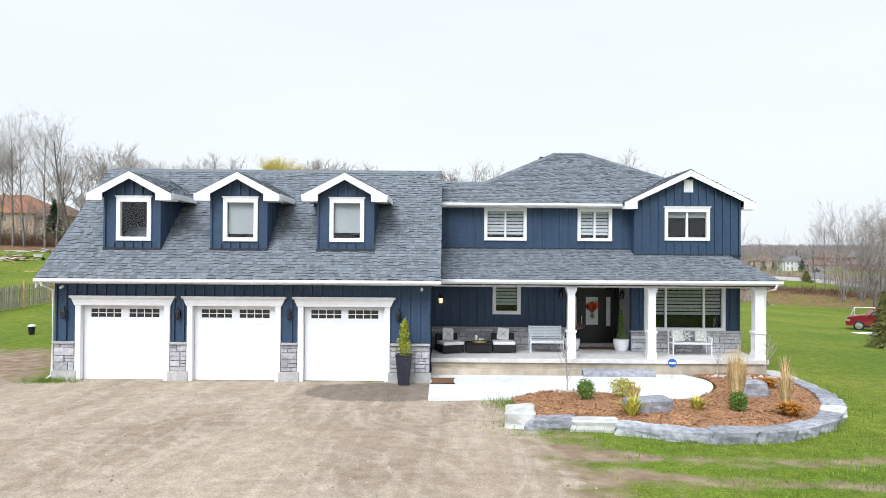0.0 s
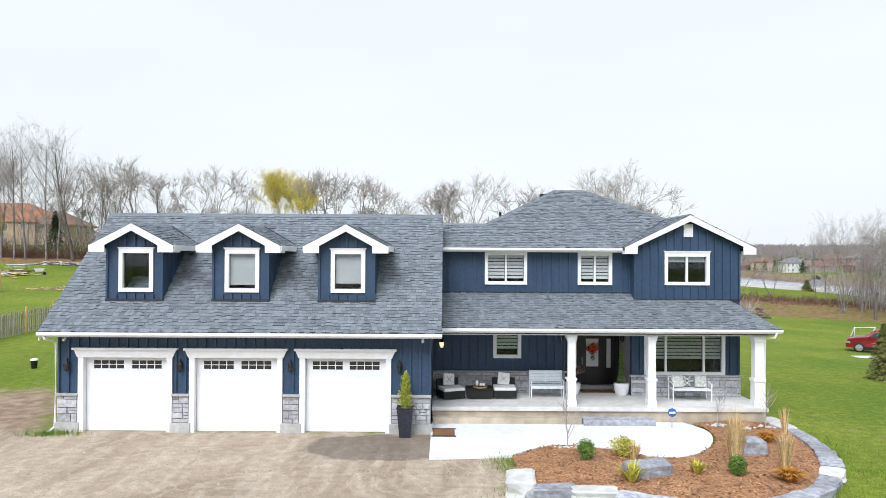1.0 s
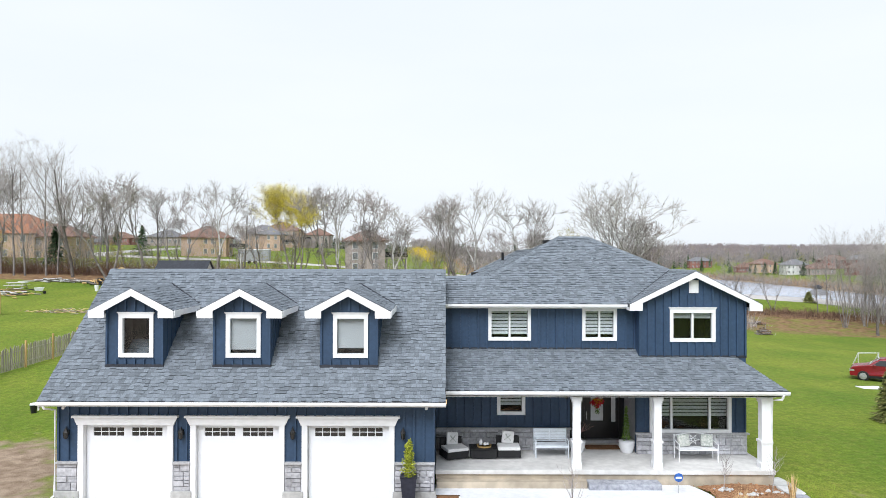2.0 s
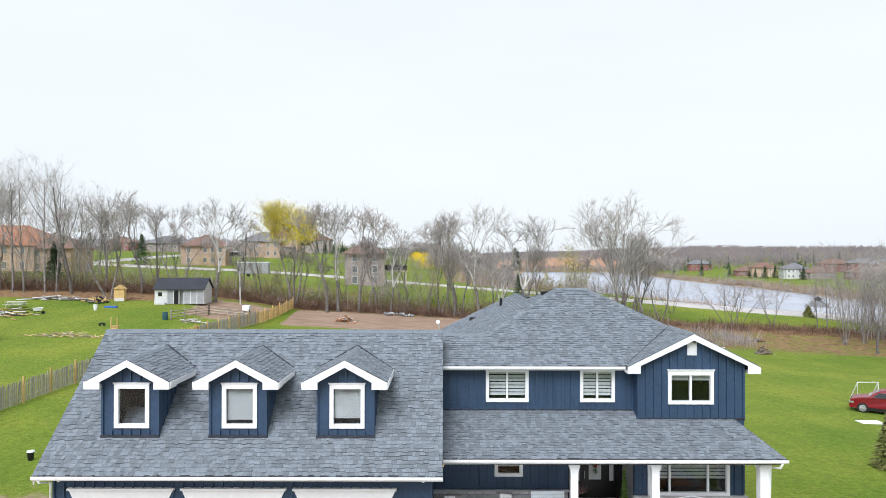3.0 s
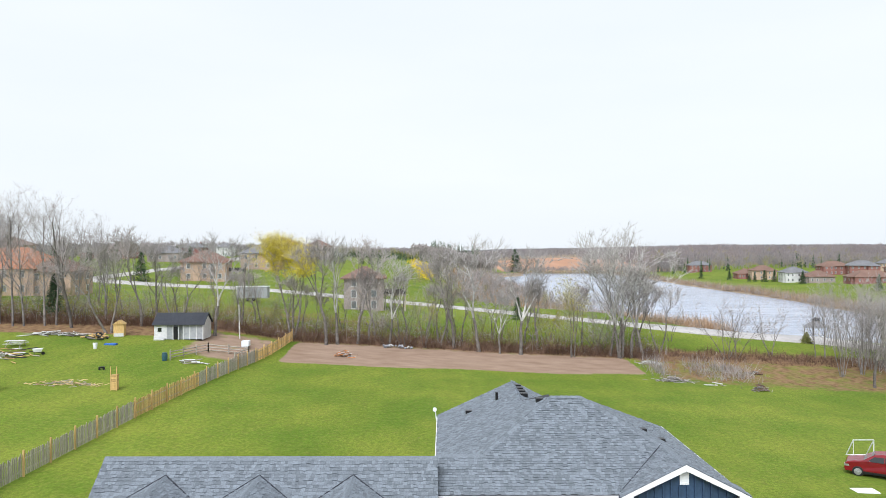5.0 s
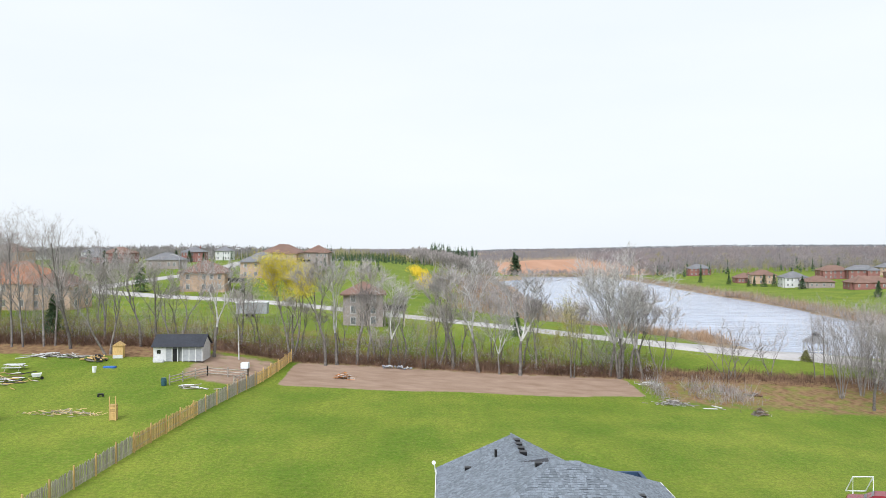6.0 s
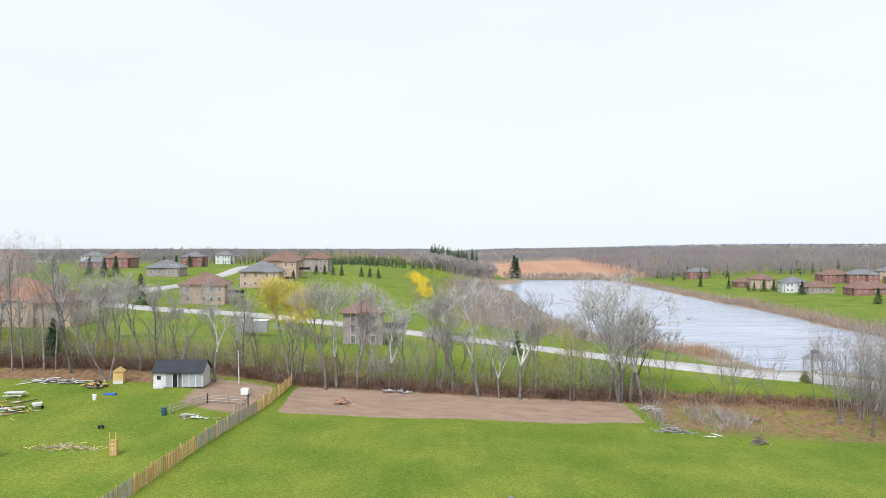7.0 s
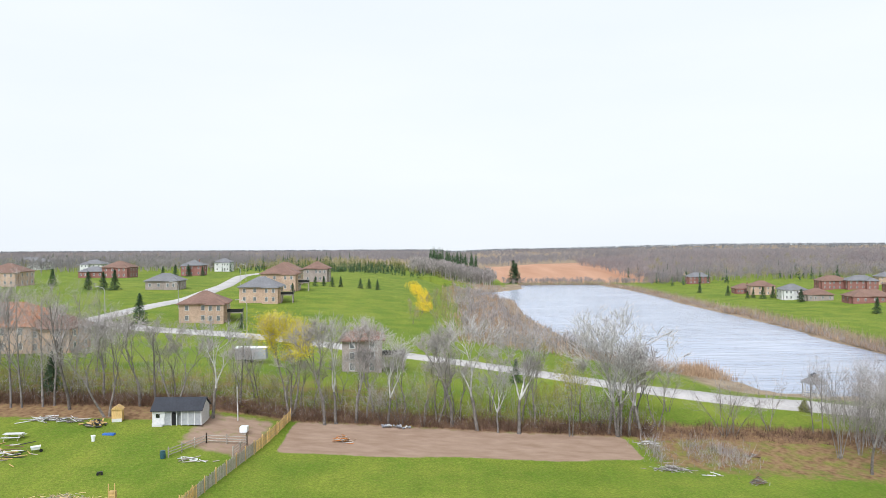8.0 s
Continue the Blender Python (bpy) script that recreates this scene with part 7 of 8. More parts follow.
NAMED = [(5, -59.0, 96.4, 1.0, 10), (5, -57.5, 96.5, 0.93, 80), (5, -54.9, 97.0, 1.0, 150), (5, -53.6, 97.5, 0.9, 200), (0, -50.7, 96.1, 1.1, 20), (5, -61.5, 97.5, 0.95, 40),
         (2, -44.5, 93.8, 1.02, 0, -7), (1, -42.0, 98.0, 0.9, 10), (0, -40.0, 98.5, 0.8, 250), (2, -37.0, 97.5, 0.9, 180), (1, -47.5, 99.0, 0.85, 300), (3, -30.7, 94.7, 0.93, 0, -3), (0, -28.5, 100.0, 0.7, 70),
         (8, -21.1, 98.9, 1.03, 0), (1, -16.0, 96.9, 1.07, 40), (3, -14.5, 97.5, 1.0, 120), (1, -11.8, 98.2, 1.05, 220), (3, -7.3, 98.0, 0.85, 60), (1, -9.6, 100.0, 0.75, 0), (7, -2.4, 98.0, 0.95, 30), (6, -5.5, 98.2, 0.9, 30),
         (1, 1.6, 98.6, 1.03, 15), (2, -0.5, 99.5, 0.9, 95), (3, 5.1, 97.7, 1.08, 170), (10, 8.0, 97.3, 0.6, 0, 6), (10, 10.9, 97.2, 1.02, 0, 10), (1, 13.5, 100.0, 0.75, 60),
         (7, 18.0, 97.1, 1.3, 70), (4, 24.8, 97.8, 1.05, 75), (1, 26.4, 98.2, 0.95, 200), (3, 23.6, 98.6, 0.9, 330), (10, 28.2, 98.6, 0.9, 33), (6, 22.0, 100.0, 1.0, 10), (6, 40.2, 99.2, 1.05, 0), (6, 41.6, 99.6, 0.95, 140), (6, 47.7, 102.1, 0.95, 40),
         (5, 53.9, 101.5, 0.5, 0), (5, 55.3, 101.5, 0.6, 90), (9, 52.9, 92.9, 1.02, 0), (1, 54.0, 87.7, 0.82, 100), (9, 56.5, 94.5, 1.05, 200), (9, 58.5, 91.0, 1.0, 10), (9, 60.5, 97.5, 1.0, 100), (0, 60.5, 94.5, 0.72, 10), (9, 65.5, 97.5, 1.0, 40), (9, 69, 99, 1.05, 300), (0, 66, 101, 0.75, 50), (6, 35.0, 108, 0.75, 20), (7, -24.6, 100.5, 0.6, 20)]
for kind, x, y, s, rz, *lean in NAMED:
    plant(kind, x, y, s, rz, *lean)
rg = random.Random(91)
for k in range(64):
    x = -72 + 104 * (k + rg.random()) / 64
    plant(rg.choice((0, 1, 6, 6, 7, 1, 6, 2)), x, rg.uniform(98.5, 107), rg.uniform(0.4, 0.72), rg.uniform(0, 360))
for k in range(16):
    plant(rg.choice((0, 1, 5, 9)), rg.uniform(-95, -50), rg.uniform(100, 118), rg.uniform(0.7, 0.95), rg.uniform(0, 360))
for k in range(10):
    plant(9, rg.uniform(62, 88), rg.uniform(96, 112), rg.uniform(0.7, 1.0), rg.uniform(0, 360))
conifer("evergreen", "dark green cedar in the tree line", -56.2, 101.5, 6.5, 1.9, DARKLEAF, 5, "evergreens", 26, 60, 0.3)
conifer("evergreen", "small dark spruce beside the road", 13.0, 121.5, 4.2, 1.2, DARKLEAF, 6, "evergreens", 20, 40, 0.25)
conifer("evergreen", "small green pine by the road", 57.5, 111, 1.7, 1.1, SPRUCELEAF, 61, "evergreens", 16, 40, 0.3)

# thicket under the trees


def tri_mesh(name, tris, mat):
    """One mesh of loose triangles from an array of shape (n, 3, 3)."""
    tris = np.asarray(tris, np.float32)
    n = len(tris)
    me = bpy.data.meshes.new(name)
    me.vertices.add(3 * n)
    me.vertices.foreach_set("co", tris.reshape(-1))
    me.loops.add(3 * n)
    me.loops.foreach_set("vertex_index", np.arange(3 * n, dtype=np.int32))
    me.polygons.add(n)
    me.polygons.foreach_set("loop_start", np.arange(0, 3 * n, 3, dtype=np.int32))
    me.update(calc_edges=True)
    me.materials.append(mat)
    return new(name, me)


def brush_mass(name, label, mat, spots, seed):
    """Loose leaning stems as one mesh; spots yields (x, y, height, half width)."""
    r2 = np.random.RandomState(seed)
    q = np.array(list(spots))
    z = height(q[:, 0], q[:, 1])
    q, z = q[z > -2.85], z[z > -2.85] - 0.05
    n = len(q)
    h, w = q[:, 2], q[:, 3]
    a, b = r2.uniform(0, 6.283, n), r2.uniform(0, 6.283, n)
    lean = r2.random_sample(n) ** 1.5 * np.where(h < 3, 1.3, 0.4) * h
    base = np.stack([q[:, 0], q[:, 1], z], 1)
    side = np.stack([np.cos(b) * w, np.sin(b) * w, 0 * w], 1)
    tip = base + np.stack([np.cos(a) * lean, np.sin(a) * lean, h * r2.uniform(0.7, 1.1, n)], 1)
    return tagged(tri_mesh(name, np.stack([base - side, base + side, tip], 1), mat), label, "brush", kind="stuff")


def height_many(n, fx, fy, h, w, seed):
    r2 = random.Random(seed)
    for _ in range(n):
        x, y = fx(r2), fy(r2)
        yield x, y, h * r2.uniform(0.35, 1.2) * max(0.35, 1 + 1.3 * noise.noise((x * 0.35, y * 0.5, h))), w


brush_mass("thicket", "tangled brown brush under the tree line", BRUSH, height_many(20000, lambda r: r.uniform(-72, 30), lambda r: r.triangular(97.2, 102.5, 98.4), 1.15, 0.03, 1), 1)
brush_mass("thicket", "tangled brown brush along the bank", BRUSH, height_many(8000, lambda r: r.uniform(24, 74), lambda r: r.triangular(97.0, 104, 100), 0.8, 0.03, 2), 2)
brush_mass("thicket", "thin grey saplings among the trees", GREYBRUSH, height_many(650, lambda r: r.uniform(-75, 32), lambda r: r.uniform(98.5, 108), 5.0, 0.025, 3), 3)
brush_mass("thicket", "thin grey saplings on the bank", GREYBRUSH, height_many(800, lambda r: r.triangular(56, 84, 68), lambda r: r.uniform(95, 112), 5.5, 0.04, 4), 4)
brush_mass("thicket", "thin brown saplings crowding under the trees", BRUSH, height_many(800, lambda r: r.uniform(-75, 32), lambda r: r.uniform(98.0, 108), 3.6, 0.022, 33), 33)


def twig_haze(name, label, mat, n, x0, x1, y0, y1, top, seed):
    """Fine crossing twigs of a leafless understorey, thicker in clumps."""
    r2 = np.random.RandomState(seed)
    x, y = r2.uniform(x0, x1, n), r2.uniform(y0, y1, n)
    clump = np.array([noise.noise((a * 0.22, b * 0.35, seed)) for a, b in zip(x, y)])
    z = height(x, y) + 0.2 + top * r2.random_sample(n) ** 1.4 * np.clip(0.75 + 1.6 * clump, 0.15, 1.6)
    p = np.stack([x, y, z], 1)
    d = r2.normal(size=(n, 3)) * [0.5, 0.5, 0.35] + [0, 0, 0.45]
    side = np.cross(d, r2.normal(size=(n, 3)))
    side *= 0.016 / np.linalg.norm(side, axis=1, keepdims=True)
    return tagged(tri_mesh(name, np.stack([p - side, p + side, p + d], 1), mat), label, "brush", kind="stuff")


twig_haze("understorey", "leafless brown understorey twigs under the tree line", TWIG, 6000, -74, 31, 98, 105, 4.5, 3)
twig_haze("understorey", "dark brown understorey twigs under the tree line", BRUSH, 18000, -74, 31, 97.5, 101.5, 1.2, 4)
twig_haze("understorey", "budding yellow-green understorey under the tree line", BUDLEAF, 7000, -74, 31, 98, 108, 4.6, 6)
twig_haze("understorey", "grey leafless understorey on the bank", TWIG, 9000, 58, 84, 90, 110, 6.0, 5)
brush_mass("dry_shrubs", "pale grey dormant shrubs at the rough edge", GREYBRUSH, height_many(1400, lambda r: r.choice((28.5, 36.5, 38.6, 34.0)) + r.gauss(0, 1.1), lambda r: 92.5 + r.gauss(0, 2.4), 1.3, 0.03, 5), 5)
brush_mass("reed_bed", "rust-tan reeds on the pond's near shore", REED, height_many(9000, lambda r: r.uniform(40, 66), lambda r: r.uniform(152, 190), 2.0, 0.06, 6), 6)
brush_mass("pond_scrub", "tan scrub in the wet ground beside the pond", GREYBRUSH, height_many(6000, lambda r: r.uniform(2, 44), lambda r: r.uniform(172, 520), 2.4, 0.09, 7), 7)
brush_mass("pond_scrub", "tan scrub in the wet ground beside the pond", REED, height_many(6000, lambda r: r.uniform(0, 44), lambda r: r.uniform(172, 520), 1.6, 0.09, 8), 8)


def shore_spots(n, seed, lo=8, hi=13):
    r2 = random.Random(seed)
    for _ in range(n):
        i = r2.randrange(3, 13)
        (ax, ay), (bx, by) = LAKE[i], LAKE[i + 1]
        t = r2.random()
        d = Vector((bx - ax, by - ay)).normalized()
        o = r2.uniform(0.5, 9)
        yield ax + (bx - ax) * t - d.y * o, ay + (by - ay) * t + d.x * o, r2.uniform(0.8, 3.0), 0.09


brush_mass("bank_scrub", "tan leafless scrub along the far bank", REED, list(shore_spots(9000, 3)), 9)
brush_mass("bank_scrub", "grey leafless scrub along the far bank", GREYBRUSH, list(shore_spots(7000, 4)), 10)
for k in range(16):
    plant(6, rg.uniform(34, 52), rg.uniform(158, 210), rg.uniform(0.5, 0.8), rg.uniform(0, 360))
for x, y, s in ((38, 190, 0.85), (22, 150, 0.5), (12, 196, 0.6), (-2, 210, 0.55), (0, 232, 0.5), (-5, 250, 0.55), (2, 205, 0.45)):
    plant(7, x, y, s, x * 20)
for k in range(26):
    x = -6 + rg.gauss(0, 3.0) + k * 0.25
    y = 200 + 4.5 * k
    plant(7, x, y, rg.uniform(0.3, 0.55), rg.uniform(0, 360))

# yellow spring shrubs at the lawn's edge
rg = random.Random(64)
for k in range(9):
    x, y = -12.5 + k * 0.9 + rg.gauss(0, 1.2), 330 - 13 * k + rg.gauss(0, 4)
    fs = thing("forsythia", "bright yellow flowering shrub at the lawn's edge", "shrub", "yellow shrubs")
    z = gz_at(x, y)
    part("stem", Mesh().tube([(x, y, z - 0.1), (x, y, z + 1.5)], [0.12, 0.06], 5), BARK, fs)
    m = Mesh()
    for j in range(3):
        leaf_cloud(m, (x + rg.gauss(0, 0.9), y + rg.gauss(0, 0.9), z + 1.6 + rg.random()), (2.2, 2.2, 1.9), 240, 0.18, 900 + k * 5 + j)
    part("blossom", m, YELLOWSHRUB, fs)["kind"] = "stuff"

# gazebo on the shore
gzb = thing("gazebo", "small grey hexagonal gazebo on the shore", "gazebo", at=pose(71.5, 134.5, max(-2.9, gz_at(71.5, 134.5)), 0, 0, 15))
part("floor", Mesh().lathe(0, 0, [(2.3, 0.0), (2.3, 0.3)], 6), WOODGREY, gzb)
for k in range(6):
    a = 6.283 * k / 6
    part("post", Mesh().tube([(2.1 * math.cos(a), 2.1 * math.sin(a), 0.3), (2.1 * math.cos(a), 2.1 * math.sin(a), 2.8)], [0.09] * 2, 5), SHEDWHITE, gzb)
    b = 6.283 * (k + 1) / 6
    for h in (0.7, 1.15):
        part("rail", Mesh().tube([(2.1 * math.cos(a), 2.1 * math.sin(a), h), (2.1 * math.cos(b), 2.1 * math.sin(b), h)], [0.05] * 2, 4), SHEDWHITE, gzb)
part("roof", Mesh().lathe(0, 0, [(2.7, 2.75), (0.8, 3.9), (0.7, 3.9), (0.7, 4.15)], 6), ROOFGREY, gzb)
part("cupola", Mesh().lathe(0, 0, [(1.0, 4.15), (0.05, 4.7)], 6), ROOFDARK, gzb)


# ---- neighbouring houses ----
FARPANE = material("mid_grey_glass", (0.16, 0.17, 0.18), 0.15, spread=0.1, scale=2, spec=0.7)

def neighbour(x, y, w, d, h, wall, roof_mat, label, rz=0.0, deck=False, garage_w=0.0, storeys=2, z=None, roof_h=None):
    zz = gz_at(x, y) if z is None else z
    t = thing("neighbour_house", label, "house", "neighbouring houses", at=pose(x, y, zz, 0, 0, rz))
    part("wall", Mesh().box(-w / 2, w / 2, 0, d, -1.0, h), wall, t)
    rh = roof_h or min(w, d) * 0.27
    o = 0.6
    rx = max(0.3, (w - d) / 2) if w > d else 0.3
    part("roof", Mesh().add([(-w / 2 - o, -o, h - 0.1), (w / 2 + o, -o, h - 0.1), (w / 2 + o, d + o, h - 0.1), (-w / 2 - o, d + o, h - 0.1), (-rx, d / 2, h + rh), (rx, d / 2, h + rh), (-w / 2 - o, -o, h - 0.35), (w / 2 + o, -o, h - 0.35), (w / 2 + o, d + o, h - 0.35), (-w / 2 - o, d + o, h - 0.35)], [(0, 1, 5, 4), (1, 2, 5), (2, 3, 4, 5), (3, 0, 4), (6, 7, 1, 0), (7, 8, 2, 1), (8, 9, 3, 2), (9, 6, 0, 3), (9, 8, 7, 6)]), roof_mat, t)
    if w > 9:
        side = -1 if int(abs(x)) % 2 else 1
        wx, ww, wh, wd = side * w * 0.26, w * 0.38, h * 0.92, 2.4
        wing = part("front_wing", Mesh().box(wx - ww / 2, wx + ww / 2, -wd, -0.002, -1.0, wh), wall, t)
        part("wing_roof", Mesh().add([(wx - ww / 2 - 0.4, -wd - 0.4, wh), (wx + ww / 2 + 0.4, -wd - 0.4, wh), (wx + ww / 2 + 0.4, d * 0.35, wh), (wx - ww / 2 - 0.4, d * 0.35, wh), (wx, d * 0.4, wh + ww * 0.36), (wx, -wd + ww * 0.45, wh + ww * 0.36)], [(0, 1, 5), (1, 2, 4, 5), (3, 0, 5, 4), (2, 3, 4)]), roof_mat, wing)
        for s in range(storeys):
            zc = h * (s + 0.5) / storeys
            for cx in (wx - ww * 0.22, wx + ww * 0.22):
                wn2 = part("window", Mesh().box(cx - 0.45, cx + 0.45, -wd - 0.06, -wd - 0.001, zc - 0.68, zc + 0.68), SHEDWHITE, wing)
                part("pane", Mesh().box(cx - 0.37, cx + 0.37, -wd - 0.08, -wd - 0.061, zc - 0.6, zc + 0.6), FARPANE, wn2)
    n = max(2, int(w / 3.2))
    for s in range(storeys):
        zc = h * (s + 0.5) / storeys
        for k in range(n):
            cx = -w / 2 + w * (k + 0.5) / n
            if w > 9 and abs(cx - wx) < ww / 2 + 0.6:
                continue
            wn2 = part("window", Mesh().box(cx - 0.5, cx + 0.5, -0.06, 0.0, zc - 0.68, zc + 0.68), SHEDWHITE, t)
            part("pane", Mesh().box(cx - 0.41, cx + 0.41, -0.08, -0.061, zc - 0.59, zc + 0.59), FARPANE, wn2)
        for k in range(max(1, int(d / 4))):
            cy = d * (k + 0.5) / max(1, int(d / 4))
            sx = w / 2 if x < 30 else -w / 2
            e = 0.06 if sx > 0 else -0.06
            wn2 = part("window", Mesh().box(min(sx, sx + e), max(sx, sx + e), cy - 0.55, cy + 0.55, zc - 0.7, zc + 0.7), SHEDWHITE, t)
            part("pane", Mesh().box(min(sx + e, sx + e * 1.4), max(sx + e, sx + e * 1.4), cy - 0.40, cy + 0.40, zc - 0.54, zc + 0.54), FARPANE, wn2)
    if garage_w:
        part("garage_door", Mesh().box(w / 2 - garage_w - 0.5, w / 2 - 0.5, -0.05, 0.0, 0, 2.3), SHEDWHITE, t)
    if wall is BRICKRED and w < 13:
        part("chimney", Mesh().box(w * 0.2, w * 0.2 + 0.6, d * 0.6, d * 0.6 + 0.6, h, h + rh + 0.3), wall, t)
    if deck:
        dk = part("deck", Mesh().box(w / 2, w / 2 + 4, 1, 5, h * 0.42, h * 0.42 + 0.25), WOODGREY, t, "timber deck")
        for cx in (w / 2 + 0.3, w / 2 + 3.8):
            for cy in (1.2, 4.8):
                part("deck_post", Mesh().box(cx - 0.12, cx + 0.12, cy - 0.12, cy + 0.12, -1, h * 0.42), WOODGREY, dk)
        part("deck_rail", Mesh().box(w / 2, w / 2 + 4, 1.0, 1.08, h * 0.42 + 0.3, h * 0.42 + 1.2).box(w / 2 + 3.92, w / 2 + 4, 1.08, 5, h * 0.42 + 0.3, h * 0.42 + 1.2), BLACK, dk)
    return t


neighbour(-88, 137, 20, 13, 5.6, BRICKTAN, ROOFORANGE, "tan brick house with orange-brown hip roof behind trees", 4, roof_h=3.8)
neighbour(-76.5, 136, 8.5, 10, 4.9, BRICKTAN, ROOFBROWN, "tan brick house wing with brown hip roof behind trees", 4, roof_h=2.8)
neighbour(-62.5, 184, 12, 11, 5.2, BRICKTAN, ROOFBROWN, "tan brick two-storey house with brown hip roof and deck", 12, True)
neighbour(-58.5, 226, 13, 11, 5.4, BRICKTAN, ROOFGREY, "tan brick house with grey hip roof and deck", 8, True)
neighbour(-62, 268, 14, 12, 6.8, BRICKTAN, ROOFBROWN, "tan brick two-storey house with brown roof", 6, True)
neighbour(-69, 306, 14, 12, 6.8, BRICKTAN, ROOFBROWN, "tan brick house with brown roof up the road", 4)
neighbour(-60, 335, 12, 12, 6.5, BRICKBROWN, ROOFBROWN, "brown brick house with brown roof up the road", 4)
neighbour(-13.9, 124, 7.0, 8, 5.8, BRICKBROWN, ROOFBROWN, "tall brown house with deck behind the trees", 5, True, storeys=3)
neighbour(-182, 392, 15, 12, 6.0, BRICKRED, ROOFBROWN, "red brick two-storey house on the hill", 3)
neighbour(-197, 394, 13, 10, 3.6, BRICKRED, ROOFGREY, "low red brick house wing on the hill", 3, storeys=1)
neighbour(-147, 412, 12, 11, 6.2, BRICKRED, ROOFGREY, "red brick house with grey hip roof", 4)
neighbour(-150, 480, 11, 10, 6.5, SHEDWHITE, ROOFGREY, "pale house with grey roof up the road", 4)
neighbour(-108, 272, 13, 10, 3.6, BRICKBROWN, ROOFGREY, "low tan-grey garage with hip roof", 8, garage_w=5, storeys=1)
neighbour(-178, 284, 14, 12, 6.0, BRICKTAN, ROOFBROWN, "tan brick gabled house on the hill", 5)
neighbour(-235, 470, 14, 10, 6.0, SHEDWHITE, ROOFGREY, "white house near the far woods", 0)
neighbour(-330, 560, 26, 14, 6.0, SHEDWHITE, ROOFGREY, "long white barn near the far woods", 0)
for px, y, w, wall, rf, lb, st in ((1238, 545, 17, BRICKRED, ROOFGREY, "red brick house with grey hip roof across the pond", 2), (1320, 440, 12, BRICKRED, ROOFBROWN, "red brick house across the pond", 1), (1352, 425, 14, BRICKTAN, ROOFBROWN, "brown brick house across the pond", 2), (1408, 385, 13, SHEDWHITE, ROOFGREY, "pale house with grey roof across the pond", 2), (1452, 372, 14, BRICKBROWN, ROOFBROWN, "brown bungalow across the pond", 1), (1478, 440, 17, BRICKRED, ROOFBROWN, "red brick house across the pond", 2), (1530, 430, 17, BRICKRED, ROOFGREY, "red brick house with grey-blue roof across the pond", 2), (1545, 345, 20, BRICKRED, ROOFBROWN, "long red brick bungalow across the pond", 1), (1610, 380, 18, BRICKRED, ROOFBROWN, "red brick house across the pond", 2), (1580, 470, 15, BRICKTAN, ROOFGREY, "tan brick house across the pond", 2)):
    neighbour((px - 784) / 1243 * y, y, w, 11, 5.6 if st == 2 else 3.4, wall, rf, lb, -12, storeys=st)

rg = random.Random(12)
for px, y, h in ((250, 181, 9), (158, 268, 8), (205, 268, 9), (185, 270, 8), (55, 300, 8), (95, 290, 8), (430, 176, 4), (640, 300, 5), (655, 302, 5), (670, 300, 5), (560, 300, 5), (575, 302, 5), (590, 300, 5), (605, 302, 5), (520, 262, 4), (335, 398, 8), (312, 395, 8), (290, 398, 7), (360, 400, 6), (1370, 400, 8), (1352, 395, 8), (1396, 390, 7), (1290, 425, 7), (1420, 368, 8), (1240, 450, 7), (1555, 300, 8), (1335, 402, 6), (1325, 400, 5), (1512, 350, 4), (910, 585, 22), (915, 588, 19)):
    x = (px - 784) / 1243 * y
    conifer("evergreen", "dark green spruce on a distant lawn", x, y, h * 0.9, h * 0.28, DARKLEAF, px, "evergreens", 20, 34, h * 0.06)
for px, y in ((188, 196), (318, 211), (440, 168), (428, 300), (437, 340)):
    x = (px - 784) / 1243 * y
    lp = thing("street_lamp", "grey steel street lamp with curved arm", "street lamp", "street lamps")
    z = gz_at(x, y)
    part("pole", Mesh().tube([(x, y, z), (x, y, z + 7.0), (x - 0.6, y, z + 7.8), (x - 2.0, y, z + 8.1)], [0.11, 0.08, 0.06, 0.05], 6), ALLOY, lp)
    part("head", Mesh().box(x - 2.7, x - 1.9, y - 0.15, y + 0.15, z + 8.02, z + 8.2), ALLOY, lp)
van = thing("parked_trailer", "white trailer parked behind the trees", "trailer", at=pose(-37.0, 126, gz_at(-37.0, 126), 0, 0, 3) @ Matrix.Scale(0.85, 4))
part("body", Mesh().box(0, 6.5, 0, 2.4, 0.6, 3.0), SHEDGREY, van, bevel=0.15)
part("roof", Mesh().box(-0.1, 6.6, -0.1, 2.5, 3.0, 3.15), WHITE, van)
for x in (2.4, 3.6):
    part("wheel", Mesh().tube([(x, -0.1, 0.36), (x, 0.15, 0.36)], [0.36, 0.36], 10), RUBBER, van)


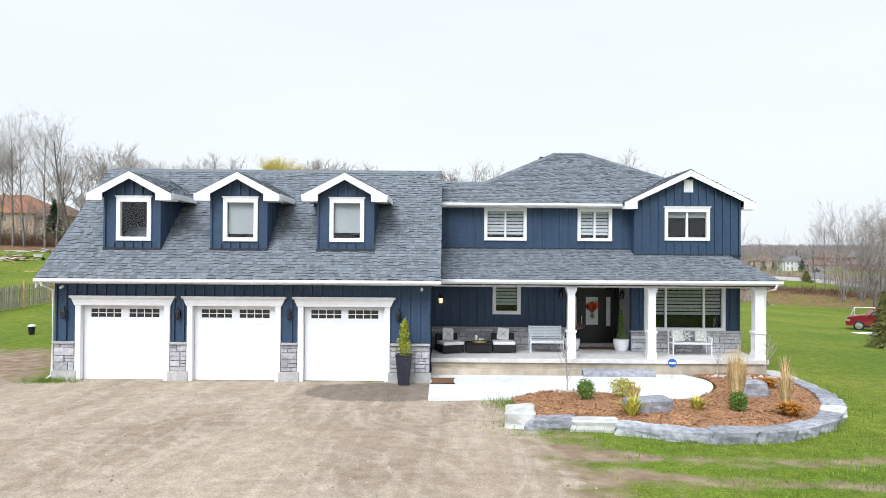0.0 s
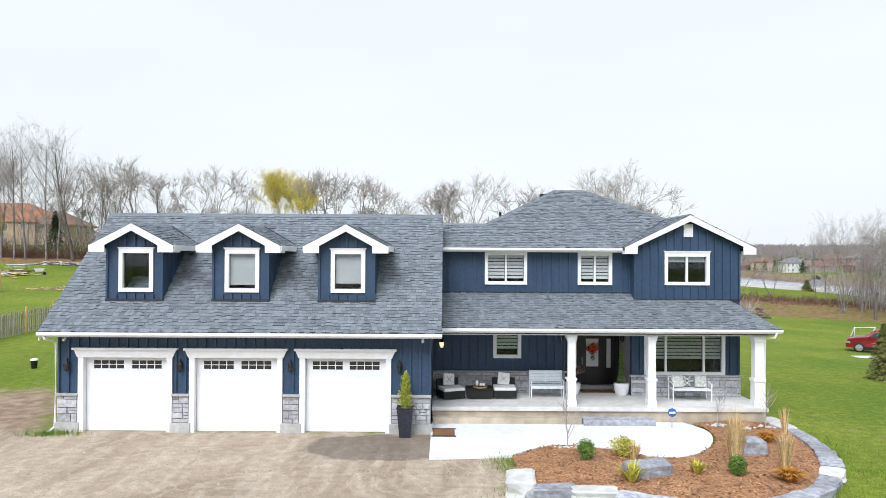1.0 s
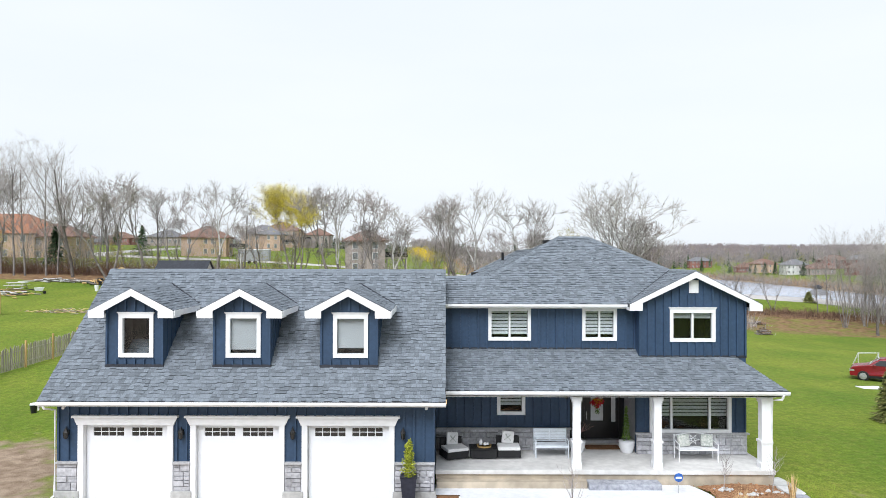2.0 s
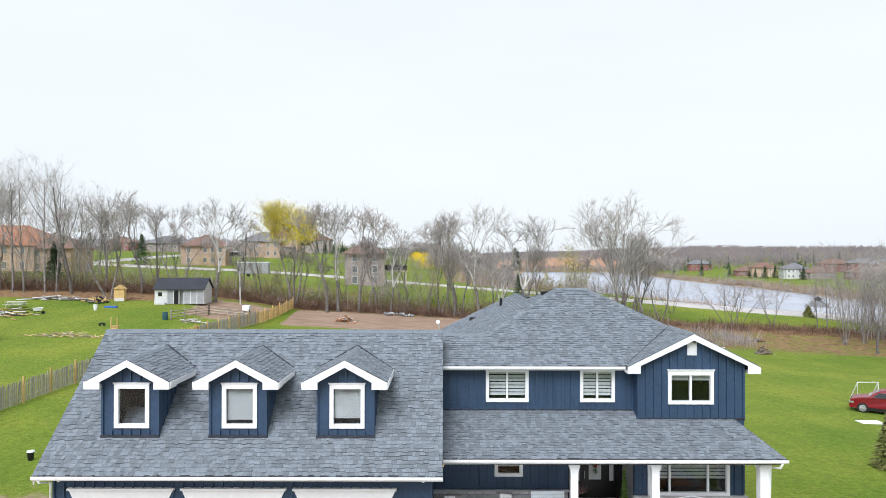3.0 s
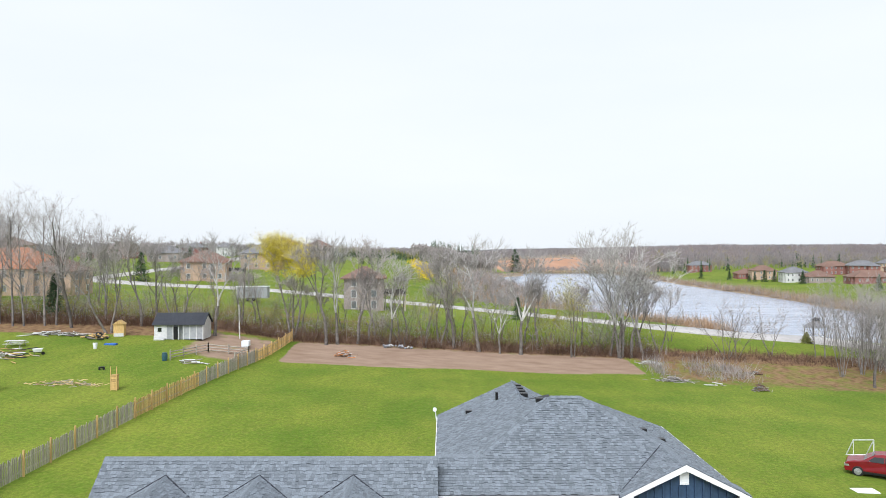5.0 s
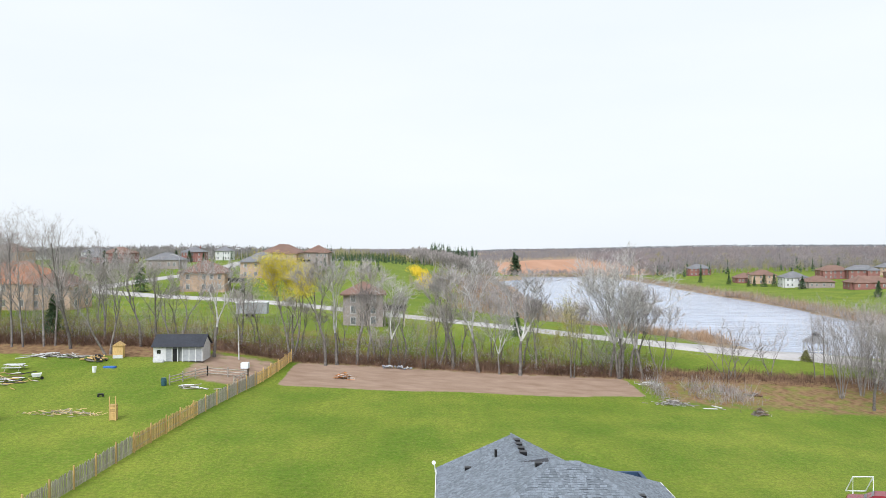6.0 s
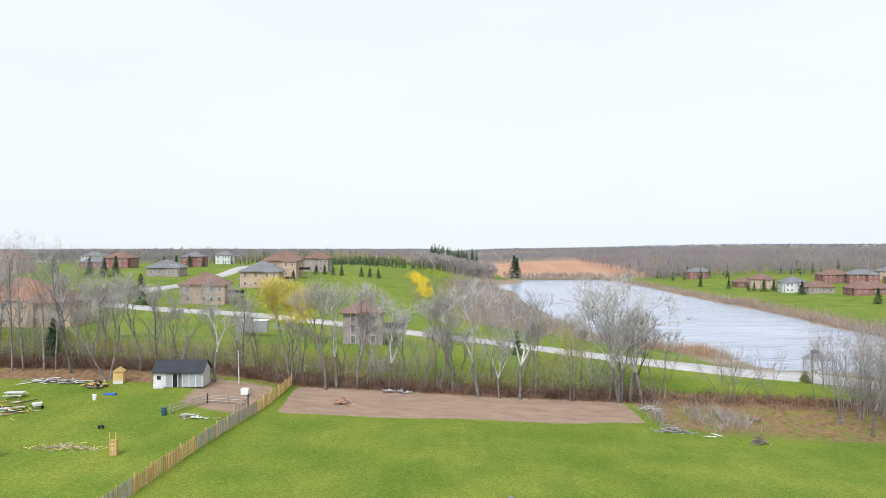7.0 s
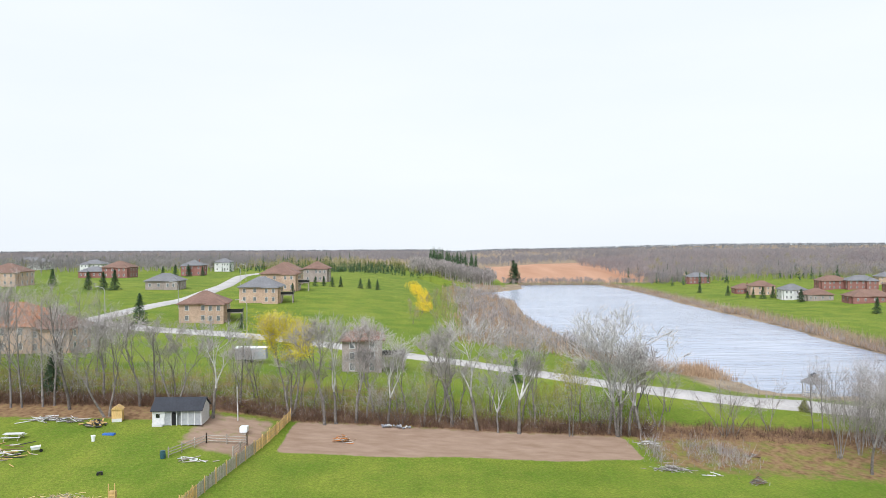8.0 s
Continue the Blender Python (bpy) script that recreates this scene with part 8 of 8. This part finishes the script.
# ---- far woods ----
def woods(name, label, mat, n, fx, fy, h0, h1, seed, conifers=False, sink=0.0):
    """Many far trees as one mesh: a trunk and fine upswept twigs each, or tiers of drooping boughs."""
    r = random.Random(seed)
    r2 = np.random.RandomState(seed)
    x, y = np.array([fx(r) for _ in range(n)]), np.array([fy(r) for _ in range(n)])
    keep = lake_distance(x, y) > 8
    x, y = x[keep], y[keep]
    n = len(x)
    h = r2.uniform(h0, h1, n)
    base = np.stack([x, y, height(x, y) - 0.3 - sink * h], 1)[:, None, :]
    up = np.array([0.0, 0.0, 1.0])
    if conifers:
        k = 40
        f = r2.random_sample((n, k))
        a = r2.uniform(0, 6.283, (n, k))
        rr = h[:, None] * 0.15 * (1.05 - f) * r2.uniform(0.6, 1.1, (n, k))
        root = base + up * (h[:, None] * (0.1 + 0.86 * f) + 0.03 * h[:, None])[..., None]
        out = np.stack([np.cos(a), np.sin(a), np.full_like(a, -0.45)], 2) * rr[..., None]
        side = np.stack([-np.sin(a), np.cos(a), 0 * a], 2) * (rr * 0.55)[..., None]
        tris = np.stack([root + up * (h[:, None, None] * 0.05), root + out - side, root + out + side], 2).reshape(-1, 3, 3)
    else:
        k = 48
        d = r2.normal(size=(n, k, 3))
        d /= np.linalg.norm(d, axis=2, keepdims=True)
        d *= (r2.random_sample((n, k)) ** 0.45)[..., None]
        hh = h[:, None]
        root = base + np.stack([d[..., 0] * hh * 0.27, d[..., 1] * hh * 0.27, hh * (0.6 + 0.36 * d[..., 2])], 2)
        c = r2.uniform(0, 6.283, (n, k))
        size = hh * r2.uniform(0.05, 0.11, (n, k))
        side = np.stack([np.cos(c) * size * 0.34, np.sin(c) * size * 0.34, 0 * c], 2)
        tip = root + np.stack([d[..., 0] * size, d[..., 1] * size, size * 1.5], 2)
        trunk = np.concatenate([base + [-0.2, 0, 0], base + [0.2, 0, 0], base + up * (h * 0.8)[:, None, None]], 1)
        tris = np.concatenate([np.stack([root - side, root + side, tip], 2).reshape(-1, 3, 3), trunk])
    return tagged(tri_mesh(name, tris, mat), label, "woods", kind="stuff")


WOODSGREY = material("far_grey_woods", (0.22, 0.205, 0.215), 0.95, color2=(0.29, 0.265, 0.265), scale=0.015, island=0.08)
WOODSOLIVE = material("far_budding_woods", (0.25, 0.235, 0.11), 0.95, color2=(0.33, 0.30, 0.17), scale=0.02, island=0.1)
# Grey-blue base colour puts distance haze into the farthest ridge.
HAZYRIDGE = material("haze_blue_ridge_woods", (0.15, 0.165, 0.185), 0.95, color2=(0.20, 0.215, 0.235), scale=0.003, island=0.15)
woods("pond_scrub", "leafless grey scrub trees in the wet ground by the pond", GREYBRUSH, 420, lambda r: r.uniform(6, 42), lambda r: r.uniform(176, 460), 2.5, 6.5, 41)
woods("pond_scrub", "tan scrub bushes in the wet ground by the pond", REED, 260, lambda r: r.uniform(4, 40), lambda r: r.uniform(176, 500), 2, 4.5, 42)
brush_mass("bank_scrub", "budding yellow-green scrub along the far bank", WOODSOLIVE, [(x + 4, y, h * 1.3, 0.22) for x, y, h, w in shore_spots(3000, 44)], 46)
woods("far_woods", "leafless grey-brown woods on the hill across the pond", WOODSFAR, 3200, lambda r: r.uniform(165, 720), lambda r: r.uniform(560, 900), 7, 12, 1)
woods("far_woods", "grey leafless woods on the hill across the pond", WOODSGREY, 2200, lambda r: r.uniform(165, 720), lambda r: r.uniform(560, 900), 7, 12, 31)
woods("far_woods", "leafless woods with yellow-green spring haze", WOODSOLIVE, 420, lambda r: r.gauss(r.choice((260, 380, 520, 640)), 45), lambda r: r.uniform(545, 800), 6, 11, 2)
woods("far_woods", "leafless woods beyond the brown field", WOODSGREY, 2600, lambda r: r.uniform(-250, 700), lambda r: r.uniform(960, 1500), 7, 13, 3, sink=0.1)
woods("far_woods", "leafless woods behind the hill houses", WOODSGREY, 2400, lambda r: r.uniform(-620, -150), lambda r: r.uniform(480, 800), 7, 12, 4)
woods("far_woods", "budding woods behind the hill houses", WOODSOLIVE, 300, lambda r: r.gauss(r.choice((-480, -330, -120)), 50), lambda r: r.uniform(480, 760), 6, 10, 24)
woods("far_woods", "leafless hedgerow woods on the left horizon", WOODSGREY, 1800, lambda r: r.uniform(-900, -40), lambda r: r.uniform(800, 1500), 7, 11, 5, sink=0.1)
woods("far_woods", "pale leafless trees beside the plantation", GREYBRUSH, 420, lambda r: r.uniform(-24, 40), lambda r: r.uniform(520, 600), 8, 14, 6)
woods("pine_plantation", "dark green conifer plantation beyond the lawn", DARKLEAF, 700, lambda r: r.gauss(-70, 34), lambda r: r.uniform(455, 620), 3, 6.8, 7, True)
woods("pine_plantation", "green young conifers and larches", SPRUCELEAF, 700, lambda r: r.uniform(-170, 10), lambda r: r.uniform(500, 760), 3, 7.5, 8, True)
woods("pine_stand", "tall dark pines on the horizon", DARKLEAF, 90, lambda r: r.uniform(-16, 42), lambda r: r.uniform(840, 900), 15, 22, 9, True)
woods("pine_stand", "dark conifers scattered in the far left woods", DARKLEAF, 260, lambda r: r.uniform(-520, -90), lambda r: r.uniform(520, 900), 6, 13, 29, True)
woods("pine_stand", "dark conifers at the wood's edge across the pond", DARKLEAF, 56, lambda r: r.gauss(r.choice((180, 200, 290)), 12), lambda r: r.uniform(520, 640), 6, 14, 10, True)
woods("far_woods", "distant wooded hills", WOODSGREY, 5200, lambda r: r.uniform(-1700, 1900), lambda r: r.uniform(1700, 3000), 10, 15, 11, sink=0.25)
woods("far_hedge", "leafless hedge along the field's edge", WOODSFAR, 320, lambda r: r.uniform(50, 200), lambda r: r.uniform(574, 590), 2, 6, 12)
woods("far_woods", "distant wooded ridge tinted with haze blue", HAZYRIDGE, 5200, lambda r: r.uniform(-2600, 2900), lambda r: r.uniform(3000, 4600), 14, 20, 13, sink=0.25)

# ---- garage roof shingles ----
LG = sl.length
def garage_run(s):
    return (0, RX1 - RX0)
shingles(GARAGE_ROOF, (RX0, EAVE_Y, EAVE_Z), (1, 0, 0), sl, garage_run, LG, singles=300, seed=9)
